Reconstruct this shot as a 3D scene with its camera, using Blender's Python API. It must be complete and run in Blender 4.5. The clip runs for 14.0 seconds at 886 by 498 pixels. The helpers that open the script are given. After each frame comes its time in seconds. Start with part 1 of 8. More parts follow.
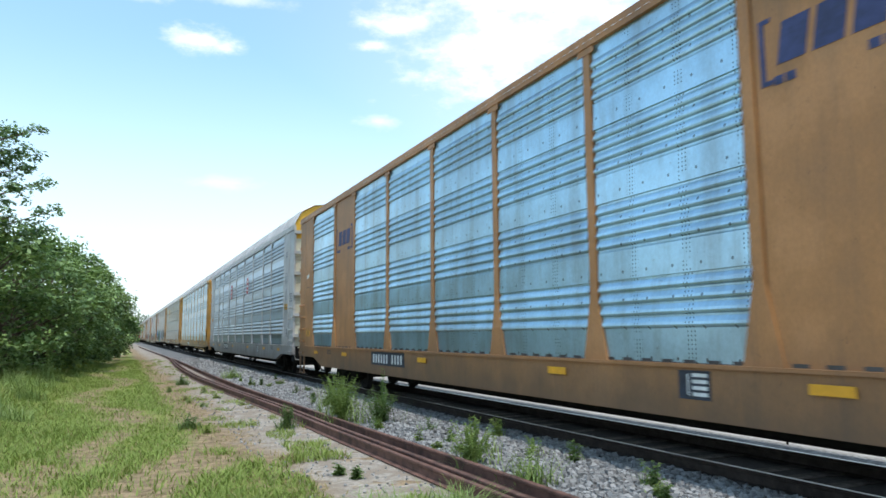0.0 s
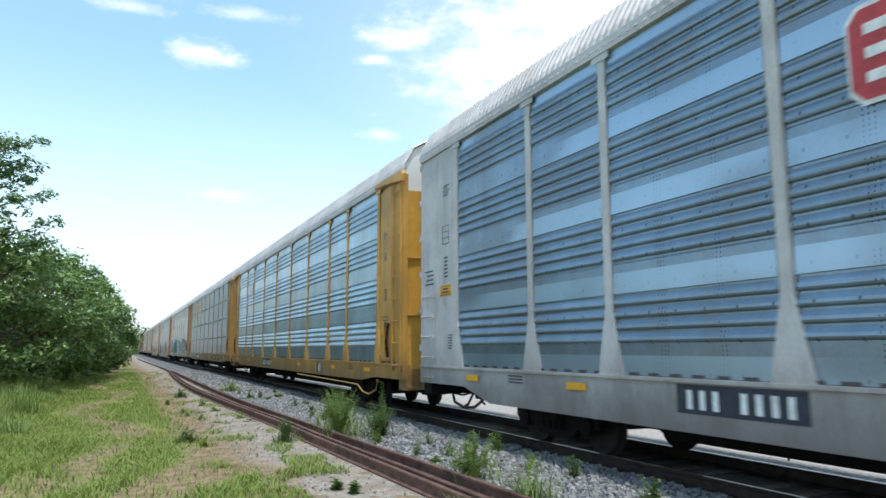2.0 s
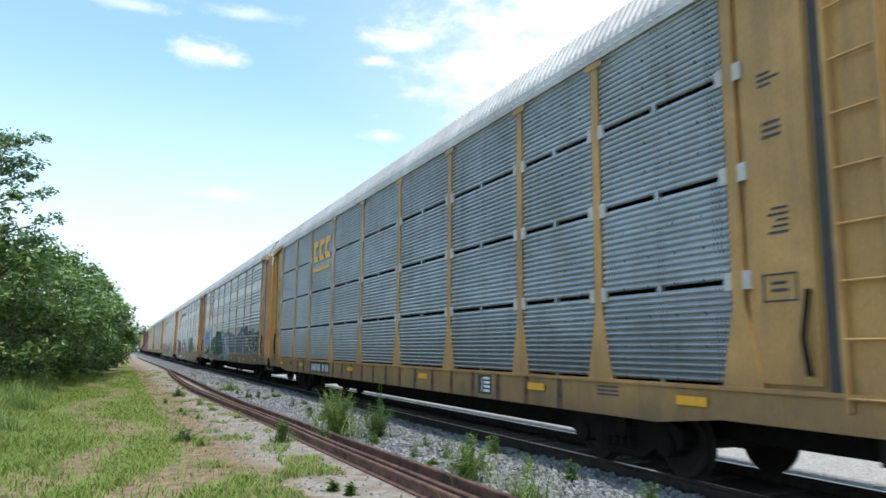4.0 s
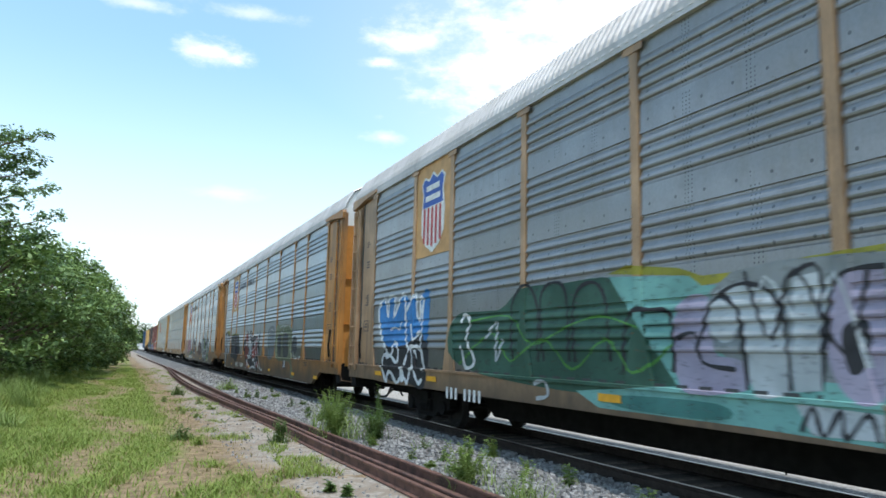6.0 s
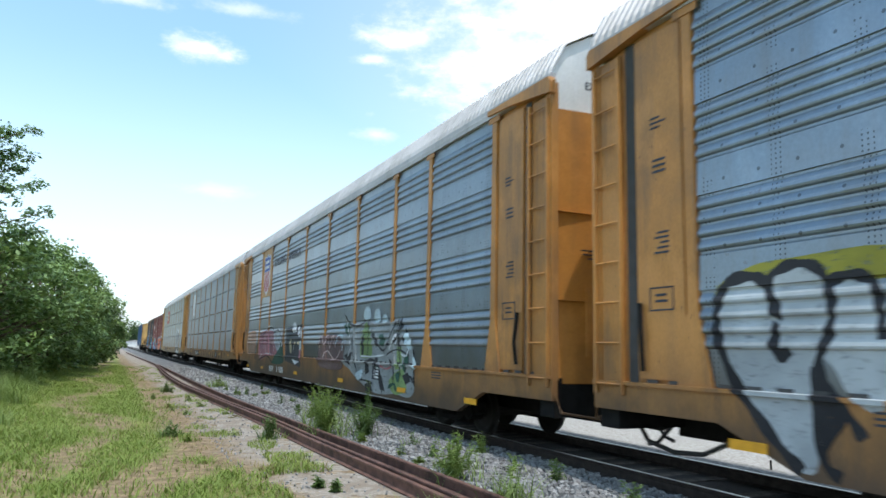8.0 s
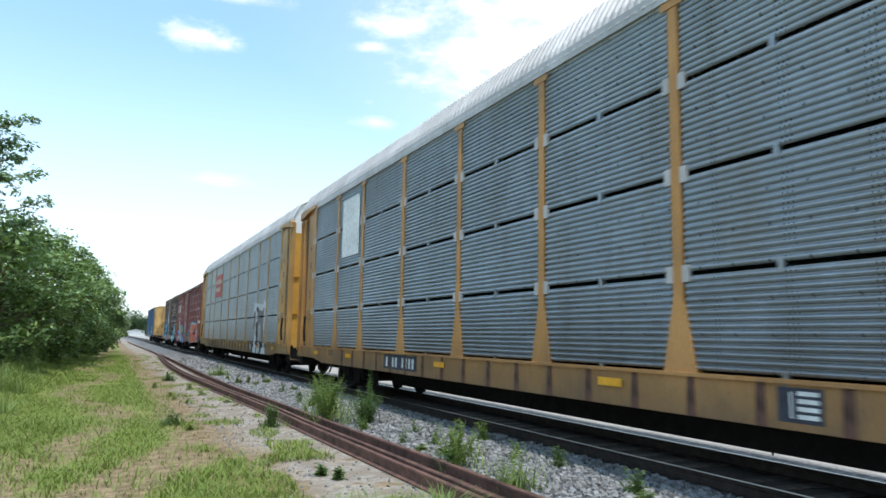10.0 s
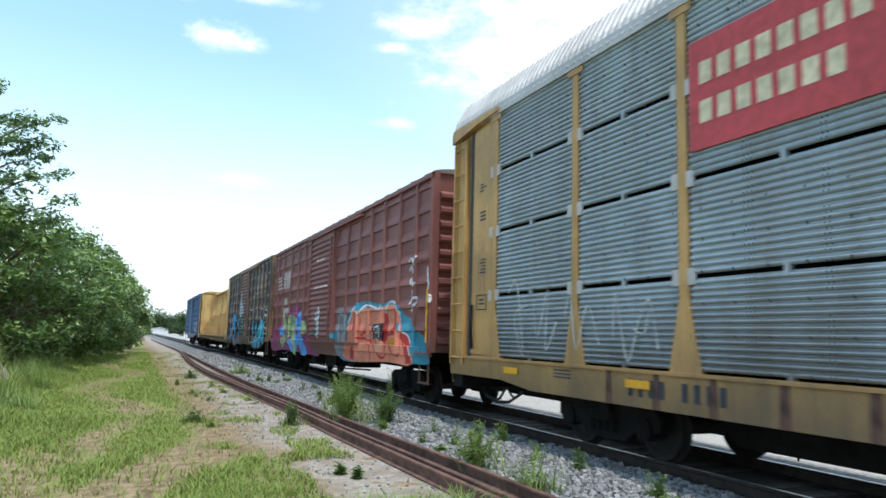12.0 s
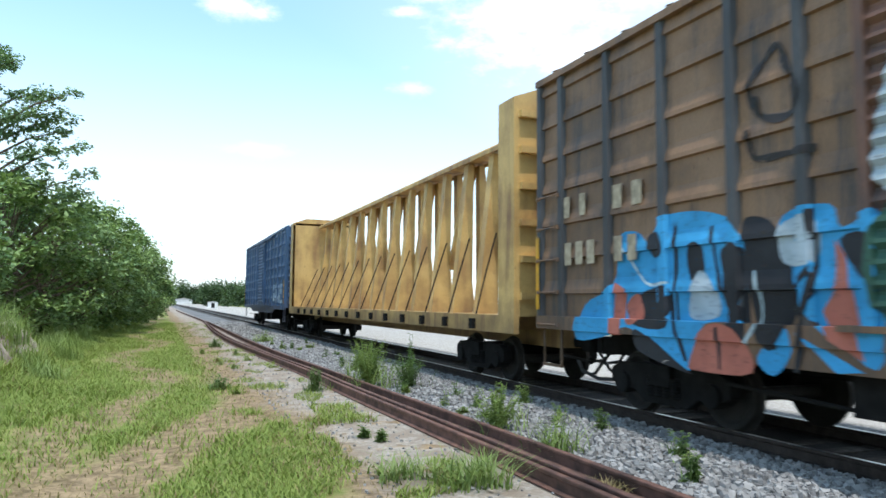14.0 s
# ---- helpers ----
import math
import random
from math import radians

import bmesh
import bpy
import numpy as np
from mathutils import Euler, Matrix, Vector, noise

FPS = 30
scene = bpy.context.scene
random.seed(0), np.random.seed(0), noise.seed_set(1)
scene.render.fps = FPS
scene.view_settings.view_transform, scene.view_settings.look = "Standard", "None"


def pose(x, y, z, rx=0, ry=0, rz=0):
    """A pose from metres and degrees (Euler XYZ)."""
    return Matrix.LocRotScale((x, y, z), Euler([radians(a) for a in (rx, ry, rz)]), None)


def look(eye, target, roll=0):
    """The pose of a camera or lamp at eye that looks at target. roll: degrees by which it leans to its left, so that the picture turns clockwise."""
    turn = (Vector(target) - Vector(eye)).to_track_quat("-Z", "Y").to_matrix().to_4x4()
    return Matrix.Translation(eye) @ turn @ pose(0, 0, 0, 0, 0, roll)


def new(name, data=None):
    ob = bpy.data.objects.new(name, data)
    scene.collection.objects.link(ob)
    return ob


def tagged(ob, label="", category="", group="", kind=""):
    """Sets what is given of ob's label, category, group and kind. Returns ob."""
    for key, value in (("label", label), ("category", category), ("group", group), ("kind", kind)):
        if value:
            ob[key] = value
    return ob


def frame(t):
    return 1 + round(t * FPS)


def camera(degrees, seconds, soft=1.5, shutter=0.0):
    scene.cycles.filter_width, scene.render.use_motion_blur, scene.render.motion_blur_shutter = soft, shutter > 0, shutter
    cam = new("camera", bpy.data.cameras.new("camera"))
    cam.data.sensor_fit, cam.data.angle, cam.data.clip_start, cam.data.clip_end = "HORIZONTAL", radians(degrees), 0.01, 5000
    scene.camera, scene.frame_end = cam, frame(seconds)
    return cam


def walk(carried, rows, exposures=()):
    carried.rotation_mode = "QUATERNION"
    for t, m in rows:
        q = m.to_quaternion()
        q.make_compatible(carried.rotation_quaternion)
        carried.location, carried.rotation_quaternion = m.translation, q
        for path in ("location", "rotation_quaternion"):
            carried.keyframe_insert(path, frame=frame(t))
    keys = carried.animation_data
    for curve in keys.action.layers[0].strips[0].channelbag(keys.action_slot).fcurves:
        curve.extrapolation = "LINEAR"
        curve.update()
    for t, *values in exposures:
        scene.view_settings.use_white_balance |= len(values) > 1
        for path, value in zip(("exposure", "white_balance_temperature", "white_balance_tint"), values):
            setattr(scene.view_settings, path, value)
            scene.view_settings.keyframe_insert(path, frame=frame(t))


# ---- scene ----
cam = camera(64.2, 14.0, soft=1.6, shutter=0.1)
PATH = [
    (0.0, pose(-0.064, -0.042, 1.802, 96.942, 0.416, -24.416)),
    (0.5, pose(-0.072, -0.031, 1.819, 97.349, 0.455, -24.060)),
    (1.0, pose(-0.061, -0.044, 1.810, 97.569, 0.317, -24.341)),
    (1.5, pose(-0.051, -0.029, 1.810, 97.550, 0.120, -24.226)),
    (2.0, pose(-0.045, -0.033, 1.801, 98.029, 0.128, -24.408)),
    (2.5, pose(-0.026, -0.026, 1.797, 98.028, 0.159, -24.783)),
    (5.0, pose(-0.012, 0.001, 1.804, 98.259, -1.095, -24.469)),
    (5.5, pose(0.003, -0.007, 1.798, 98.059, -1.317, -24.685)),
    (6.0, pose(0.004, 0.008, 1.804, 98.346, -1.336, -24.454)),
    (6.5, pose(0.007, -0.019, 1.787, 98.153, -1.557, -24.592)),
    (7.0, pose(-0.002, -0.027, 1.796, 97.972, -1.535, -25.546)),
    (7.5, pose(0.003, -0.064, 1.786, 98.674, -1.684, -25.326)),
    (8.0, pose(0.014, -0.047, 1.788, 98.165, -1.319, -25.184)),
    (8.5, pose(0.016, -0.039, 1.786, 97.642, -1.209, -25.564)),
    (9.0, pose(0.014, -0.021, 1.784, 97.497, -1.020, -25.329)),
    (11.5, pose(0.015, 0.025, 1.784, 96.921, -1.731, -24.442)),
    (12.0, pose(0.035, 0.044, 1.772, 97.210, -1.623, -23.546)),
    (12.5, pose(0.043, 0.071, 1.766, 96.895, -1.062, -23.559)),
    (13.0, pose(0.057, 0.086, 1.760, 96.262, -0.849, -23.021)),
    (13.5, pose(0.061, 0.103, 1.758, 94.738, -0.633, -22.452)),
    (14.0, pose(0.062, 0.092, 1.755, 94.392, -0.480, -21.905)),
]
walk(cam, PATH, exposures=[(0.0, 0.04), (9.0, 0.05), (11.5, 0.13), (14.0, 0.2)])

# ---- light ----
SUN_TO = Vector((-0.06, -0.27, 0.96)).normalized()
sun = new("sun", bpy.data.lights.new("sun", "SUN"))
sun.data.energy, sun.data.angle, sun.data.color = 3.3, radians(0.55), (1.0, 0.965, 0.925)
sun.matrix_world = look(SUN_TO * 50, (0, 0, 0))


class Net:
    """Short-hand for building a node tree."""

    def __init__(self, tree):
        self.t = tree
        tree.nodes.clear()

    def node(self, kind, ins=(), **props):
        n = self.t.nodes.new(kind)
        if "operation" in props:
            n.operation = props["operation"]
        if "use_clamp" in props:
            n.use_clamp = props["use_clamp"]
        if "interpolation_type" in props:
            n.interpolation_type = props["interpolation_type"]
        if "noise_dimensions" in props:
            n.noise_dimensions = props["noise_dimensions"]
        if "voronoi_dimensions" in props:
            n.voronoi_dimensions, n.feature = props["voronoi_dimensions"], props["feature"]
        if "data_type" in props:
            n.data_type, n.blend_type = props["data_type"], props["blend_type"]
        for key, value in dict(ins).items():
            if isinstance(value, bpy.types.NodeSocket):
                self.t.links.new(value, n.inputs[key])
            else:
                n.inputs[key].default_value = value
        return n

    def math(self, op, a, b=0.0, c=0.0, clamp=False):
        return self.node("ShaderNodeMath", {0: a, 1: b, 2: c}, operation=op, use_clamp=clamp).outputs[0]

    def vmath(self, op, a, b=(0, 0, 0)):
        return self.node("ShaderNodeVectorMath", {0: a, 1: b}, operation=op).outputs[0]

    def step(self, x, lo, hi):
        return self.node("ShaderNodeMapRange", {0: x, 1: lo, 2: hi, 3: 0.0, 4: 1.0}, interpolation_type="SMOOTHSTEP").outputs[0]

    def noise(self, vec, scale, detail=4.0, rough=0.55, dims="3D"):
        return self.node("ShaderNodeTexNoise", {"Vector": vec, "Scale": scale, "Detail": detail, "Roughness": rough}, noise_dimensions=dims)

    def mix(self, f, a, b, blend="MIX"):
        n = self.node("ShaderNodeMix", {0: f, 6: a, 7: b}, data_type="RGBA", blend_type=blend)
        return n.outputs[2]

    def split(self, vec):
        return self.node("ShaderNodeSeparateXYZ", {0: vec}).outputs

    def join(self, x, y, z):
        return self.node("ShaderNodeCombineXYZ", {0: x, 1: y, 2: z}).outputs[0]


def rgb(c):
    return (c[0], c[1], c[2], 1.0)


# sky with haze and fair-weather clouds
world = bpy.data.worlds.new("world")
scene.world = world
world.use_nodes = True
g = Net(world.node_tree)
sky = g.node("ShaderNodeTexSky")
sky.sky_type, sky.sun_disc = "NISHITA", False
sky.sun_elevation, sky.sun_rotation = math.asin(SUN_TO.z), math.atan2(SUN_TO.x, SUN_TO.y)
sky.air_density, sky.dust_density, sky.ozone_density = 1.0, 1.2, 2.2
way = g.node("ShaderNodeTexCoord").outputs["Generated"]
wx, wy, wz = g.split(way)
az = g.math("MULTIPLY", g.math("ARCTAN2", wx, wy), 57.2958)
el = g.math("MULTIPLY", g.math("ARCSINE", wz), 57.2958)
flat = g.join(g.math("MULTIPLY", az, 0.5), el, 0.0)
puff = g.math("SUBTRACT", g.noise(flat, 0.45, 7.0, 0.62).outputs[0], 0.5)
cover = 0.0
# azimuth, elevation, half width, half height, strength
for a0, e0, ra, re, s in [(4.8, 22.3, 2.9, 0.95, 0.9), (20.6, 24.4, 3.6, 0.9, 0.9), (18.8, 22.9, 2.0, 0.5, 0.8), (29.5, 22.0, 7.5, 3.6, 1.0),
                          (35.0, 26.5, 12.0, 3.6, 1.0), (19.0, 17.1, 2.2, 0.55, 0.6), (-1.0, 24.8, 3.0, 0.5, 0.5), (7.4, 25.5, 4.5, 0.6, 0.45),
                          (7.0, 11.9, 3.5, 0.6, 0.35), (60.0, 30.0, 20.0, 6.0, 0.9), (-60.0, 20.0, 16.0, 4.0, 0.8), (120.0, 24.0, 25.0, 5.0, 0.8),
                          (-130.0, 28.0, 22.0, 5.0, 0.8), (170.0, 15.0, 20.0, 4.0, 0.7)]:
    dx = g.math("DIVIDE", g.math("SUBTRACT", az, a0), ra)
    dy = g.math("DIVIDE", g.math("SUBTRACT", el, e0), re)
    d = g.math("SQRT", g.math("ADD", g.math("MULTIPLY", dx, dx), g.math("MULTIPLY", dy, dy)))
    d = g.math("ADD", d, g.math("MULTIPLY", puff, 3.2))
    cover = g.math("MAXIMUM", cover, g.math("MULTIPLY", g.math("SUBTRACT", 1.0, g.step(d, -0.1, 1.3)), s))
haze = g.math("MULTIPLY", g.math("SUBTRACT", 1.0, g.step(el, -3.0, 24.0)), 0.9)
haze = g.math("MAXIMUM", haze, g.math("MULTIPLY", g.step(az, 5.0, 45.0), g.math("SUBTRACT", 0.75, g.math("MULTIPLY", el, 0.012))))
tint = g.mix(1.0, sky.outputs[0], (0.84, 1.13, 1.1, 1.0), "MULTIPLY")
haze = g.math("ADD", 0.12, g.math("MULTIPLY", haze, 0.88))
air = g.mix(haze, tint, (4.35, 4.7, 4.98, 1.0))
air = g.mix(cover, air, (5.0, 5.05, 5.1, 1.0))
bg = g.node("ShaderNodeBackground", {0: air, 1: 0.27})
g.t.links.new(bg.outputs[0], g.node("ShaderNodeOutputWorld").inputs[0])

# ---- materials ----


def material(name):
    m = bpy.data.materials.new(name)
    m.use_nodes = True
    n = Net(m.node_tree)
    return m, n


def finish(n, color, rough=0.7, metal=0.0, bump=None, strength=0.3, dist=0.01, spec=0.5):
    ins = {"Base Color": color, "Roughness": rough, "Metallic": metal, "Specular IOR Level": spec}
    if bump is not None:
        ins["Normal"] = n.node("ShaderNodeBump", {"Height": bump, "Strength": strength, "Distance": dist}).outputs[0]
    b = n.node("ShaderNodeBsdfPrincipled", ins)
    n.t.links.new(b.outputs[0], n.node("ShaderNodeOutputMaterial").inputs[0])
    return b


def coords(n, ob=None, kind="Object"):
    tc = n.node("ShaderNodeTexCoord")
    if ob is not None:
        tc.object = ob
    return tc.outputs[kind]


def worn(n, vec, base, grime, amount=0.5, seed=0.0):
    """Paint with streaks that run down, blotches, chips and fine grain."""
    v = n.vmath("ADD", vec, (seed, seed * 1.7, 0.0))
    streak = n.noise(n.vmath("MULTIPLY", v, (2.0, 2.6, 0.28)), 1.6, 3.0, 0.5).outputs[0]
    blotch = n.noise(v, 0.7, 5.0, 0.65).outputs[0]
    fine = n.noise(v, 22.0, 3.0, 0.6).outputs[0]
    chips = n.noise(v, 6.5, 6.0, 0.7).outputs[0]
    f = n.math("MULTIPLY", n.math("ADD", n.step(streak, 0.42, 0.72), n.step(blotch, 0.42, 0.72)), 0.55 * amount, clamp=True)
    col = n.mix(f, rgb(base), rgb(grime))
    faded = [min(1.0, c * 1.25 + 0.03) for c in base]
    col = n.mix(n.math("MULTIPLY", n.step(blotch, 0.52, 0.36), 0.45), col, rgb(faded))
    col = n.mix(n.math("MULTIPLY", n.step(chips, 0.63, 0.72), 0.7 * amount), col, (0.11, 0.05, 0.03, 1))
    return n.mix(1.0, col, n.mix(fine, (0.82, 0.82, 0.82, 1), (1.12, 1.12, 1.12, 1)), "MULTIPLY"), fine


def paint(name, base, grime=(0.12, 0.085, 0.06), amount=0.5, rough=0.55, metal=0.0, seed=0.0, ob=None):
    m, n = material(name)
    col, fine = worn(n, coords(n, ob), base, grime, amount, seed)
    finish(n, col, rough, metal, fine, 0.12, 0.004)
    return m


def tag_layers(n, vec, col, zones):
    """Spray-painted bubble shapes: zones of (y0, y1, z0, z1, fill, fill2, line, halo, shapes per metre, seed, backing)."""
    x, y, z = n.split(vec)
    for y0, y1, z0, z1, fill, fill2, line, halo, freq, seed, *ring in zones:
        sh = n.node("ShaderNodeTexNoise", {"Vector": n.join(seed, y, z), "Scale": 1.5, "Detail": 2.0})
        wx1, wy1, wz1 = n.split(sh.outputs[1])
        zn = n.math("DIVIDE", n.math("SUBTRACT", z, (z0 + z1) / 2), (z1 - z0) / 2)
        zn = n.math("ADD", zn, n.math("MULTIPLY", n.math("SUBTRACT", wz1, 0.5), 0.8))
        u = n.math("ADD", n.math("MULTIPLY", y, freq), n.math("MULTIPLY", zn, 0.1))
        u = n.math("ADD", u, n.math("ADD", n.math("MULTIPLY", n.math("SUBTRACT", wy1, 0.5), 0.6), seed * 0.37))
        idx = n.math("FLOOR", u)
        fx = n.math("SUBTRACT", n.math("SUBTRACT", u, idx), 0.5)
        rn = n.node("ShaderNodeTexWhiteNoise", {"Vector": n.join(idx, seed, 0.0)}, noise_dimensions="2D")
        r1, r2, r3 = n.split(rn.outputs["Color"])
        body = n.math("MINIMUM", n.math("SUBTRACT", 0.47, n.math("ABSOLUTE", fx)), n.math("MULTIPLY", n.math("SUBTRACT", 1.0, n.math("ABSOLUTE", zn)), 0.3))
        hx = n.math("MULTIPLY", n.math("SUBTRACT", r1, 0.5), 0.24)
        hz = n.math("MULTIPLY", n.math("SUBTRACT", r2, 0.5), 1.2)
        ex = n.math("DIVIDE", n.math("SUBTRACT", fx, hx), 0.12)
        ez = n.math("DIVIDE", n.math("SUBTRACT", zn, hz), 0.26)
        hole = n.math("MULTIPLY", n.math("SUBTRACT", n.math("SQRT", n.math("ADD", n.math("MULTIPLY", ex, ex), n.math("MULTIPLY", ez, ez))), 1.0), 0.12)
        side = n.math("SUBTRACT", n.math("MULTIPLY", n.math("GREATER_THAN", r3, 0.5), 2.0), 1.0)
        notch = n.math("MAXIMUM", n.math("SUBTRACT", n.math("ABSOLUTE", n.math("ADD", fx, n.math("MULTIPLY", hx, 1.3))), 0.055), n.math("MULTIPLY", n.math("SUBTRACT", 0.2, n.math("MULTIPLY", zn, side)), 0.3))
        d = n.math("MINIMUM", body, n.math("MINIMUM", hole, notch))
        cut = n.math("ADD", n.math("ADD", zn, n.math("MULTIPLY", n.math("SUBTRACT", r1, 0.5), 1.0)), n.math("MULTIPLY", n.math("SUBTRACT", wx1, 0.5), 1.6))
        inner = n.mix(n.step(cut, -0.12, 0.12), rgb(fill2), rgb(fill))
        inside = n.math("MINIMUM", n.math("SUBTRACT", y, y0), n.math("SUBTRACT", y1, y))
        ragged = n.math("ADD", inside, n.math("MULTIPLY", n.math("SUBTRACT", sh.outputs[0], 0.5), 1.2))
        on = n.step(ragged, -0.02, 0.03)
        # thin, uneven cover of the can
        spray = n.math("MULTIPLY", on, n.math("SUBTRACT", 1.0, n.math("MULTIPLY", n.step(n.noise(vec, 5.0, 4.0, 0.7).outputs[0], 0.55, 0.8), 0.35)))
        if ring:
            back = n.math("MINIMUM", ragged, n.math("MULTIPLY", n.math("SUBTRACT", 1.28, n.math("ABSOLUTE", zn)), 0.8))
            col = n.mix(n.math("MULTIPLY", n.step(back, 0.0, 0.12), 0.93), col, rgb(halo))
        else:
            col = n.mix(n.math("MULTIPLY", n.step(d, -0.035, -0.027), spray), col, rgb(halo))
        col = n.mix(n.math("MULTIPLY", n.step(d, -0.006, 0.004), spray), col, rgb(line))
        col = n.mix(n.math("MULTIPLY", n.step(d, 0.045, 0.055), spray), col, inner)
    return col


def galvanised(name, base, ob, zones=(), metal=0.55, rough=0.4, seed=0.0, dots=True, film=0.6, band=0.0):
    """Ribbed steel sheet with perforations and bolt marks, weathered, with spray paint where zones say so."""
    m, n = material(name)
    v = coords(n, ob)
    col, fine = worn(n, v, base, (0.2, 0.19, 0.17), 0.55, seed)
    x, y, z = n.split(v)
    if dots:
        def wave(a, per):
            return n.math("ABSOLUTE", n.math("SUBTRACT", n.math("FRACT", n.math("DIVIDE", a, per)), 0.5))
        hole = n.math("LESS_THAN", n.math("ADD", n.math("POWER", n.math("MULTIPLY", wave(y, 0.055), 0.055), 2.0), n.math("POWER", n.math("MULTIPLY", wave(z, 0.05), 0.05), 2.0)), 0.00011)
        gate = n.math("MULTIPLY", n.math("LESS_THAN", wave(y, 0.9), 0.085), n.math("LESS_THAN", n.noise(n.join(0.0, n.math("MULTIPLY", y, 0.6), n.math("MULTIPLY", z, 2.2)), 2.0, 1.0).outputs[0], 0.56))
        col = n.mix(n.math("MULTIPLY", n.math("MULTIPLY", hole, gate), 0.75), col, (0.03, 0.035, 0.04, 1))
        bolt = n.math("LESS_THAN", n.math("ADD", n.math("POWER", n.math("MULTIPLY", wave(y, 0.45), 0.45), 2.0), n.math("POWER", n.math("MULTIPLY", wave(z, 0.36), 0.36), 2.0)), 0.0004)
        col = n.mix(n.math("MULTIPLY", bolt, 0.7), col, (0.05, 0.055, 0.06, 1))
    if zones:
        col = tag_layers(n, v, col, zones)
        metal = 0.3
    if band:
        # sky reflected in the lapped flats, painted in as a lighter sheet colour
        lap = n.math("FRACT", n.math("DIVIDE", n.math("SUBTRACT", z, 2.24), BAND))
        sky_gleam = n.math("MULTIPLY", n.math("LESS_THAN", lap, 0.26), n.step(n.noise(n.join(0.0, n.math("MULTIPLY", y, 0.25), n.math("MULTIPLY", z, 0.8)), 1.0, 1.0).outputs[0], 0.35, 0.5))
        col = n.mix(n.math("MULTIPLY", sky_gleam, band), col, rgb([min(0.95, c * 2.1) for c in base]))
    # road dirt rises from below
    dirt = n.math("MULTIPLY", n.math("SUBTRACT", 1.0, n.step(n.math("ADD", z, n.math("MULTIPLY", n.noise(v, 1.2).outputs[0], 1.2)), 1.5, 3.2)), film)
    col = n.mix(dirt, col, (0.1, 0.095, 0.085, 1))
    finish(n, col, rough, metal, fine, 0.15, 0.004)
    return m


def plain(name, base, rough=0.7, metal=0.0, scale=8.0, vary=0.25, bump=0.2, dist=0.01, spec=0.5):
    m, n = material(name)
    v = coords(n)
    a = n.noise(v, scale, 5.0).outputs[0]
    b = n.noise(v, scale * 0.13, 3.0).outputs[0]
    f = n.math("ADD", n.math("MULTIPLY", a, 0.6), n.math("MULTIPLY", b, 0.4))
    lo, hi = [c * (1 - vary) for c in base], [min(1, c * (1 + vary)) for c in base]
    finish(n, n.mix(n.step(f, 0.3, 0.7), rgb(lo), rgb(hi)), rough, metal, a, bump, dist, spec)
    return m


def leafy(name, dark, light, rough=0.5):
    m, n = material(name)
    r = n.node("ShaderNodeNewGeometry").outputs["Random Per Island"]
    col = n.mix(r, rgb(dark), rgb(light))
    pr = n.node("ShaderNodeBsdfPrincipled", {"Base Color": col, "Roughness": rough, "Specular IOR Level": 0.35})
    tr = n.node("ShaderNodeBsdfTranslucent", {0: n.mix(0.5, col, (0.12, 0.2, 0.02, 1))})
    mx = n.node("ShaderNodeMixShader", {0: 0.3, 1: pr.outputs[0], 2: tr.outputs[0]})
    n.t.links.new(mx.outputs[0], n.node("ShaderNodeOutputMaterial").inputs[0])
    return m


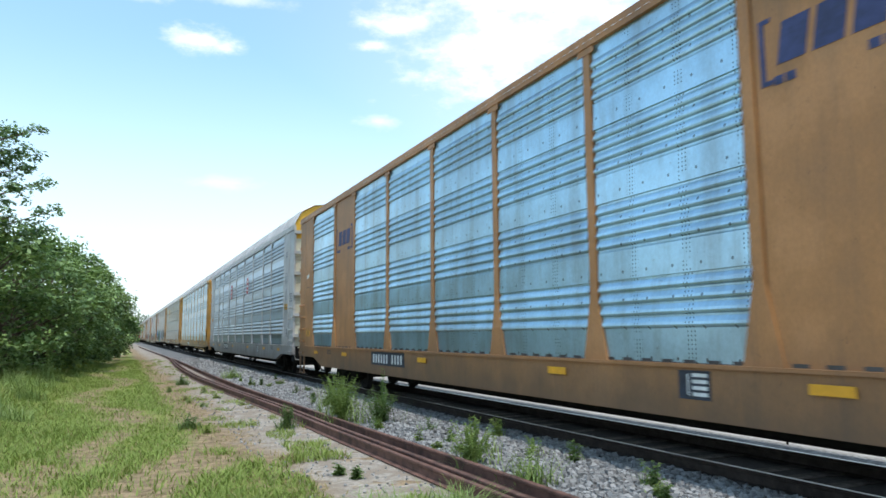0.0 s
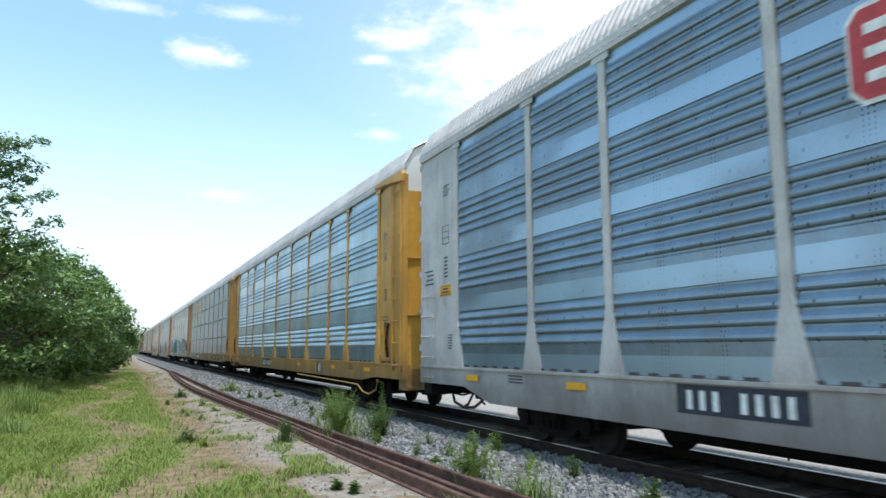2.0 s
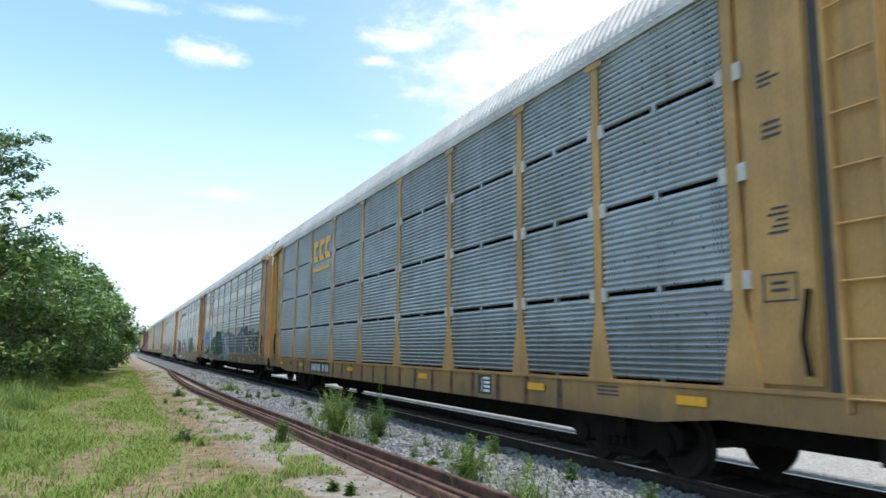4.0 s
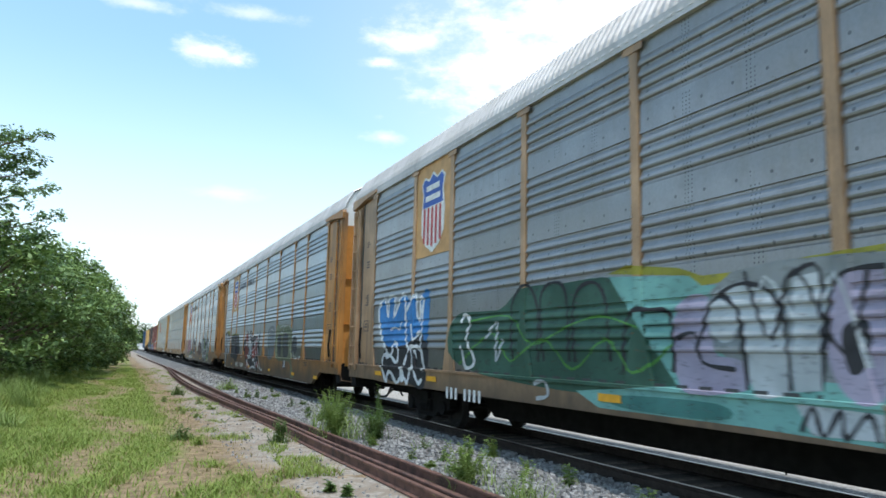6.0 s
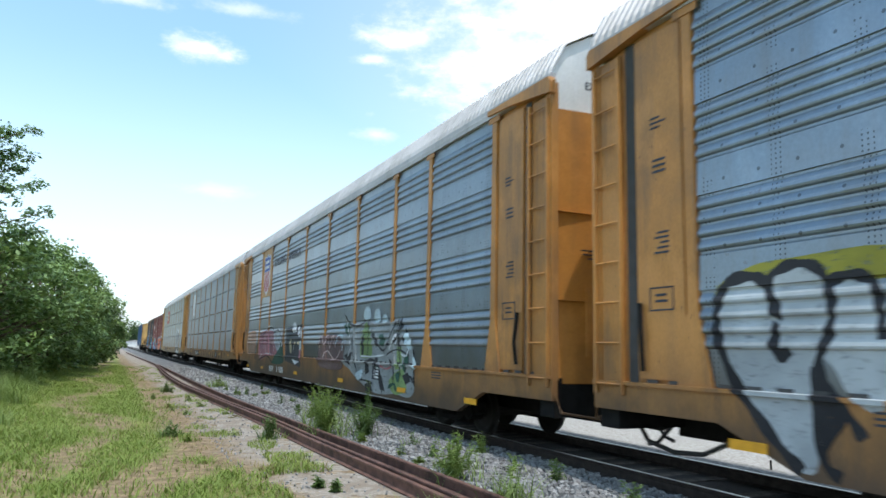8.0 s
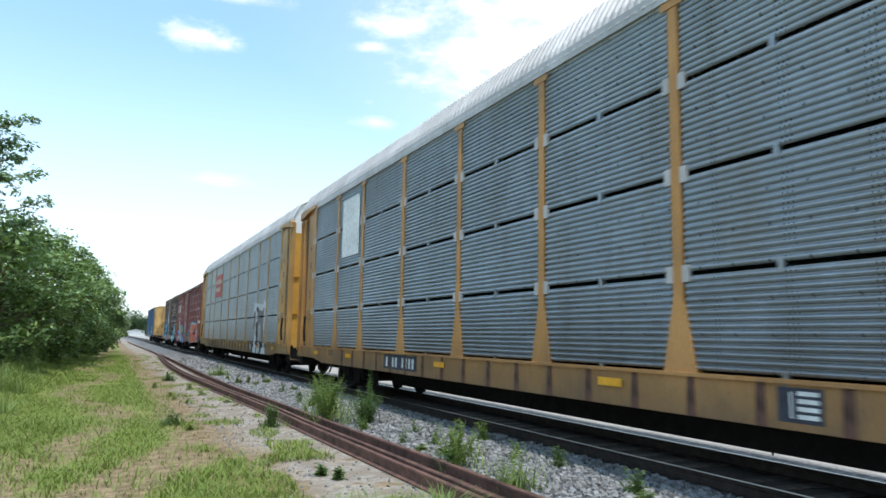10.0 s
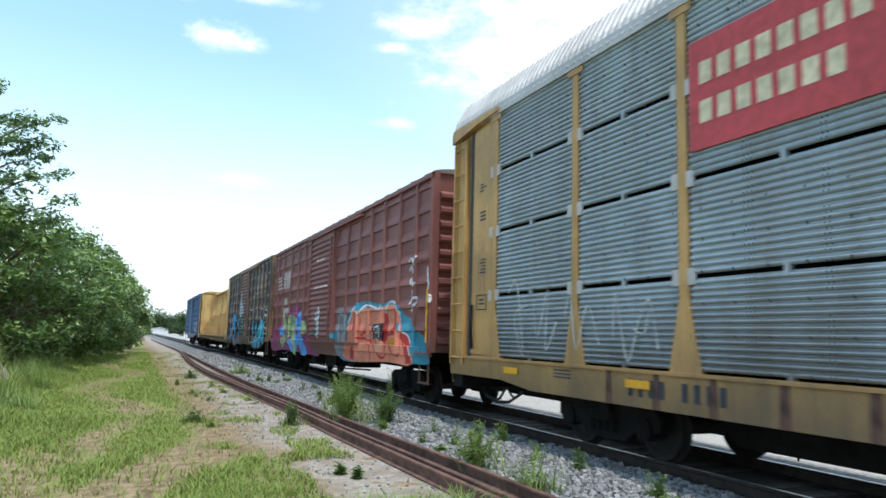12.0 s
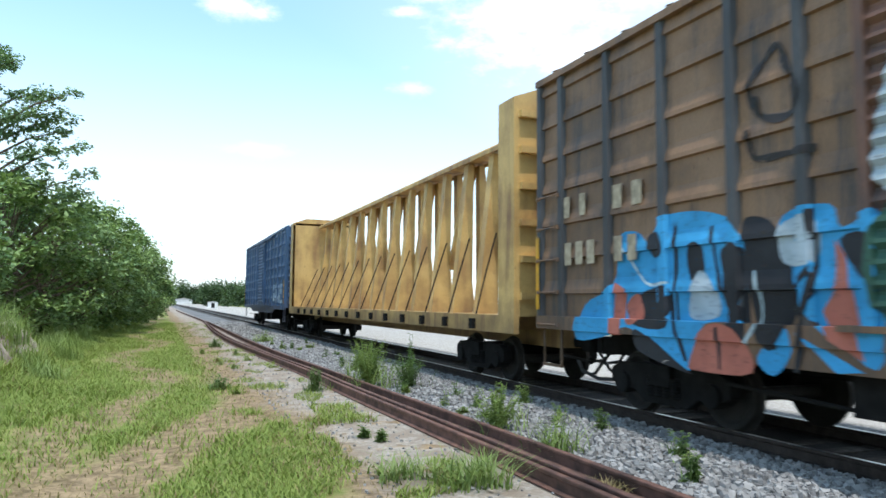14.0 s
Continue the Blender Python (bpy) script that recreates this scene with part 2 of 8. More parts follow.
def ground_material():
    m, n = material("ground")
    v = n.node("ShaderNodeNewGeometry").outputs["Position"]
    x, y, z = n.split(v)
    big = n.noise(v, 0.35, 4.0).outputs[0]
    mid = n.noise(v, 1.6, 5.0, 0.65).outputs[0]
    fine = n.noise(v, 18.0, 5.0, 0.7).outputs[0]
    grit = n.node("ShaderNodeTexVoronoi", {"Vector": v, "Scale": 26.0}).outputs["Color"]
    gv = n.split(grit)[0]
    grass = n.mix(n.step(mid, 0.35, 0.65), (0.12, 0.155, 0.035, 1), (0.24, 0.24, 0.07, 1))
    clod = n.noise(v, 5.0, 6.0, 0.7).outputs[0]
    dirt = n.mix(n.step(n.math("ADD", n.math("MULTIPLY", clod, 0.7), n.math("MULTIPLY", fine, 0.3)), 0.38, 0.62), (0.13, 0.088, 0.05, 1), (0.33, 0.235, 0.14, 1))
    lime = n.mix(gv, (0.26, 0.235, 0.205, 1), (0.47, 0.44, 0.4, 1))
    lime = n.mix(n.math("MULTIPLY", n.step(mid, 0.4, 0.58), 0.85), lime, (0.22, 0.17, 0.125, 1))
    stone = n.mix(gv, (0.05, 0.05, 0.052, 1), (0.23, 0.228, 0.225, 1))
    w = n.math("ADD", n.math("MULTIPLY", n.math("SUBTRACT", big, 0.5), 1.8), n.math("MULTIPLY", n.math("SUBTRACT", mid, 0.5), 1.6))
    xw = n.math("ADD", x, w)
    # worn lane in the grass, then bare earth, pale crushed stone, ballast, pale yard beyond the track
    mid_lane = n.math("ADD", -0.4, n.math("MULTIPLY", n.math("SINE", n.math("MULTIPLY", n.math("SUBTRACT", y, 13.2), 0.42)), 0.7))
    lane = n.math("SUBTRACT", 1.0, n.step(n.math("ABSOLUTE", n.math("SUBTRACT", xw, mid_lane)), 0.15, 0.7))
    path = n.math("SUBTRACT", 1.8, n.math("MULTIPLY", n.math("MAXIMUM", n.math("SUBTRACT", 13.0, y), 0.0), 0.42))
    near = n.math("SUBTRACT", 1.0, n.step(n.math("ABSOLUTE", n.math("SUBTRACT", n.math("ADD", x, n.math("MULTIPLY", w, 0.4)), path)), 0.45, 0.95))
    bare = n.math("MAXIMUM", n.math("MULTIPLY", lane, 0.9), n.math("MULTIPLY", near, 0.95))
    c = n.mix(bare, grass, dirt)
    c = n.mix(n.step(xw, 1.3, 1.9), c, dirt)
    c = n.mix(n.math("MULTIPLY", n.step(xw, 1.7, 2.5), n.step(mid, 0.36, 0.5)), c, lime)
    c = n.mix(n.step(n.math("ADD", x, n.math("MULTIPLY", w, 0.25)), 3.5, 4.3), c, stone)
    pale = n.mix(gv, (0.26, 0.24, 0.215, 1), (0.46, 0.435, 0.4, 1))
    c = n.mix(n.step(n.math("ADD", x, n.math("MULTIPLY", w, 0.2)), 9.2, 9.7), c, pale)
    far = n.math("ADD", x, n.math("MULTIPLY", w, 3.0))
    c = n.mix(n.step(far, 22.0, 26.0), c, grass)
    c = n.mix(n.step(n.math("ADD", z, n.math("MULTIPLY", mid, 0.2)), 0.28, 0.42), c, n.mix(n.step(mid, 0.35, 0.65), (0.1, 0.075, 0.055, 1), (0.36, 0.3, 0.235, 1)))
    # shade under the train, painted nearly black into the oily bed
    bed_shade = n.math("MULTIPLY", n.step(n.math("ADD", x, n.math("MULTIPLY", w, 0.12)), 5.8, 6.1), n.math("SUBTRACT", 1.0, n.step(x, 8.5, 9.0)))
    c = n.mix(n.math("MULTIPLY", bed_shade, 0.93), c, (0.03, 0.028, 0.027, 1))
    h = n.math("ADD", n.math("MULTIPLY", fine, 0.5), n.math("MULTIPLY", gv, 0.5))
    finish(n, c, 0.95, 0.0, h, 0.7, 0.03, 0.2)
    return m


def stone_material():
    m, n = material("ballast_stone")
    r = n.node("ShaderNodeNewGeometry").outputs["Random Per Island"]
    v = coords(n)
    f = n.noise(v, 60.0, 3.0).outputs[0]
    c = n.mix(r, (0.06, 0.06, 0.062, 1), (0.31, 0.308, 0.305, 1))
    c = n.mix(n.math("MULTIPLY", f, 0.5), c, (0.3, 0.28, 0.26, 1))
    finish(n, c, 0.85, 0.0, f, 0.4, 0.004)
    return m


RUST = plain("rusty_steel", (0.115, 0.056, 0.04), 0.75, 0.15, 5.0, 0.65, 0.5, 0.004)
RAIL_SIDE = plain("rail_brown", (0.04, 0.03, 0.025), 0.8, 0.1, 10.0, 0.4, spec=0.2)
STEEL = plain("polished_steel", (0.4, 0.4, 0.4), 0.3, 1.0, 20.0, 0.1, 0.05)
TIMBER = plain("tie_timber", (0.085, 0.075, 0.066), 0.95, 0.0, 9.0, 0.6, 0.6, 0.01, 0.2)
DARK = plain("running_gear", (0.01, 0.0095, 0.009), 0.9, 0.0, 6.0, 0.5, spec=0.15)
TREAD = plain("wheel_steel", (0.02, 0.018, 0.016), 0.75, 0.0, 6.0, 0.3, spec=0.25)
RUBBER = plain("black_rubber", (0.02, 0.02, 0.02), 0.6, 0.0, 20.0, 0.3)
ROOF = paint("galvanised_roof", (0.46, 0.44, 0.43), (0.27, 0.25, 0.23), 0.6, 0.55, 0.3)
WHITE = paint("white_paint", (0.72, 0.72, 0.71), (0.4, 0.38, 0.35), 0.35, 0.5)
INNER = plain("dark_inside", (0.05, 0.05, 0.05), 0.8, 0.0)
INK = plain("black_lettering", (0.025, 0.03, 0.045), 0.6, 0.0, 12.0, 0.4)
NAVY = plain("navy_lettering", (0.03, 0.04, 0.12), 0.6, 0.0, 12.0, 0.4)
CHALK = plain("white_lettering", (0.66, 0.66, 0.64), 0.6, 0.0, 9.0, 0.25)
CREAM = plain("cream_lettering", (0.55, 0.48, 0.33), 0.65, 0.0, 9.0, 0.3)
RED = plain("red_lettering", (0.42, 0.045, 0.05), 0.6, 0.0, 9.0, 0.25)
BLUE = plain("blue_lettering", (0.03, 0.09, 0.36), 0.6, 0.0, 9.0, 0.25)
SAFETY = plain("reflective_yellow", (0.64, 0.31, 0.015), 0.5, 0.0, 12.0, 0.15)
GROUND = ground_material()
STONE = stone_material()
BARK = plain("bark", (0.14, 0.1, 0.075), 0.9, 0.0, 9.0, 0.45, 0.8, 0.02)
LEAF = leafy("leaf_green", (0.06, 0.12, 0.045), (0.31, 0.44, 0.17))
LEAF_LIGHT = leafy("leaf_light", (0.075, 0.14, 0.045), (0.33, 0.45, 0.15))
LEAF_TREE = leafy("leaf_tree", (0.09, 0.17, 0.085), (0.29, 0.41, 0.2))
LEAF_FAR = leafy("leaf_far", (0.03, 0.06, 0.03), (0.075, 0.12, 0.055), 0.8)
GRASS = leafy("grass_blades", (0.16, 0.225, 0.045), (0.28, 0.335, 0.08), 0.7)
STRAW = leafy("straw_blades", (0.19, 0.14, 0.065), (0.36, 0.28, 0.13), 0.7)
WEED = leafy("weed_blades", (0.13, 0.19, 0.045), (0.26, 0.34, 0.1), 0.5)
WEED_DARK = leafy("weed_leaf", (0.07, 0.12, 0.035), (0.17, 0.25, 0.08), 0.5)

# ---- mesh helpers ----


def mesh_of(name, bm, smooth=False):
    me = bpy.data.meshes.new(name)
    bm.to_mesh(me)
    bm.free()
    if smooth:
        me.shade_smooth()
    return me


def thing(name, label, category, group="", kind="", at=(0, 0, 0)):
    ob = tagged(new(name), label, category, group, kind)
    ob.location = at
    return ob


def part(name, bm, mat, parent, label="", at=(0, 0, 0), smooth=False):
    """Links a bmesh or a mesh as one object under its thing. A shared mesh takes its material by object."""
    me = mesh_of(name, bm, smooth) if isinstance(bm, bmesh.types.BMesh) else bm
    ob = new(name, me)
    if not me.materials:
        me.materials.append(None)
    ob.material_slots[0].link = "OBJECT"
    ob.material_slots[0].material = mat
    ob.parent, ob.location = parent, at
    if label:
        ob["label"] = label
    return ob


def box(bm, x0, x1, y0, y1, z0, z1):
    vs = [bm.verts.new((x, y, z)) for x in (x0, x1) for y in (y0, y1) for z in (z0, z1)]
    for q in ((0, 1, 3, 2), (4, 6, 7, 5), (0, 4, 5, 1), (2, 3, 7, 6), (0, 2, 6, 4), (1, 5, 7, 3)):
        bm.faces.new([vs[i] for i in q])
    return bm


def boxed(*b):
    bm = bmesh.new()
    for one in b:
        box(bm, *one)
    return bm


def prism(bm, outline, a, b, axis="y"):
    """Extrudes a closed outline along an axis. For y the outline holds (x, z), for x (y, z), for z (x, y)."""
    def put(u, v, w):
        return {"y": (u, w, v), "x": (w, u, v), "z": (u, v, w)}[axis]
    lo = [bm.verts.new(put(u, v, a)) for u, v in outline]
    hi = [bm.verts.new(put(u, v, b)) for u, v in outline]
    k = len(outline)
    for i in range(k):
        bm.faces.new((lo[i], lo[(i + 1) % k], hi[(i + 1) % k], hi[i]))
    bm.faces.new(lo[::-1])
    bm.faces.new(hi)
    bmesh.ops.recalc_face_normals(bm, faces=bm.faces)
    return bm


def tube(bm, pts, radii, sides=8):
    rings = []
    for i, p in enumerate(pts):
        p = Vector(p)
        t = (Vector(pts[min(i + 1, len(pts) - 1)]) - Vector(pts[max(i - 1, 0)])).normalized()
        u = t.orthogonal().normalized()
        w = t.cross(u)
        r = radii[i] if isinstance(radii, (list, tuple)) else radii
        rings.append([bm.verts.new(p + (u * math.cos(a) + w * math.sin(a)) * r) for a in [2 * math.pi * k / sides for k in range(sides)]])
    for a, b in zip(rings, rings[1:]):
        for k in range(sides):
            bm.faces.new((a[k], a[(k + 1) % sides], b[(k + 1) % sides], b[k]))
    bm.faces.new(rings[0][::-1])
    bm.faces.new(rings[-1])
    return bm


def soup(name, verts, faces):
    me = bpy.data.meshes.new(name)
    me.from_pydata(verts, [], faces)
    me.update()
    return me


def sheet(bm, profile, y0, y1, x):
    """A folded sheet: profile of (depth, z) drawn along y; depth counts outwards (towards -x) from x."""
    a = [bm.verts.new((x - d, y0, z)) for d, z in profile]
    b = [bm.verts.new((x - d, y1, z)) for d, z in profile]
    for i in range(len(profile) - 1):
        bm.faces.new((a[i], b[i], b[i + 1], a[i + 1]))
    return bm


CACHE = {}


def shared(key, build):
    if key not in CACHE:
        CACHE[key] = mesh_of(key if isinstance(key, str) else key[0], build())
    return CACHE[key]


def lettering(name, text, size, mat, parent, y, z, x, label=""):
    """Letters painted on a side that faces -x; they read from +y to -y."""
    cu = bpy.data.curves.new(name, "FONT")
    cu.body, cu.size, cu.extrude, cu.align_x = text, size, 0.002, "CENTER"
    tmp = new("tmp", cu)
    bpy.context.view_layer.update()
    me = bpy.data.meshes.new_from_object(tmp)
    bpy.data.objects.remove(tmp)
    me.materials.clear()
    ob = part(name, me, mat, parent, label)
    ob.matrix_basis = Matrix(((0, 0, -1, x), (-1, 0, 0, y), (0, 1, 0, z), (0, 0, 0, 1)))
    return ob


def bars(name, rows, mat, parent, x, label=""):
    """Unreadable lettering as plain bars: rows of (y0, y1, z0, z1)."""
    bm = bmesh.new()
    for y0, y1, z0, z1 in rows:
        box(bm, x - 0.004, x, y0, y1, z0, z1)
    return tagged(part(name, bm, mat, parent, label), kind="stuff")


def flat_shape(name, outline, mat, parent, x, label="", depth=0.005):
    return part(name, prism(bmesh.new(), outline, x - depth, x, "x"), mat, parent, label)


# ---- running gear ----
WHEEL_R, SPEED = 0.42, 19.45
WHEELS = []


def wheelset_mesh():
    bm = bmesh.new()
    k = 28
    for s in (-1, 1):
        prof = [(0.66, 0.10), (0.66, 0.30), (0.685, 0.36), (0.68, 0.45), (0.71, 0.455), (0.72, 0.42), (0.81, 0.405), (0.81, 0.35), (0.76, 0.30), (0.77, 0.12), (0.86, 0.09), (0.86, 0.0)]
        rings = [[bm.verts.new((s * x, r * math.cos(2 * math.pi * i / k), r * math.sin(2 * math.pi * i / k))) for i in range(k)] for x, r in prof[:-1]]
        for a, b in zip(rings, rings[1:]):
            for i in range(k):
                bm.faces.new((a[i], a[(i + 1) % k], b[(i + 1) % k], b[i]))
        bm.faces.new(rings[-1])
    tube(bm, [(-0.95, 0, 0), (0.95, 0, 0)], 0.085, 12)
    bmesh.ops.recalc_face_normals(bm, faces=bm.faces)
    return bm


def side_frame_mesh():
    bm = bmesh.new()
    arch = [(-1.15, 0.42), (-1.15, 0.6), (-0.95, 0.7), (-0.55, 0.72), (0.55, 0.72), (0.95, 0.7), (1.15, 0.6), (1.15, 0.42), (0.95, 0.34), (0.62, 0.34), (0.42, 0.2), (-0.42, 0.2), (-0.62, 0.34), (-0.95, 0.34)]
    prism(bm, arch, -0.08, 0.08, "x")
    for y in (-0.865, 0.865):
        tube(bm, [(-0.13, y, 0.42), (0.13, y, 0.42)], 0.15, 12)
    return bm


def spring_mesh():
    bm = bmesh.new()
    for y in (-0.24, -0.08, 0.08, 0.24):
        tube(bm, [(0, y, 0.3 + 0.02 * i) for i in range(14)], [0.075 if i % 2 else 0.055 for i in range(14)], 8)
    return bm


def truck(parent, y):
    t = part("truck", shared("bolster", lambda: boxed((-1.15, 1.15, -0.2, 0.2, 0.45, 0.72), (-0.3, 0.3, -0.3, 0.3, 0.6, 0.8))), DARK, parent, at=(0, y, 0))
    for s in (-1, 1):
        part("side_frame", shared("side_frame", side_frame_mesh), DARK, t, at=(s * 0.98, 0, 0))
        part("spring", shared("spring", spring_mesh), DARK, t, at=(s * 1.07, 0, 0))
    for w in (-0.865, 0.865):
        ob = part("wheelset", shared("wheelset", wheelset_mesh), TREAD, t, at=(0, w, WHEEL_R))
        WHEELS.append(ob)
    return t


def coupler_mesh():
    bm = boxed((-0.09, 0.09, -0.75, 0.05, 0.72, 0.9), (-0.13, 0.13, 0.0, 0.3, 0.66, 0.96), (-0.16, -0.04, 0.25, 0.42, 0.68, 0.94))
    bmesh.ops.bevel(bm, geom=bm.edges[:], offset=0.02, segments=1, affect="EDGES")
    return bm


def hose_mesh():
    bm = bmesh.new()
    tube(bm, [(-0.35, -0.25, 0.72), (-0.36, -0.05, 0.55), (-0.34, 0.2, 0.34), (-0.3, 0.42, 0.3)], 0.028, 7)
    tube(bm, [(-0.9, -1.7, 0.62), (-0.9, -1.2, 0.4), (-0.88, -0.7, 0.36), (-0.85, -0.2, 0.44), (-0.8, 0.0, 0.6)], 0.03, 7)
    tube(bm, [(-1.25, -0.3, 0.7), (-0.7, -0.28, 0.58), (-0.4, -0.2, 0.62)], 0.02, 6)
    return bm


def draft_gear(parent, half):
    for s in (-1, 1):
        turn = 0 if s > 0 else math.pi
        for name, build, mat in (("coupler", coupler_mesh, DARK), ("air_hose", hose_mesh, RUBBER)):
            ob = part(name, shared(name, build), mat, parent, at=(0, s * half, 0))
            ob.rotation_euler = (0, 0, turn)


def grab_iron_mesh(width):
    bm = tube(bmesh.new(), [(0, -width, 0), (0, 0, 0)], 0.014, 6)
    for y in (-width, 0):
        box(bm, -0.01, 0.085, y - 0.02, y + 0.02, -0.03, 0.03)
    return bm


def ladder(parent, x, y0, y1, z0, z1, count, mat, name="ladder", stiles=True):
    """Two stiles with rungs between, or a row of single grab irons, on a side that faces -x."""
    heights = [z0 + 0.12 + (z1 - z0 - 0.25) * i / (count - 1) for i in range(count)]
    width = round(y1 - y0, 3)
    if not stiles:
        for z in heights:
            part("grab_iron", shared(("grab_iron", width), lambda: grab_iron_mesh(width)), mat, parent, at=(x - 0.035, y1, z))
        return
    lad = part(name, boxed(*[(x - 0.05, x, y - 0.025, y + 0.025, z0, z1) for y in (y0, y1)]), mat, parent)
    for z in heights:
        part("rung", shared(("rung", width), lambda: tube(bmesh.new(), [(0, -width, 0), (0, 0, 0)], 0.014, 6)), mat, lad, at=(x - 0.035, y1, z))


# ---- autorack ----
SIDE = 1.55
HALF = 13.25
MARKS = [0, 1.75, 4.45, 6.4, 9.14, 11.88, 14.62, 17.36, 20.1, 22.05, 24.75, 26.5]
SLOT_MARKS = [0, 1.75, 4.25, 6.45, 9.25, 12.05, 14.85, 17.65, 20.35, 22.4, 24.75, 26.5]
BAYS = [(HALF - a, HALF - b) for a, b in zip(MARKS, MARKS[1:])]
SLOT_BAYS = [(HALF - a, HALF - b) for a, b in zip(SLOT_MARKS, SLOT_MARKS[1:])]
SILL0, SILL1, EAVE, BAND, SKIN = 0.75, 1.2, 5.62, 1.05, 0.034


def rib(z, w, d):
    """A pressed rib: steep below, a long slope above."""
    return [(0, z - w * 0.42), (d * 0.85, z - w * 0.3), (d, z - w * 0.16), (d * 0.8, z + w * 0.05), (0, z + w * 0.46)]


def mixed_profile():
    """Four groups of four ribs, with a flat bolted band lapped over the seam above each group."""
    prof = [(0, SILL1 + 0.02), (0, 1.57)]
    for i in range(4):
        z = 1.6 + BAND * i
        for k in range(4):
            prof += rib(z + 0.155 * (k + 0.5), 0.15, 0.034)
        if i < 3:
            prof += [(0, z + 0.64), (0.024, z + 0.645), (0.012, z + 1.02), (0, z + 1.04)]
    return prof + [(0, EAVE - 0.02)]


def smooth_fold(z0, z1, pitch, d):
    prof = []
    count = max(1, round((z1 - z0) / pitch))
    p = (z1 - z0) / count
    for i in range(count):
        a = z0 + i * p
        prof += [(0, a), (d * 0.8, a + p * 0.18), (d, a + p * 0.42), (d * 0.75, a + p * 0.68), (0, a + p * 0.86)]
    return prof + [(0, z1)]


def bay_mesh(kind, y0, y1, top=EAVE - 0.02, row=0):
    bm = bmesh.new()
    if kind == "mixed":
        prof = [p for p in mixed_profile() if p[1] < top]
        sheet(bm, prof + [(0, top)], y0, y1, -SIDE + SKIN)
    else:
        edges = (SILL1 + 0.04, 2.32, 3.45, 4.55, EAVE - 0.04)
        z0, h = edges[row], edges[row + 1] - edges[row]
        sheet(bm, smooth_fold(z0, z0 + h - (0.05 if row < 3 else 0), 0.076, 0.03), y0, y1, -SIDE + SKIN)
        box(bm, -SIDE + 0.0, -SIDE + 0.06, (y0 + y1) / 2 - 0.03, (y0 + y1) / 2 + 0.03, z0 - 0.1, z0 + 0.05)
    return bm


def post_mesh(flare=True):
    w = 0.075
    out = [(-w, EAVE), (-w, 2.05), (-0.26, SILL1 - 0.02), (0.26, SILL1 - 0.02), (w, 2.05), (w, EAVE)] if flare else [(-w, EAVE), (-w, SILL1), (w, SILL1), (w, EAVE)]
    bm = prism(bmesh.new(), out, -SIDE - 0.004, -SIDE + 0.08, "x")
    box(bm, -SIDE - 0.016, -SIDE - 0.008, -0.19, 0.19, EAVE - 0.16, EAVE - 0.02)
    return bm


ROOF_OUT = [(-1.56, EAVE), (-1.5, 5.86), (-1.28, 6.26), (-0.78, 6.54), (0.0, 6.62), (0.78, 6.54), (1.28, 6.26), (1.5, 5.86), (1.56, EAVE)]


LOW_OUT = [(-1.56, EAVE), (-1.5, 5.72), (-1.2, 5.86), (-0.7, 6.0), (0.0, 6.06), (0.7, 6.0), (1.2, 5.86), (1.5, 5.72), (1.56, EAVE)]


def roof_mesh(outline):
    """A roof folded across the car in narrow ribs."""
    verts, faces = [], []
    ys = []
    y, up = -HALF, 0
    while y < HALF - 0.01:
        ys += [(y, up), (y + 0.06, up)]
        up = 1 - up
        y += 0.082
    k = len(outline)
    for y, up in ys:
        for i, (x, z) in enumerate(outline):
            s = 1 + 0.02 * up
            verts.append((x * s, y, EAVE + (z - EAVE) * s + 0.012 * up))
    for j in range(len(ys) - 1):
        for i in range(k - 1):
            a = j * k + i
            faces.append((a, a + 1, a + k + 1, a + k))
    return soup("roof", verts, faces)


def end_door(s, z0, z1, half=1.47):
    """A pair of door leaves bulging slightly out of the car's end."""
    out = [(-half, HALF - 0.25), (half, HALF - 0.25), (half, HALF - 0.05), (half * 0.55, HALF), (0, HALF + 0.015), (-half * 0.55, HALF), (-half, HALF - 0.05)]
    return prism(bmesh.new(), [(x, s * y) for x, y in out], z0, z1, "z")


def end_cap(s, low):
    out = [(x * 0.99, z - 0.02) for x, z in (LOW_OUT if low else ROOF_OUT)] + [(1.5, 5.2), (-1.5, 5.2)]
    return prism(bmesh.new(), out, s * (HALF - 0.2), s * (HALF - 0.06), "y")


def sill_mesh(low):
    """A side sill that thins towards its ends, with flanges."""
    bm = prism(bmesh.new(), [(-HALF, SILL1), (-HALF, 0.86), (-11.2, 0.86), (-10.2, low), (10.2, low), (11.2, 0.86), (HALF, 0.86), (HALF, SILL1)], -SIDE, -SIDE + 0.1, "x")
    box(bm, -SIDE - 0.035, -SIDE + 0.1, -HALF, HALF, SILL1 - 0.03, SILL1 + 0.012)
    return bm


def under_mesh():
    bm = boxed((-SIDE + 0.1, SIDE - 0.1, -HALF + 0.3, HALF - 0.3, SILL1 - 0.14, SILL1 - 0.02), (-0.3, 0.3, -HALF + 0.4, HALF - 0.4, 0.72, SILL1 - 0.1))
    prism(bm, [(-8.0, 0.8), (-7.2, 0.3), (7.2, 0.3), (8.0, 0.8)], -0.34, 0.34, "x")
    for i in range(-5, 6):
        box(bm, -SIDE + 0.1, SIDE - 0.1, i * 2.3 - 0.06, i * 2.3 + 0.06, 0.86, SILL1 - 0.12)
    return bm


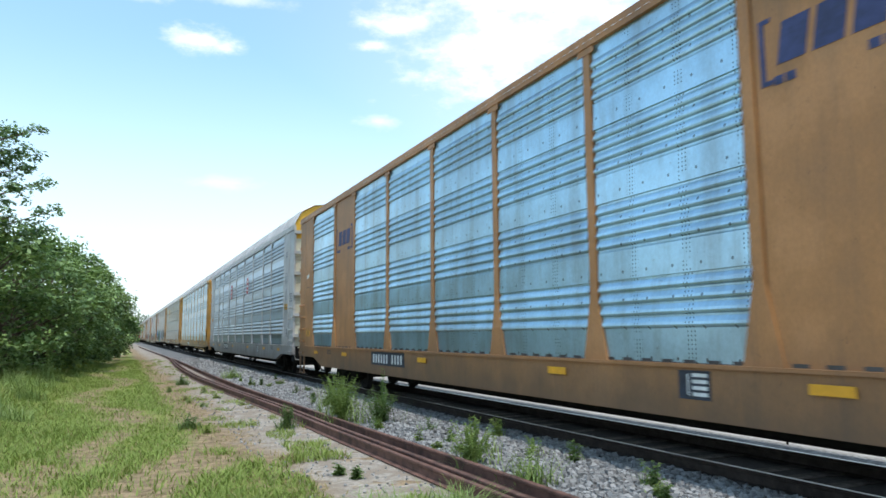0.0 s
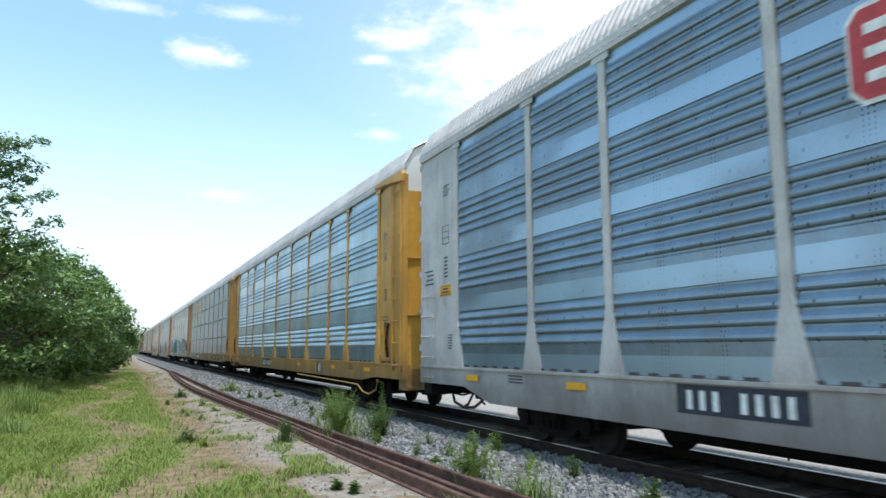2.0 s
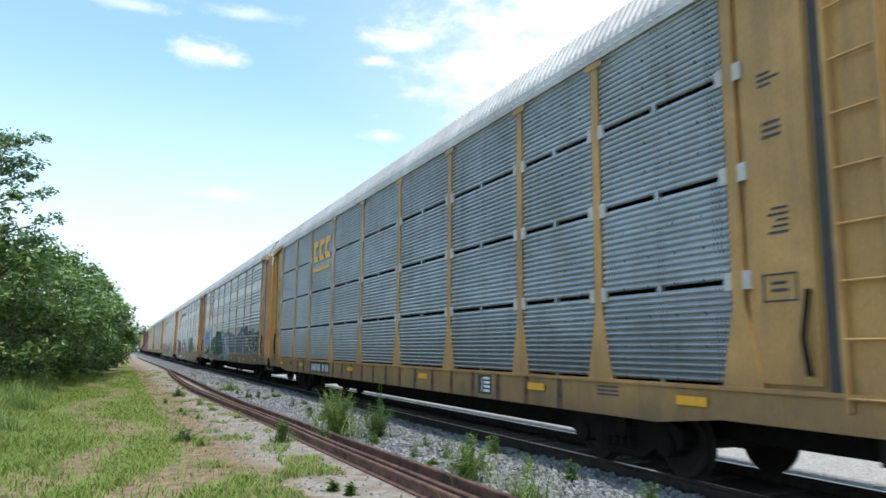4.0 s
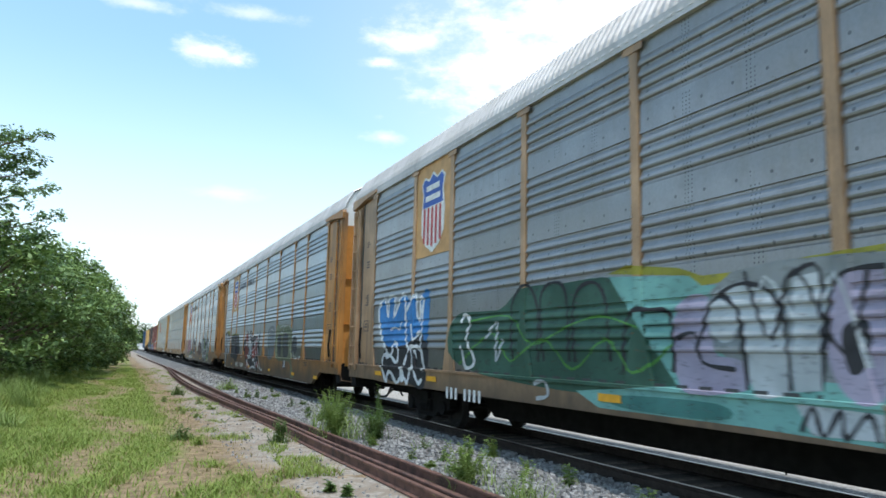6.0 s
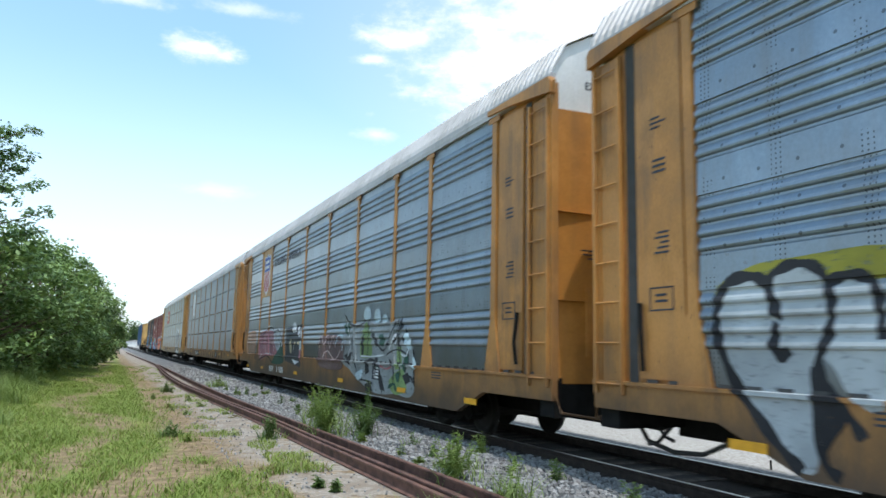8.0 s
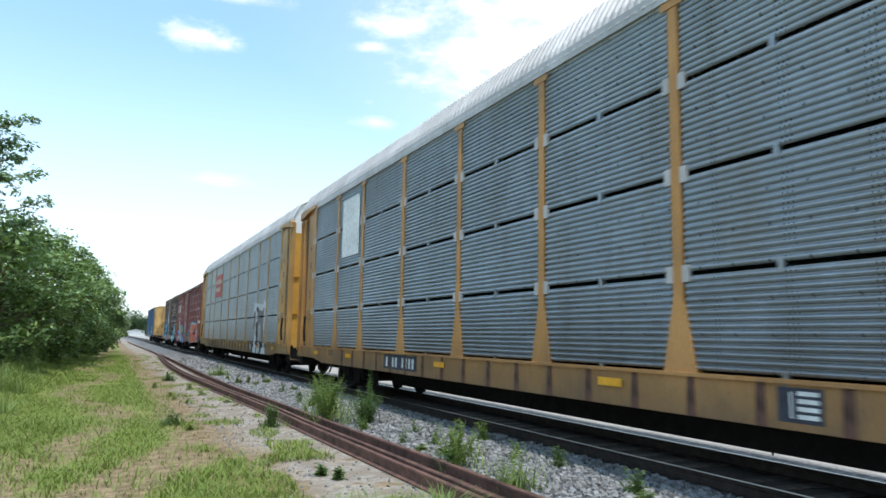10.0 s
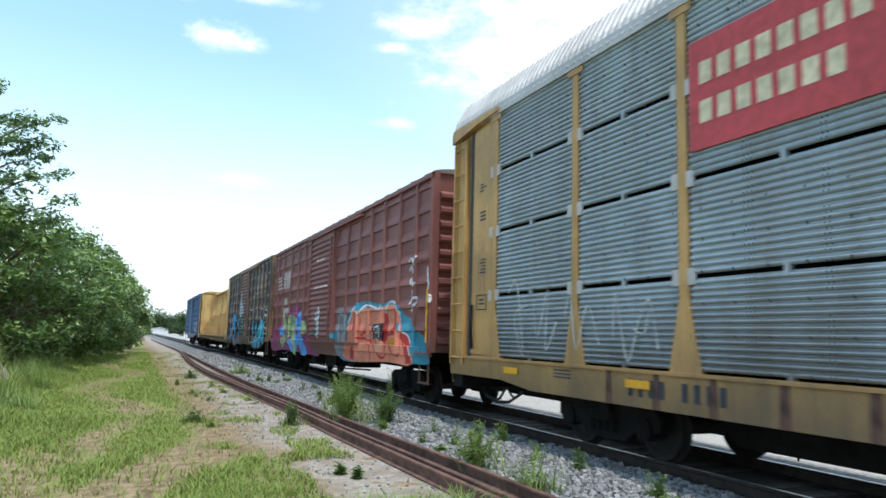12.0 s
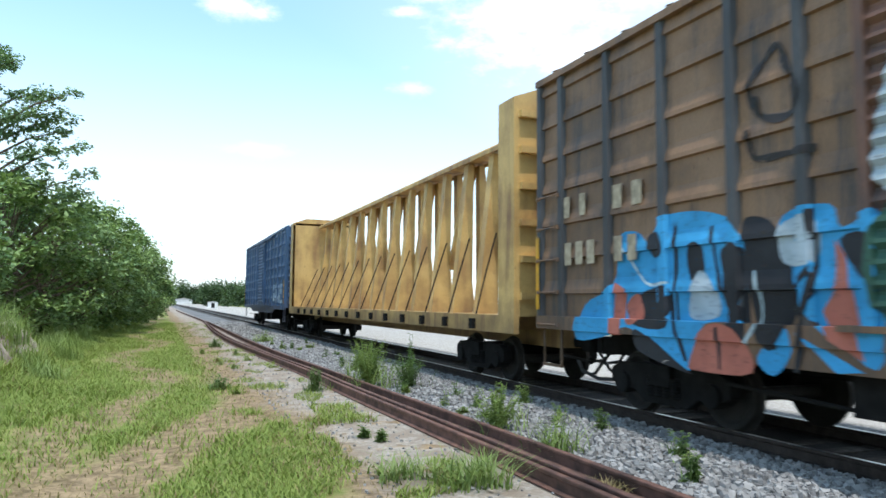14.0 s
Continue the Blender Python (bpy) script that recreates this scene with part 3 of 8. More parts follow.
def autorack(label, at, post, panel, kind, sill, door, ends="ladder", cap=None, plates=(), low=False, deep=SILL0, slot=True, plate_z=2.58):
    """plates: bays whose sheet is flat and painted, as (bay, lowest z, material)."""
    car = thing("autorack_car", label, "railcar", "autorack cars of the train", at=at)
    flat = {b: (z, m) for b, z, m in plates}
    bays, marks = (SLOT_BAYS, SLOT_MARKS) if kind == "slot" else (BAYS, MARKS)
    for i, (ya, yb) in enumerate(bays):
        if i in (0, len(BAYS) - 1):
            continue
        mat = panel
        if i in flat:
            z, m = flat[i]
            if z > SILL1 + 0.1:
                part("panel", shared(("panel", kind, i, z), lambda: bay_mesh(kind, yb + 0.1, ya - 0.1, z)), mat, car)
            part("panel", shared(("flat_panel", i, z), lambda: boxed((-SIDE + 0.02, -SIDE + 0.07, yb + 0.1, ya - 0.1, max(z, SILL1 + 0.01), EAVE - 0.02))), m, car)
        else:
            for row in range(4 if kind == "slot" else 1):
                part("panel", shared(("panel", kind, i, row), lambda: bay_mesh(kind, yb + 0.1, ya - 0.1, row=row)), mat, car)
    for m in marks[1:-1]:
        part("post", shared("post", post_mesh), post, car, at=(0, HALF - m, 0))
    part("side_wall", shared("far_wall", lambda: boxed((SIDE - 0.08, SIDE, -HALF, HALF, SILL0, EAVE))), INNER, car)
    part("side_sill", shared(("side_sill", deep), lambda: sill_mesh(deep)), sill, car)
    part("underframe", shared("underframe", under_mesh), DARK, car)
    part("eave_rail", shared("eave_rail", lambda: boxed((-SIDE - 0.03, -SIDE + 0.06, -HALF, HALF, EAVE - 0.06, EAVE + 0.12))), sill if ends == "plain" else ROOF, car)
    key = "low_roof" if low else "roof"
    if key not in CACHE:
        CACHE[key] = roof_mesh(LOW_OUT if low else ROOF_OUT)
    part("roof", CACHE[key], ROOF, car, "pale galvanised roof with narrow ribs")
    if kind == "slot":
        for m in marks[1:-1]:
            tabs = shared("bracket", lambda: boxed(*[(-SIDE - 0.012, -SIDE + 0.03, a - 0.05, a + 0.05, z - 0.1, z + 0.09) for a in (-0.125, 0.125) for z in (2.3, 3.43, 4.53)]))
            tagged(part("bracket", tabs, ROOF, car, at=(0, HALF - m, 0)), kind="stuff")
        for i in range(19):
            part("stiffener", shared("stiffener", lambda: prism(bmesh.new(), [(-0.06, SILL0), (0.06, SILL0), (0.045, SILL1 - 0.03), (-0.045, SILL1 - 0.03)], -SIDE - 0.012, -SIDE, "x")), RUST, car, at=(0, -8.2 + 0.911 * i, 0))
    else:
        bars("drain_slot", [(-HALF + 0.5 + 0.36 * i, -HALF + 0.68 + 0.36 * i, SILL1 + 0.015, SILL1 + 0.055) for i in range(int((HALF * 2 - 1) / 0.36))], INNER, car, -SIDE + 0.02)
    for s in (-1, 1):
        e = HALF * s
        part("end_door", shared(("end_door", s), lambda: end_door(s, SILL0 + 0.35, 5.22)), door, car)
        part("end_cap", shared(("end_cap", s, low), lambda: end_cap(s, low)), cap or WHITE, car)
        if ends == "ladder":
            for zz in (2.3, 3.62):
                part("door_seam", shared(("door_seam", s), lambda: boxed((-1.44, 1.44, min(e - s * 0.1, e + s * 0.022), max(e - s * 0.1, e + s * 0.018), 0, 0.012))), door, car, at=(0, 0, zz))
            part("door_hatch", shared(("door_hatch", s), lambda: boxed((-0.95, -0.45, min(e, e + s * 0.03), max(e, e + s * 0.03), 1.5, 2.5))), door, car)
            part("lock_rod", shared(("lock_rod", s), lambda: tube(bmesh.new(), [(0, e + s * 0.06, 1.15), (0, e + s * 0.06, 6.0)], 0.03, 6)), door, car, at=(0.02, 0, 0))
            bm = bmesh.new()
            for k, (xc, wd, zz) in enumerate([(-0.8, 0.24, 3.05), (-0.8, 0.22, 2.99), (-0.75, 0.16, 2.93), (-0.3, 0.14, 3.4)]):
                box(bm, xc - wd, xc + wd, min(e + s * 0.012, e + s * 0.02), max(e + s * 0.012, e + s * 0.02), zz, zz + 0.022)
            tagged(part("stencil", bm, INK, car), kind="stuff")
            part("corner_panel", shared(("corner_panel", s), lambda: boxed((-SIDE + 0.06, -SIDE + 0.12, min(e, e - s * 1.7), max(e, e - s * 1.7), SILL1 - 0.05, EAVE - 0.02), (-SIDE + 0.06, -SIDE + 0.12, min(e, e - s * 1.7), max(e, e - s * 1.7), SILL1 - 0.05, SILL1))), post, car)
            if slot:
                # dark strip standing in for the shade of the recess beside the ladder
                part("door_slot", shared(("door_slot", s), lambda: boxed((-SIDE + 0.045, -SIDE + 0.06, min(e - s * 0.8, e - s * 0.64), max(e - s * 0.8, e - s * 0.64), SILL1, EAVE - 0.12))), INNER, car)
            part("corner_plate", shared(("corner_plate", s), lambda: boxed((-SIDE + 0.02, -SIDE + 0.058, min(e - s * 1.62, e - s * 0.84), max(e - s * 1.62, e - s * 0.84), SILL1 + 0.06, EAVE - 0.16))), post, car)
            part("ladder_back", shared(("ladder_back", s), lambda: boxed((-SIDE + 0.02, -SIDE + 0.058, min(e - s * 0.14, e - s * 0.55), max(e - s * 0.14, e - s * 0.55), SILL0 + 0.3, EAVE - 0.2))), post, car)
            part("latch", shared(("latch", s), lambda: tube(bmesh.new(), [(-SIDE - 0.02, e - s * 0.95, 1.35), (-SIDE - 0.05, e - s * 0.97, 1.7), (-SIDE - 0.02, e - s * 0.92, 2.15)], 0.03, 6)), DARK, car)
            part("post", shared("plain_post", lambda: post_mesh(False)), post, car, at=(0, e - s * 0.035 - s * 0.04, 0))
            ladder(car, -SIDE - 0.005, min(e - s * 0.08, e - s * 0.58), max(e - s * 0.08, e - s * 0.58), SILL0 + 0.3, EAVE - 0.25, 9, post)
            part("roof_bracket", shared(("roof_bracket", s), lambda: prism(bmesh.new(), [(e + s * 0.04, EAVE - 0.02), (e + s * 0.04, EAVE - 0.2), (e - s * 1.1, EAVE - 0.06), (e - s * 1.9, EAVE - 0.02), (e - s * 1.9, EAVE + 0.06), (e, EAVE + 0.06)], -SIDE - 0.07, -SIDE + 0.05, "x")), post, car)
            mid = e - s * 1.25
            bars("stencil", [(mid - 0.02 - 0.1 * (k % 2), mid + 0.14, 4.25 + 0.06 * k, 4.275 + 0.06 * k) for k in range(3)] + [(mid - 0.14, mid + 0.1 - 0.05 * (k % 3), 2.72 + 0.06 * k, 2.745 + 0.06 * k) for k in range(5)]
                 + [(mid - 0.11, mid + 0.11, 3.7 + 0.07 * k, 3.73 + 0.07 * k) for k in range(3)], INK, car, -SIDE + 0.018)
            bars("notice", [(mid - 0.2, mid + 0.2, 2.05, 2.07), (mid - 0.2, mid + 0.2, 2.31, 2.33), (mid - 0.2, mid - 0.18, 2.05, 2.33), (mid + 0.18, mid + 0.2, 2.05, 2.33), (mid - 0.1, mid + 0.1, 2.15, 2.18), (mid - 0.08, mid + 0.1, 2.22, 2.25)], INK, car, -SIDE + 0.018)
            bars("notice", [(e - s * 1.25 - 0.17, e - s * 1.25 + 0.17, 3.62 + 0.32 * k, 3.65 + 0.32 * k) for k in range(2)] + [(e - s * 1.25 - 0.17, e - s * 1.25 - 0.14, 3.62, 3.97), (e - s * 1.25 + 0.14, e - s * 1.25 + 0.17, 3.62, 3.97)], INK, car, -SIDE + 0.03)
        else:
            part("corner_panel", shared(("corner_plain", s), lambda: boxed((-SIDE + 0.01, -SIDE + 0.08, min(e, e - s * 0.84), max(e, e - s * 0.84), SILL1 - 0.02, EAVE - 0.02), (-SIDE, -SIDE + 0.07, min(e - s * 0.86, e - s * 1.7), max(e - s * 0.86, e - s * 1.7), SILL1 - 0.02, EAVE - 0.02))), post, car)
            mid, pz = e - s * 1.28, plate_z
            ladder(car, -SIDE - 0.0, min(e - s * 0.12, e - s * 0.66), max(e - s * 0.12, e - s * 0.66), SILL0 + 0.1, 2.75, 5, post, stiles=False)
            if pz < 2:
                part("stirrup", shared(("stirrup", s), lambda: boxed((-SIDE, -SIDE + 0.05, min(e - s * 0.1, e - s * 0.15), max(e - s * 0.1, e - s * 0.15), 0.3, 0.9), (-SIDE, -SIDE + 0.05, min(e - s * 0.62, e - s * 0.67), max(e - s * 0.62, e - s * 0.67), 0.3, 0.9), (-SIDE - 0.02, -SIDE + 0.08, min(e - s * 0.1, e - s * 0.67), max(e - s * 0.1, e - s * 0.67), 0.27, 0.31))), post, car)
            part("seam", shared(("corner_seam", s), lambda: boxed((-SIDE - 0.006, -SIDE + 0.02, min(e - s * 0.83, e - s * 0.87), max(e - s * 0.83, e - s * 0.87), SILL1, EAVE - 0.04))), post, car)
            if pz > 2:
                bars("notice", [(mid - 0.1 - 0.05 * (k % 3), mid + 0.12, 4.6 + 0.05 * k, 4.62 + 0.05 * k) for k in range(5)] + [(mid - 0.09, mid + 0.07, 2.95 + 0.075 * k, 2.985 + 0.075 * k) for k in range(6)]
                     + [(mid - 0.15, mid + 0.15, z, z + 0.012) for z in (3.62, 3.74, 3.86, 3.98)] + [(mid - 0.15 + a, mid - 0.138 + a, 3.62, 3.99) for a in (0, 0.29)], INK, car, -SIDE)
                bars("mark", [(e - s * 0.45 - 0.22 + 0.03 * (k % 2), e - s * 0.45 + 0.22 - 0.04 * (k % 3), 2.86 + 0.09 * k, 2.888 + 0.09 * k) for k in range(4)], INK, car, -SIDE + 0.009)
                bars("stencil", [(mid - 0.3, mid - 0.1 - 0.03 * (k % 2), 1.55 + 0.05 * k, 1.57 + 0.05 * k) for k in range(6)], INK, car, -SIDE)
            else:
                flat_shape("route_card", [(mid - 0.05, 3.55), (mid + 0.28, 3.5), (mid + 0.28, 3.62), (mid - 0.05, 3.67)], CHALK, car, -SIDE - 0.001)
                bars("stencil", [(mid - 0.3, mid + 0.35, 3.2, 3.215)], INK, car, -SIDE)
            flat_shape("warning_plate", [(mid - 0.27, pz), (mid + 0.27, pz), (mid + 0.27, pz + 0.22), (mid - 0.27, pz + 0.22)], SAFETY, car, -SIDE - 0.001)
            bars("plate_lettering", [(mid - 0.24, mid + 0.24, pz + 0.02, pz + 0.03), (mid - 0.24, mid + 0.24, pz + 0.19, pz + 0.2), (mid - 0.12, mid + 0.12, pz + 0.125, pz + 0.155), (mid - 0.19, mid + 0.19, pz + 0.065, pz + 0.09)], INK, car, -SIDE - 0.007)
            for k in range(6):
                part("hinge", shared(("hinge", s), lambda: boxed((-1.56, -1.3, min(e - s * 0.06, e + s * 0.05), max(e - s * 0.06, e + s * 0.05), 0, 0.12))), post, car, at=(0, 0, 1.5 + 0.78 * k))
            for xx in (-0.75, -0.1, 0.12):
                part("lock_rod", shared(("lock_rod", s), lambda: tube(bmesh.new(), [(0, e + s * 0.06, 1.15), (0, e + s * 0.06, 6.0)], 0.03, 6)), post, car, at=(xx, 0, 0))
            bm = bmesh.new()
            for z0, rows, half_w, xc in ((4.1, 5, 0.22, -1.1), (3.72, 2, 0.18, -0.95), (3.2, 6, 0.13, -1.15), (2.1, 6, 0.13, -1.0), (2.85, 2, 0.2, -0.95), (1.75, 3, 0.12, -0.9), (2.3, 3, 0.15, 0.5), (1.5, 4, 0.1, 0.45)):
                for k in range(rows):
                    wd = half_w * (0.7 + 0.3 * ((k * 7) % 4) / 3)
                    box(bm, xc - wd, xc + wd, min(e + s * 0.012, e + s * 0.02), max(e + s * 0.012, e + s * 0.02), z0 + 0.06 * k, z0 + 0.02 + 0.06 * k)
            tagged(part("stencil", bm, INK, car), kind="stuff")
        plate_y = -5.9
        band = 0.98 if deep > 0.55 else 0.63
        # reflective marks and stencilled notes on the sill
        for y in (1.9 if s > 0 else 3.2, 7.6, 10.8):
            flat_shape("reflector", [(s * y - 0.23, band), (s * y + 0.23, band), (s * y + 0.23, band + 0.1), (s * y - 0.23, band + 0.1)], SAFETY, car, -SIDE - 0.026)
        bars("stencil", [(s * 9.3 - 0.22, s * 9.3 + 0.22, 1.0 + 0.05 * k, 1.022 + 0.05 * k) for k in range(3)], INK, car, -SIDE)
        truck(car, s * 8.95)
        if s < 0:
            flat_shape("data_plate", [(plate_y - 0.24, 0.82), (plate_y + 0.24, 0.82), (plate_y + 0.24, 1.14), (plate_y - 0.24, 1.14)], INK, car, -SIDE - 0.001)
            bars("plate_lettering", [(plate_y - 0.2, plate_y + 0.02, 0.86 + 0.07 * k, 0.9 + 0.07 * k) for k in range(4)] + [(plate_y + 0.08, plate_y + 0.1, 0.86, 1.1)], CHALK, car, -SIDE - 0.007)
        part("end_sill", shared(("end_sill", s), lambda: boxed((-1.48, 1.48, min(e - s * 0.04, e - s * 0.4), max(e - s * 0.04, e - s * 0.4), 0.62, SILL1 - 0.02))), DARK if slot else post, car)
        part("draft_sill", shared(("draft_sill", s), lambda: boxed((-0.42, 0.42, min(e - s * 0.3, e - s * 3.4), max(e - s * 0.3, e - s * 3.4), 0.5, 1.0))), DARK, car)
        part("cut_lever", shared(("cut_lever", s), lambda: tube(bmesh.new(), [(-1.5, e + s * 0.02, 0.95), (-1.45, e + s * 0.1, 0.7), (-0.9, e + s * 0.12, 0.62), (-0.25, e + s * 0.2, 0.8)], 0.02, 6)), post, car)
    draft_gear(car, HALF)
    if cap is None:
        ob = lettering("stencil", "EXCESS", 0.17, INK, car, 0, 0, 0)
        ob.matrix_basis = Matrix(((1, 0, 0, -0.62), (0, 0, -1, -HALF + 0.055), (0, 1, 0, 5.62), (0, 0, 0, 1)))
    return car


def number_plate(car, y, chars=9, plate=True, mat=None, size=0.21, z=0.88):
    """A reporting mark on the sill, as bars."""
    w = 0.19
    y0 = y - chars * w / 2
    if plate:
        flat_shape("mark_plate", [(y0 - 0.1, 0.83), (y0 + chars * w + 0.1, 0.83), (y0 + chars * w + 0.1, 1.15), (y0 - 0.1, 1.15)], INK, car, -SIDE - 0.001)
    bars("mark", [(y0 + k * w + 0.05, y0 + k * w + 0.13, z, z + size) for k in range(chars) if k != 4], mat or CHALK, car, -SIDE - 0.007)


def shield(car, bay):
    """A crest with a blue head and red stripes, as plain shapes."""
    ya, yb = BAYS[bay]
    yc, x = (ya + yb) / 2, -SIDE + 0.018

    def outline(k, z0, z1, top=False):
        pts = [(-0.60, 5.18), (-0.46, 5.30), (-0.2, 5.22), (0, 5.36), (0.2, 5.22), (0.46, 5.30), (0.60, 5.18), (0.53, 4.9), (0.60, 4.5), (0.58, 4.05), (0.35, 3.78), (0, 3.62), (-0.35, 3.78), (-0.58, 4.05), (-0.60, 4.5), (-0.53, 4.9)]
        return [(yc + a * k, 4.5 + (b - 4.5) * k) for a, b in pts]
    flat_shape("crest", outline(1.0, 0, 0), CHALK, car, x, "white-edged crest with blue head and red stripes")
    head = [(-0.55, 5.16), (-0.44, 5.25), (-0.2, 5.17), (0, 5.30), (0.2, 5.17), (0.44, 5.25), (0.55, 5.16), (0.48, 4.9), (0.52, 4.62), (-0.52, 4.62), (-0.48, 4.9)]
    flat_shape("crest_head", [(yc + a, b) for a, b in head], BLUE, car, x - 0.006)
    bars("crest_lettering", [(yc - 0.34, yc + 0.34, 4.96, 5.08), (yc - 0.38, yc + 0.38, 4.74, 4.86)], CHALK, car, x - 0.012)
    for k in range(5):
        a = -0.44 + k * 0.205
        low = 3.74 + 0.32 * abs(a + 0.04) ** 1.3
        flat_shape("stripe", [(yc + a, low), (yc + a + 0.1, low + 0.02), (yc + a + 0.1, 4.6), (yc + a, 4.6)], RED, car, x - 0.006)

# ---- the train ----
TRACK_X, RAIL_Z = 7.32, 0.25
CARS = []


def on_track(y):
    return (TRACK_X, y, RAIL_Z)


def finish_paint(car, posts, panels, zones, base, sheetc, metal=0.5, seed=0.0, grime=0.5, gleam_band=False):
    """Gives a car its own paint, so that spray paint runs over posts, sheets and sill alike."""
    m, n = material("car_paint")
    v = coords(n, car)
    col, fine = worn(n, v, base, (0.11, 0.075, 0.05), grime, seed)
    x, y, z = n.split(v)
    low = n.math("MULTIPLY", n.math("SUBTRACT", 1.0, n.step(n.math("ADD", z, n.noise(v, 1.5).outputs[0]), 0.9, 2.3)), 0.75 if grime < 0.7 else 0.95)
    col = n.mix(low, col, (0.075, 0.055, 0.04, 1) if grime < 0.7 else (0.05, 0.036, 0.026, 1))
    if zones:
        col = tag_layers(n, v, col, zones)
    finish(n, col, 0.55, 0.0, fine, 0.15, 0.004)
    # gleam_band turns on the painted sky reflection of the flats
    s = galvanised("car_sheet", sheetc, car, zones, metal, 0.32, seed, film=0.25 if metal > 0.62 else 0.75, band=0.6 if gleam_band else 0.0) if sheetc else None
    for o in car.children_recursive:
        slot = o.material_slots[0] if o.material_slots else None
        if slot is None:
            continue
        if slot.material == posts:
            slot.material = m
        elif panels is not None and slot.material == panels:
            slot.material = s
    return m


P_SLOT = plain("post_slot", (0.3, 0.2, 0.05))
S_SLOT = plain("sheet_slot", (0.3, 0.3, 0.3))
ORANGE_DOOR = paint("orange_end_door", (0.47, 0.19, 0.03), (0.14, 0.075, 0.035), 0.55)
YELLOW_DOOR = paint("yellow_end_door", (0.56, 0.285, 0.035), (0.17, 0.1, 0.045), 0.45)
TAN_DOOR = paint("tan_end_door", (0.42, 0.23, 0.08), (0.15, 0.09, 0.05), 0.5)
CREAM_DOOR = paint("cream_end_door", (0.6, 0.55, 0.42), (0.25, 0.2, 0.14), 0.4)
YELLOW_CAP = paint("yellow_end_cap", (0.68, 0.36, 0.02), (0.3, 0.18, 0.05), 0.3)

BLK, GRY = (0.02, 0.02, 0.025), (0.3, 0.31, 0.32)


def rack(label, y, base, sheetc, kind, door, ends="ladder", cap=None, zones=(), metal=0.5, seed=0.0, plates=(), grime=0.5, low=False, deep=SILL0, slot=True, plate_z=2.58):
    car = autorack(label, on_track(y), P_SLOT, S_SLOT, kind, P_SLOT, door, ends, cap, plates, low, deep, slot, plate_z)
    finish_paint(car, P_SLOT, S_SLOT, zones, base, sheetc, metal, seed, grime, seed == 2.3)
    CARS.append((car, y))
    return car


c1 = rack("orange-brown autorack railcar with bluish galvanised side panels", 11.96, (0.4, 0.18, 0.06), (0.41, 0.62, 0.75), "mixed", TAN_DOOR, "plain", metal=0.7, low=True, deep=0.6, plate_z=1.54, seed=1.0,
          plates=((2, SILL1, P_SLOT), (8, SILL1, P_SLOT)))
for b in (2, 8):
    ya, yb = BAYS[b]
    yc = (ya + yb) / 2
    logo = -SIDE + 0.018
    for sg in (1, -1):
        flat_shape("emblem", [(yc + sg * a, b) for a, b in ((0.8, 4.72), (0.8, 4.02), (0.66, 4.02), (0.66, 4.07), (0.74, 4.07), (0.74, 4.67), (0.66, 4.67), (0.66, 4.72))][::sg], NAVY, c1, logo)
    for k in range(3):
        flat_shape("emblem", [(yc + 0.4 - k * 0.4 + a, b) for a, b in ((0.12, 4.62), (-0.2, 4.62), (-0.12, 4.2), (0.2, 4.2))], NAVY, c1, logo)
    bars("stencil", [(yc + a, yc + a + 0.11, 4.0, 4.09) for a in (0.4, 0.54, -0.45, -0.6)], NAVY, c1, logo)
number_plate(c1, 4.1, 11)
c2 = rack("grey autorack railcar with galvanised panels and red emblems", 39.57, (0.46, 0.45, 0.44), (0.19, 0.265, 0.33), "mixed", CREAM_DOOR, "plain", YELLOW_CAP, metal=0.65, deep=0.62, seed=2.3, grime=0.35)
for yc in (3.0, -2.65):
    for name, k, mat, x in (("emblem", 1.0, CHALK, -SIDE - 0.004), ("emblem", 0.9, RED, -SIDE - 0.01)):
        flat_shape(name, [(yc + a * k, 4.1 + d * k) for a, d in ((0.3, 0.33), (0.18, 0.46), (-0.18, 0.46), (-0.3, 0.33), (-0.3, -0.33), (-0.18, -0.46), (0.18, -0.46), (0.3, -0.33))], mat, c2, x)
    bars("emblem_lettering", [(yc - 0.18, yc + 0.12, 4.1 + d, 4.2 + d) for d in (-0.27, -0.05, 0.17)], CHALK, c2, -SIDE - 0.016)
number_plate(c2, 4.8, 8)
c3 = rack("yellow autorack railcar with pale blue galvanised panels", 67.13, (0.53, 0.275, 0.05), (0.33, 0.47, 0.56), "mixed", YELLOW_DOOR, metal=0.68, slot=False, seed=3.1)
flat_shape("placard", [(BAYS[2][0] - 0.3, 4.2), (BAYS[2][1] + 0.3, 4.2), (BAYS[2][1] + 0.3, 4.75), (BAYS[2][0] - 0.3, 4.75)], CHALK, c3, -SIDE - 0.004)
number_plate(c3, 3.0, 9)
part("chain", tube(bmesh.new(), [(-SIDE - 0.02, -3.0, 0.68), (-SIDE - 0.02, -8.4, 0.64), (-SIDE - 0.02, -10.0, 0.62), (-SIDE - 0.03, -10.5, 0.46), (-SIDE - 0.03, -11.0, 0.42), (-SIDE - 0.02, -11.5, 0.56), (-SIDE - 0.02, -11.6, 0.8)], 0.02, 6), P_SLOT, c3, "yellow hanging chain")
part("release_box", boxed((-SIDE - 0.06, -SIDE + 0.02, -12.2, -11.85, 1.45, 1.9), (-SIDE - 0.09, -SIDE - 0.05, -12.12, -11.95, 1.85, 2.2)), YELLOW_DOOR, c3)
c4 = rack("faded yellow autorack railcar with slotted corrugated panels", 94.67, (0.42, 0.23, 0.07), (0.33, 0.36, 0.39), "slot", TAN_DOOR, metal=0.5, seed=4.7)
ya, yb = SLOT_BAYS[3]
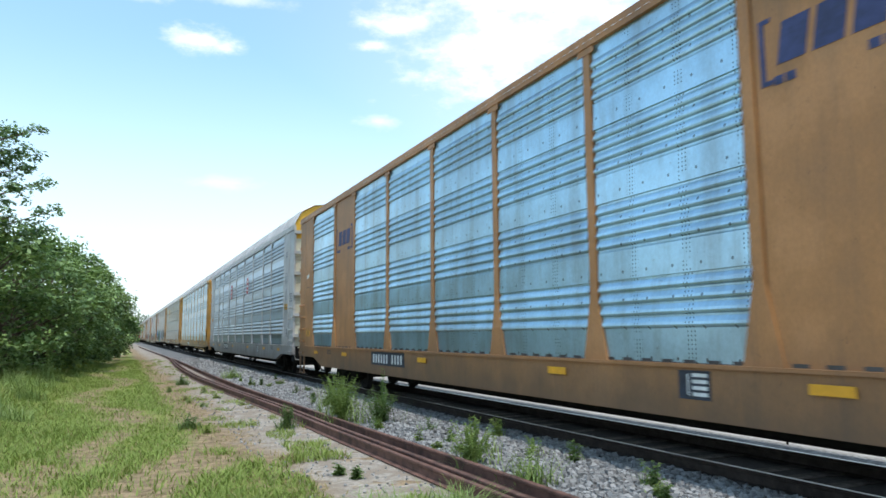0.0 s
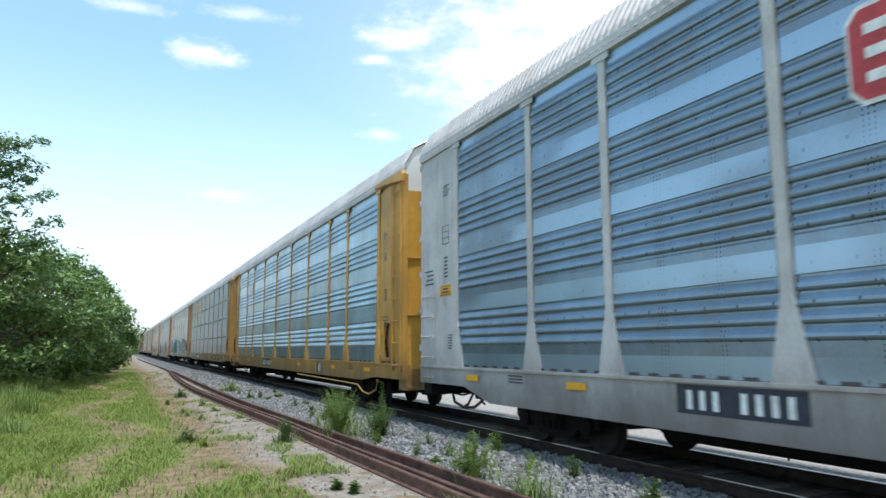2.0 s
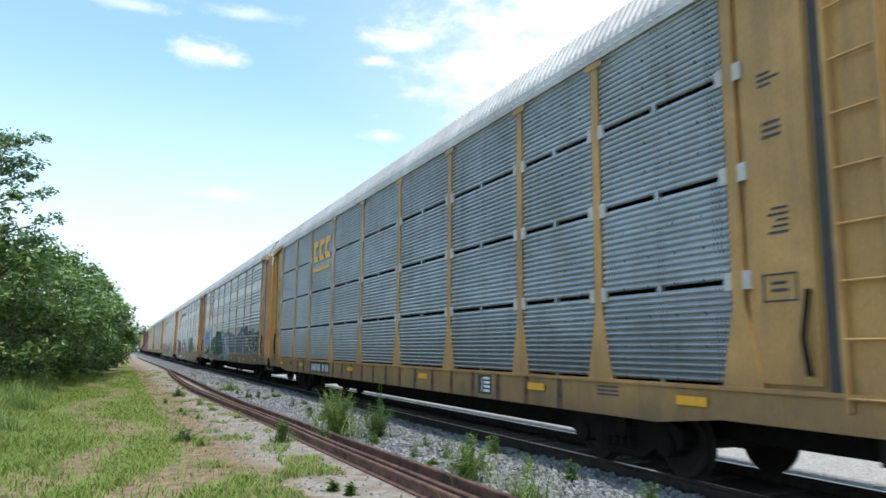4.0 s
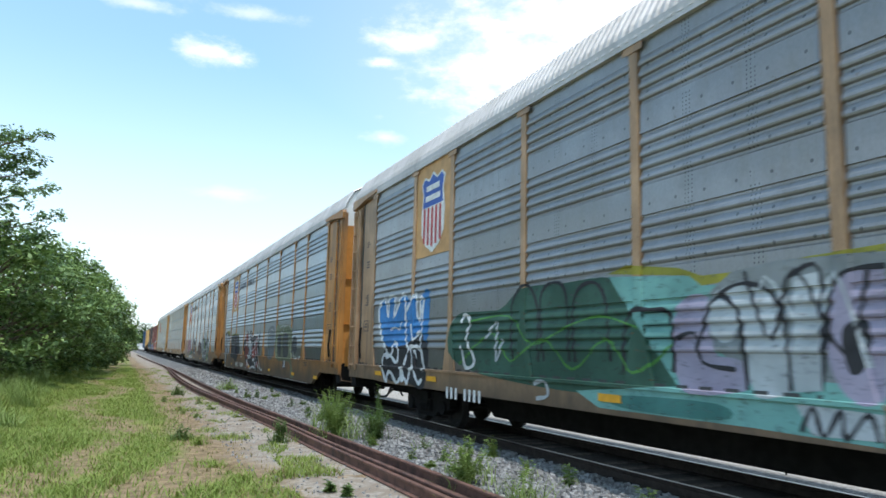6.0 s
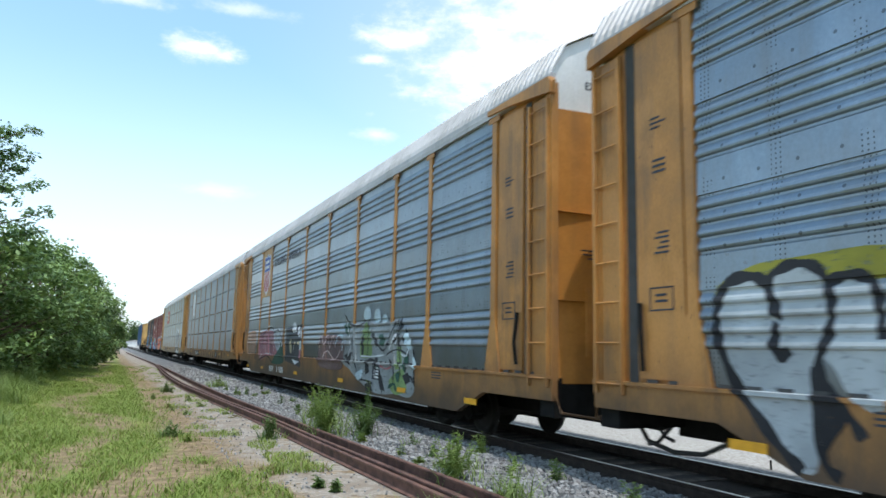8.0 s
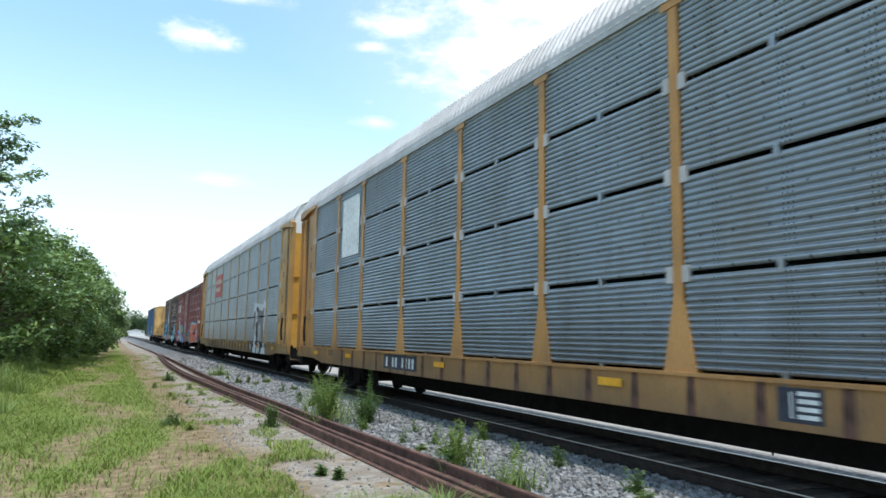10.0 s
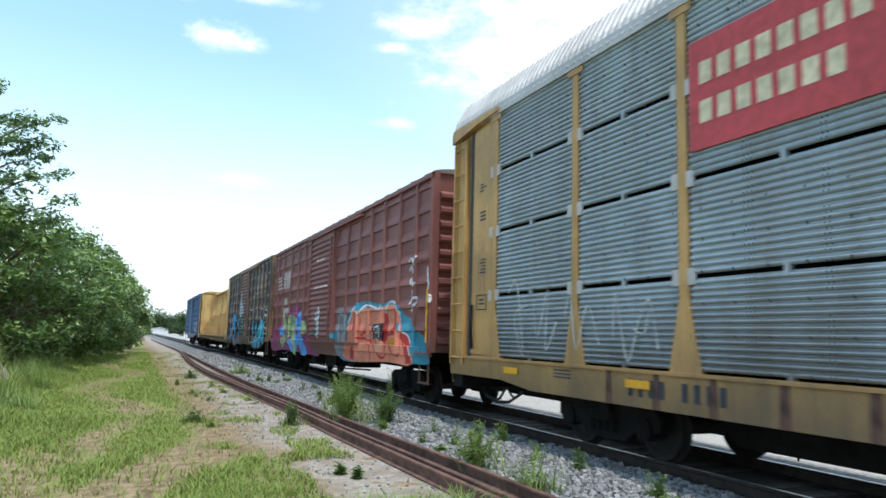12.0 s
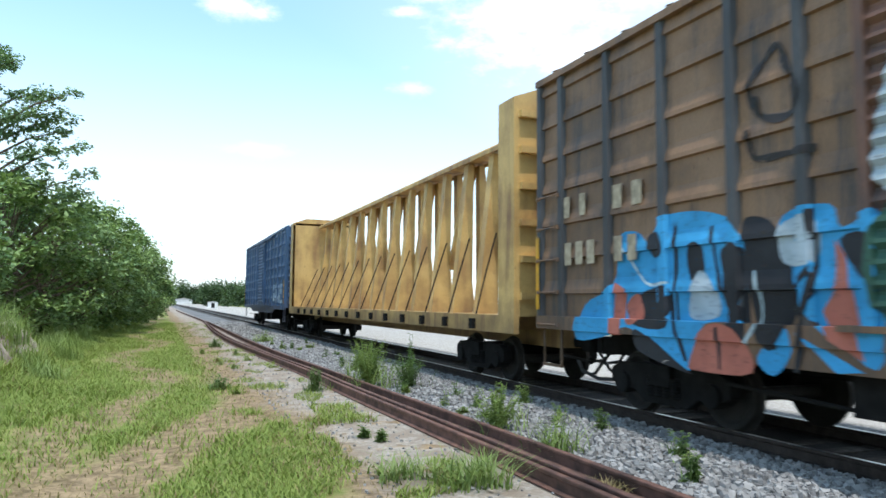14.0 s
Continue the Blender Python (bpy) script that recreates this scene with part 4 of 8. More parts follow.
for k in range(3):
    yy = (ya + yb) / 2 + 0.72 - k * 0.72
    flat_shape("emblem", [(yy + 0.28, 5.1), (yy - 0.28, 5.1), (yy - 0.28, 4.92), (yy + 0.08, 4.88), (yy + 0.08, 4.62), (yy - 0.28, 4.58), (yy - 0.28, 4.4), (yy + 0.28, 4.4)], SAFETY, c4, -SIDE + 0.001)
flat_shape("emblem", [((ya + yb) / 2 + 1.0, 4.2), ((ya + yb) / 2 - 1.0, 4.2), ((ya + yb) / 2 - 1.0, 4.08), ((ya + yb) / 2 + 1.0, 4.08)], SAFETY, c4, -SIDE + 0.001)
number_plate(c4, 5.2, 11)

UP_ORANGE = plain("crest_board", (0.5, 0.27, 0.1), 0.6, 0.0, 5.0, 0.2)
c5 = rack("faded tan autorack railcar covered in spray-paint murals", 122.28, (0.4, 0.24, 0.13), (0.235, 0.24, 0.25), "mixed", YELLOW_DOOR, metal=0.4, deep=0.82, seed=5.9, plates=((2, 3.56, UP_ORANGE),), grime=0.75)
shield(c5, 2)
number_plate(c5, 6.2, 8, False, z=0.7)
c6 = rack("orange autorack railcar with grey panels and red graffiti", 149.9, (0.47, 0.205, 0.045), (0.23, 0.29, 0.35), "mixed", ORANGE_DOOR, metal=0.6, deep=0.46, grime=0.72, seed=6.4, plates=((2, 3.56, UP_ORANGE),))
shield(c6, 2)
c7 = rack("orange autorack railcar with grey panels and pink graffiti", 177.39, (0.47, 0.205, 0.045), (0.21, 0.25, 0.29), "mixed", ORANGE_DOOR, metal=0.5, deep=0.46, grime=0.72, seed=7.7, plates=((2, 3.56, UP_ORANGE),))
shield(c7, 2)
for c in (c6, c7):
    for text, b, dy in (("BUILDING", 3, -0.15), ("AMERICA", 4, 0.25)):
        lettering("slogan", text, 0.44, INK, c, (BAYS[b][0] + BAYS[b][1]) / 2 + dy, 4.67, -SIDE - 0.004)
    number_plate(c, 4.4, 6, False, z=0.6)
    number_plate(c, 5.9, 4, False, z=0.6)
c8 = rack("yellow autorack railcar with dark slotted corrugated panels", 204.96, (0.45, 0.215, 0.055), (0.25, 0.29, 0.33), "slot", YELLOW_DOOR, metal=0.5, seed=8.2,
          zones=((-11.3, -9.4, 1.3, 2.4, (0.3, 0.32, 0.34), (0.2, 0.2, 0.22), GRY, (0.3, 0.33, 0.35), 1.4, 17.0),))
flat_shape("placard", [(BAYS[2][0] - 0.25, 3.7), (BAYS[2][1] + 0.25, 3.7), (BAYS[2][1] + 0.25, 5.3), (BAYS[2][0] - 0.25, 5.3)], CHALK, c8, -SIDE + 0.001)
number_plate(c8, 4.0, 9)
c9 = rack("yellow autorack railcar with grey slotted panels and a red placard", 232.95, (0.45, 0.255, 0.08), (0.3, 0.35, 0.38), "slot", YELLOW_DOOR, metal=0.5, seed=9.6,
          zones=((-9.1, -6.4, 0.8, 2.8, BLK, (0.03, 0.03, 0.035), (0.6, 0.62, 0.64), (0.62, 0.64, 0.66), 0.55, 18.5),))
ya, yb = SLOT_BAYS[3]
flat_shape("placard", [(ya - 0.15, 3.72), (yb + 0.12, 3.72), (yb + 0.12, 5.02), (ya - 0.15, 5.02)], RED, c9, -SIDE + 0.002, "red placard with two white bars of lettering", 0.02)
bars("placard_lettering", [(ya - 0.5 - 0.27 * k, ya - 0.32 - 0.27 * k, 4.48, 4.74) for k in range(8)] + [(ya - 0.5 - 0.27 * k, ya - 0.32 - 0.27 * k, 4.02, 4.28) for k in range(7)], CREAM, c9, -SIDE - 0.019)
number_plate(c9, 7.0, 9, False, INK)

# ---- boxcars ----
BS = 1.53


def box_profile(z0, z1):
    prof = [(0, z0)]
    count = 7
    for i in range(count):
        z = z0 + (z1 - z0) * (i + 0.72) / count
        prof += [(0, z - 0.05), (0.045, z - 0.035), (0.04, z + 0.02), (0.004, z + 0.17)]
    return prof + [(0, z1)]


def door_profile(z0, z1):
    prof = [(0.05, z0)]
    count = 19
    h = (z1 - z0 - 0.2) / count
    for i in range(count):
        z = z0 + 0.1 + h * (i + 0.5)
        prof += [(0.05, z - h * 0.42), (0.095, z - h * 0.1), (0.085, z + h * 0.12), (0.05, z + h * 0.42)]
    return prof + [(0.05, z1)]


def box_panel(y0, y1, z0, z1):
    """Side sheet between two posts, with pressed ribs."""
    return sheet(bmesh.new(), box_profile(z0, z1), y0, y1, -BS + 0.03)


def post_box(z0, z1):
    bm = bmesh.new()
    out = [(-BS + 0.04, -0.09), (-BS - 0.045, -0.055), (-BS - 0.045, 0.055), (-BS + 0.04, 0.09)]
    prism(bm, out, z0, z1, "z")
    return bm


def box_door(y0, y1, z0, z1):
    return sheet(bmesh.new(), door_profile(z0, z1), y0, y1, -BS)


def box_end(half, s, z0, z1):
    """End wall with deep horizontal corrugations."""
    bm = boxed((-BS, BS, min(s * half, s * (half - 0.12)), max(s * half, s * (half - 0.12)), z0, z1))
    return bm


def end_ribs(half, s, z0, z1, body, wall):
    count = 11
    h = (z1 - z0 - 0.5) / count
    out = [(s * half, -h * 0.36), (s * (half + 0.11), -h * 0.12), (s * (half + 0.11), h * 0.12), (s * half, h * 0.36)]
    for i in range(count):
        part("corrugation", shared(("corrugation", half, s, z0, z1), lambda: prism(bmesh.new(), out, -BS + 0.14, BS - 0.14, "x")), body, wall, at=(0, 0, z0 + 0.1 + (i + 0.5) * h))
    for x in (-BS, BS - 0.12):
        part("corner_post", boxed((x, x + 0.12, min(s * half, s * (half + 0.06)), max(s * half, s * (half + 0.06)), z0, z1)), body, wall)


def boxcar(label, near, far, body, door_mat, z0, z1, posts, door, trucks, roofc, post_mat=None):
    """posts and door as distances from the end that comes first."""
    y, half = (near + far) / 2, (far - near) / 2
    car = thing("boxcar", label, "railcar", "boxcars of the train", at=on_track(y))
    marks = [-half + 0.06] + [p - half for p in posts] + [half - 0.06]
    for a, b in zip(marks, marks[1:]):
        if not (a >= door[0] - half - 0.05 and b <= door[1] - half + 0.05):
            part("panel", box_panel(a, b, z0, z1 - 0.1), body, car)
    for a in marks:
        part("post", shared(("box_post", z0, z1), lambda: post_box(z0, z1 - 0.08)), post_mat or body, car, at=(0, a, 0))
    leaf = part("door", box_door(door[0] - half, door[1] - half, z0 + 0.02, z1 - 0.22), door_mat, car)
    for a in door:
        part("door_edge", boxed((-BS - 0.11, -BS + 0.03, a - half - 0.05, a - half + 0.05, z0 + 0.02, z1 - 0.22)), door_mat, leaf)
    part("door_bar", tube(bmesh.new(), [(-BS - 0.12, door[0] - half + 0.3, z0 + 0.1), (-BS - 0.12, door[0] - half + 0.3, z1 - 0.4)], 0.025, 6), door_mat, leaf)
    for z in (z0 - 0.04, z1 - 0.22):
        part("door_track", boxed((-BS - 0.14, -BS - 0.0, door[0] - half - 3.0, door[1] - half + 0.3, z, z + 0.06)), body, car)
    bm = boxed((-BS - 0.06, -BS + 0.06, -half, half, z0 - 0.2, z0))
    prism(bm, [(-half + 3.2, z0 - 0.2), (-half + 4.4, z0 - 0.42), (half - 4.4, z0 - 0.42), (half - 3.2, z0 - 0.2)], -BS - 0.02, -BS + 0.05, "x")
    part("side_sill", bm, body, car)
    part("top_chord", boxed((-BS - 0.07, -BS + 0.06, -half, half, z1 - 0.1, z1)), body, car)
    out = [(-BS - 0.07, z1), (-BS + 0.12, z1 + 0.08), (0, z1 + 0.24), (BS - 0.12, z1 + 0.08), (BS + 0.07, z1)]
    bm = prism(bmesh.new(), out, -half - 0.04, half + 0.04, "y")
    for k in range(int(half * 2 / 0.9)):
        yy = -half + 0.45 + k * 0.9
        prism(bm, [(x, z + 0.03) for x, z in out], yy - 0.04, yy + 0.04, "y")
    part("roof", bm, roofc, car)
    part("side_wall", boxed((BS - 0.06, BS, -half, half, z0 - 0.2, z1)), body, car)
    part("underframe", boxed((-BS + 0.1, BS - 0.1, -half + 0.1, half - 0.1, z0 - 0.12, z0 - 0.02), (-0.3, 0.3, -half + 0.2, half - 0.2, 0.7, z0 - 0.1), (-1.3, -0.5, -0.9, 0.4, 0.55, z0 - 0.1), (-1.35, -1.0, 1.6, 2.3, 0.5, z0 - 0.1), (-1.4, -0.6, -3.3, -2.6, 0.62, z0 - 0.1)), DARK, car)
    part("brake_rod", tube(bmesh.new(), [(-1.2, -4.2, 0.6), (-1.2, -1.0, 0.5), (-1.2, 1.6, 0.5), (-1.2, 4.0, 0.62)], 0.025, 6), DARK, car)
    for s in (-1, 1):
        e = s * half
        wall = part("end_wall", box_end(half, s, z0 - 0.1, z1 + 0.05), body, car)
        end_ribs(half, s, z0 - 0.1, z1 + 0.05, body, wall)
        ladder(car, -BS - 0.05, min(e - s * 0.08, e - s * 0.66), max(e - s * 0.08, e - s * 0.66), z0 - 0.25, z0 + 2.0, 5, body, stiles=False)
        rail = part("grab_iron", tube(bmesh.new(), [(-1.35, s * (half + 0.2), z0 + 0.4), (-0.75, s * (half + 0.2), z0 + 0.4)], 0.014, 6), body, car)
        for k in range(4):
            part("grab_iron", tube(bmesh.new(), [(-1.4, s * (half + 0.17), z0 + 0.1 + 0.45 * k), (-0.8, s * (half + 0.17), z0 + 0.1 + 0.45 * k)], 0.014, 6), body, car)
        part("step", boxed((-BS + 0.02, -BS + 0.05, min(e - s * 0.1, e - s * 0.12), max(e - s * 0.1, e - s * 0.14), z0 - 0.75, z0 - 0.2), (-BS + 0.02, -BS + 0.05, min(e - s * 0.6, e - s * 0.64), max(e - s * 0.6, e - s * 0.64), z0 - 0.75, z0 - 0.2),
                           (-BS + 0.0, -BS + 0.06, min(e - s * 0.1, e - s * 0.64), max(e - s * 0.1, e - s * 0.64), z0 - 0.78, z0 - 0.74)), body, car)
        flat_shape("reflector", [(e - s * 0.06 - 0.045, z0 + 0.1), (e - s * 0.06 + 0.045, z0 + 0.1), (e - s * 0.06 + 0.045, z0 + 1.25), (e - s * 0.06 - 0.045, z0 + 1.25)], SAFETY, car, -BS - 0.068)
        truck(car, s * (half - trucks))
    draft_gear(car, half)
    CARS.append((car, y))
    return car


B_SLOT = plain("box_slot", (0.2, 0.1, 0.1))
D_SLOT = plain("box_door_slot", (0.2, 0.1, 0.1))
BOX_ROOF = paint("box_roof", (0.16, 0.1, 0.08), (0.3, 0.26, 0.22), 0.5, 0.7)


def car_paint(car, base, zones, grime, amount, seed, door=None, post=None):
    for slot_mat, b in ((B_SLOT, base), (D_SLOT, door or base), (P_SLOT, post or base)):
        m, n = material("boxcar_paint")
        v = coords(n, car)
        col, fine = worn(n, v, b, grime, amount, seed)
        z = n.split(v)[2]
        low = n.math("MULTIPLY", n.math("SUBTRACT", 1.0, n.step(n.math("ADD", z, n.math("MULTIPLY", n.noise(v, 2.2, 5.0).outputs[0], 1.3)), 1.5, 2.4)), 0.6)
        col = n.mix(low, col, (0.09, 0.055, 0.035, 1))
        if zones:
            col = tag_layers(n, v, col, zones)
        finish(n, col, 0.6, 0.0, fine, 0.2, 0.004)
        for o in car.children_recursive:
            if o.material_slots and o.material_slots[0].material == slot_mat:
                o.material_slots[0].material = m


red = boxcar("red-brown boxcar with orange, blue and green graffiti", 247.35, 265.8, B_SLOT, D_SLOT, 1.32, 5.1,
             (0.95, 2.05, 3.2, 4.3, 5.4, 6.6, 8.0, 11.15, 12.4, 13.5, 14.9, 16.4, 17.6), (8.0, 11.15), 2.5, BOX_ROOF)
h = 9.225
car_paint(red, (0.2, 0.062, 0.05), (), (0.13, 0.045, 0.04), 0.55, 11.0)
# faded emblem and marks near the far end
FADED = plain("faded_white", (0.5, 0.44, 0.42), 0.7, 0.0, 9.0, 0.45)


def set_down(pts):
    """The emblem's own size and place on the far end of the side."""
    return [(8.35 - (8.125 - y) * 0.82, 3.39 + (z - 3.5) * 0.78) for y, z in pts]


for k in range(4):
    flat_shape("emblem", set_down([(h - 1.1, 3.5 + 0.2 * k), (h - 2.2 + 0.08 * k, 3.55 + 0.2 * k), (h - 2.2 + 0.08 * k, 3.66 + 0.2 * k), (h - 1.1, 3.6 + 0.2 * k)]), FADED, red, -BS - 0.018)
for k, top in ((0, 4.4), (1, 4.4)):
    a = h - 2.4 - 0.95 * k
    flat_shape("emblem", set_down([(a, 3.5), (a - 0.28, 3.5), (a - 0.34, top), (a - 0.06, top)]), FADED, red, -BS - 0.02, "faded white emblem")
    flat_shape("emblem", set_down([(a - 0.44, 3.5), (a - 0.74, 3.5), (a - 0.8, top), (a - 0.5, top)]), FADED, red, -BS - 0.02)
bars("mark", [(h - 2.5 - 0.22 * k, h - 2.35 - 0.22 * k, 2.72, 2.98) for k in range(3)] + [(h - 2.4 - 0.24 * k, h - 2.24 - 0.24 * k, 2.36, 2.6) for k in range(5)], FADED, red, -BS - 0.018)
bars("stencil", [(-0.1 + 0.2 * k, 0.05 + 0.2 * k, 4.02, 4.08) for k in range(6)] + [(-0.6 + 0.2 * k, -0.45 + 0.2 * k, 3.1, 3.15) for k in range(9)], CHALK, red, -BS - 0.09)

brown = boxcar("weathered brown boxcar with cyan and blue graffiti", 267.05, 282.45, B_SLOT, D_SLOT, 1.32, 5.15,
               (0.9, 1.97, 3.1, 4.2, 5.4, 6.5, 9.6, 10.3, 11.2, 12.35, 13.5, 14.7), (6.5, 9.6), 2.45, BOX_ROOF, P_SLOT)
h = 7.7
car_paint(brown, (0.21, 0.112, 0.056), (), (0.035, 0.035, 0.038), 1.0, 12.0, (0.17, 0.075, 0.045), (0.05, 0.05, 0.055))
DIM = plain("dim_cream", (0.33, 0.27, 0.19), 0.7, 0.0, 9.0, 0.5)
TAWNY = plain("tawny_lettering", (0.42, 0.25, 0.12), 0.7, 0.0, 9.0, 0.45)
for yy, mat in ((-6.37, TAWNY), (-5.23, TAWNY), (-4.1, DIM)):
    w = 0.27
    flat_shape("emblem", [(yy + w, 3.5), (yy - w, 3.5), (yy - w, 3.63), (yy + w, 3.63)], mat, brown, -BS - 0.02)
    flat_shape("emblem", [(yy + w, 3.72), (yy - w, 3.72), (yy - w * 0.9, 3.9), (yy + w * 0.2, 3.95), (yy + w * 0.2, 4.1), (yy - w * 0.9, 4.15), (yy - w, 4.32), (yy + w, 4.32)], mat, brown, -BS - 0.02)
bars("mark", [(h - 0.85 - k * 0.42 - 0.1, h - 0.85 - k * 0.42 + 0.05, 2.81, 3.13) for k in range(2)] + [(h - 2.1 - k * 0.42 - 0.14, h - 2.1 - k * 0.42 + 0.06, 2.81, 3.13) for k in range(2)]
     + [(h - 0.85 - k * 0.3 - 0.14, h - 0.85 - k * 0.3 + 0.04, 2.09, 2.43) for k in range(3)] + [(h - 2.1 - k * 0.3 - 0.14, h - 2.1 - k * 0.3 + 0.04, 2.09, 2.43) for k in range(2)], DIM, brown, -BS - 0.02)

blue_car = boxcar("dark blue boxcar with a white roof", 307.3, 324.0, B_SLOT, D_SLOT, 1.32, 5.2,
                  (1.2, 2.4, 3.6, 4.8, 6.0, 7.0, 9.7, 10.8, 12.0, 13.2, 14.4, 15.6), (7.0, 9.7), 2.45, WHITE)
car_paint(blue_car, (0.03, 0.085, 0.18), ((-7.4, -4.6, 1.4, 2.5, (0.2, 0.28, 0.36), (0.3, 0.38, 0.45), (0.03, 0.07, 0.14), (0.05, 0.1, 0.2), 1.2, 41.0),), (0.05, 0.07, 0.1), 0.5, 13.0)

# ---- centerbeam flatcar ----


def centerbeam(near, far):
    y, half = (near + far) / 2, (far - near) / 2
    car = thing("centerbeam_flatcar", "yellow centerbeam lumber flatcar, empty, with bulkheads at both ends", "railcar", at=on_track(y))
    deck, top = 1.28, 4.95
    bm = boxed((-1.5, 1.5, -half + 0.4, half - 0.4, deck - 0.06, deck), (-1.5, -1.42, -half, half, deck - 0.3, deck + 0.02), (1.42, 1.5, -half, half, deck - 0.3, deck + 0.02), (-0.35, 0.35, -half + 0.3, half - 0.3, 0.7, deck - 0.06))
    for i in range(-10, 11):
        box(bm, -1.46, 1.46, i * 1.05 - 0.05, i * 1.05 + 0.05, deck - 0.26, deck - 0.05)
    part("deck", bm, B_SLOT, car, "rusty yellow deck with stake pockets")
    part("top_chord", prism(bmesh.new(), [(-0.34, top), (-0.34, top + 0.1), (-0.2, top + 0.2), (0.2, top + 0.2), (0.34, top + 0.1), (0.34, top), (0.3, top), (0.3, top + 0.06), (-0.3, top + 0.06), (-0.3, top)], -half + 0.7, half - 0.7, "y"), B_SLOT, car)
    count = 15
    pitch = (half - 0.7) * 2 / count
    for i in range(1, count):
        yy = -half + 0.7 + i * pitch
        for s in (-1, 1):
            out = [(s * 0.22, top), (s * 0.62, deck), (s * 0.12, deck), (s * 0.08, top)]
            part("column", shared(("column", s), lambda: prism(bmesh.new(), out, -0.13, 0.13, "y")), B_SLOT, car, at=(0, yy, 0))
    for i in range(count):
        if i % 2:
            y0 = -half + 0.7 + i * pitch
            part("brace", prism(bmesh.new(), [(y0 + 0.1, top), (y0 + 0.3, top), (y0 + pitch - 0.1, deck + 1.4), (y0 + pitch - 0.1, deck + 1.1)], -0.12, 0.12, "x"), B_SLOT, car)
    for i in range(count - 1):
        y0 = -half + 0.7 + (i + 0.9) * pitch
        part("tie_down_strap", tube(bmesh.new(), [(-1.46, y0 - 0.3, deck), (-0.95, y0 + 0.3, deck + 0.9), (-0.5, y0 + 0.75, deck + 1.75)], 0.018, 5), DARK, car)
        part("winch", boxed((-1.58, -1.48, y0 - 0.38, y0 - 0.22, deck - 0.26, deck - 0.06)), DARK, car)
    for s in (-1, 1):
        e = s * half
        bm = boxed((-1.5, 1.5, min(e, e - s * 0.06), max(e, e - s * 0.06), deck, 5.2), (-1.5, -1.4, min(e, e - s * 0.62), max(e, e - s * 0.62), deck - 0.3, 5.2), (1.4, 1.5, min(e, e - s * 0.62), max(e, e - s * 0.62), deck - 0.3, 5.2), (-1.5, 1.5, min(e - s * 0.56, e - s * 0.62), max(e - s * 0.56, e - s * 0.62), deck, 5.1))
        prism(bm, [(-1.5, 5.2), (-0.9, 5.42), (0.9, 5.42), (1.5, 5.2)], min(e, e - s * 0.62), max(e, e - s * 0.62), "y")
        part("bulkhead", bm, B_SLOT, car)
        for k in range(6):
            part("rib", boxed((-1.4, 1.4, min(e, e + s * 0.1), max(e, e + s * 0.1), deck + 0.3 + 0.65 * k, deck + 0.42 + 0.65 * k)), B_SLOT, car)
        truck(car, s * (half - 2.4))
    draft_gear(car, half)
    CARS.append((car, y))
    return car


beam = centerbeam(283.4, 306.2)
car_paint(beam, (0.55, 0.35, 0.12), (), (0.22, 0.11, 0.05), 1.0, 14.0)

# ---- spray paint ----
PAINTS = {  # colour, cover
    "black": (0.018, 0.018, 0.022, 1.0), "white": (0.62, 0.63, 0.64, 0.95), "blue": (0.03, 0.17, 0.42, 0.97), "pine": (0.03, 0.085, 0.06, 0.9), "mint": (0.16, 0.36, 0.33, 0.85),
    "olive": (0.3, 0.28, 0.03, 0.75), "lilac": (0.3, 0.27, 0.36, 0.9), "pale": (0.38, 0.41, 0.43, 0.95), "leaf": (0.08, 0.25, 0.05, 0.8), "tealdim": (0.06, 0.2, 0.18, 0.7),
    "sky": (0.1, 0.26, 0.44, 0.85), "cream": (0.5, 0.43, 0.28, 0.9), "fadegreen": (0.17, 0.19, 0.12, 0.85), "dim": (0.06, 0.062, 0.068, 0.88), "fadeblue": (0.1, 0.15, 0.26, 0.7),
    "fade": (0.2, 0.22, 0.23, 0.82), "fadelilac": (0.2, 0.17, 0.24, 0.7), "fadewhite": (0.5, 0.51, 0.51, 0.85), "rose": (0.45, 0.16, 0.17, 0.85), "brick": (0.24, 0.055, 0.045, 0.95),
    "ink": (0.04, 0.043, 0.055, 0.85), "slate": (0.15, 0.16, 0.17, 0.8), "fadegrey": (0.28, 0.3, 0.3, 0.85), "sage": (0.2, 0.29, 0.11, 0.9), "ice": (0.45, 0.56, 0.6, 0.85),
    "fadebrown": (0.16, 0.105, 0.1, 0.7), "blush": (0.5, 0.38, 0.36, 0.8), "rosy": (0.36, 0.16, 0.18, 0.85), "peach": (0.46, 0.29, 0.2, 0.75), "teal": (0.045, 0.26, 0.36, 0.85),
    "orange": (0.66, 0.22, 0.13, 1.0), "scarlet": (0.46, 0.03, 0.025, 1.0), "peachy": (0.68, 0.3, 0.2, 0.9), "mustard": (0.5, 0.24, 0.02, 0.9), "brickline": (0.38, 0.07, 0.05, 0.9),
    "greyed": (0.24, 0.25, 0.26, 0.7), "magenta": (0.32, 0.075, 0.17, 0.75), "lime": (0.34, 0.45, 0.2, 0.95), "azure": (0.09, 0.28, 0.62, 0.95), "cyan": (0.07, 0.4, 0.54, 1.0),
    "frost": (0.4, 0.47, 0.52, 0.85), "cobalt": (0.035, 0.29, 0.56, 1.0), "coral": (0.42, 0.13, 0.09, 0.95), "charcoal": (0.03, 0.028, 0.03, 0.75)}
SPRAYS = {}


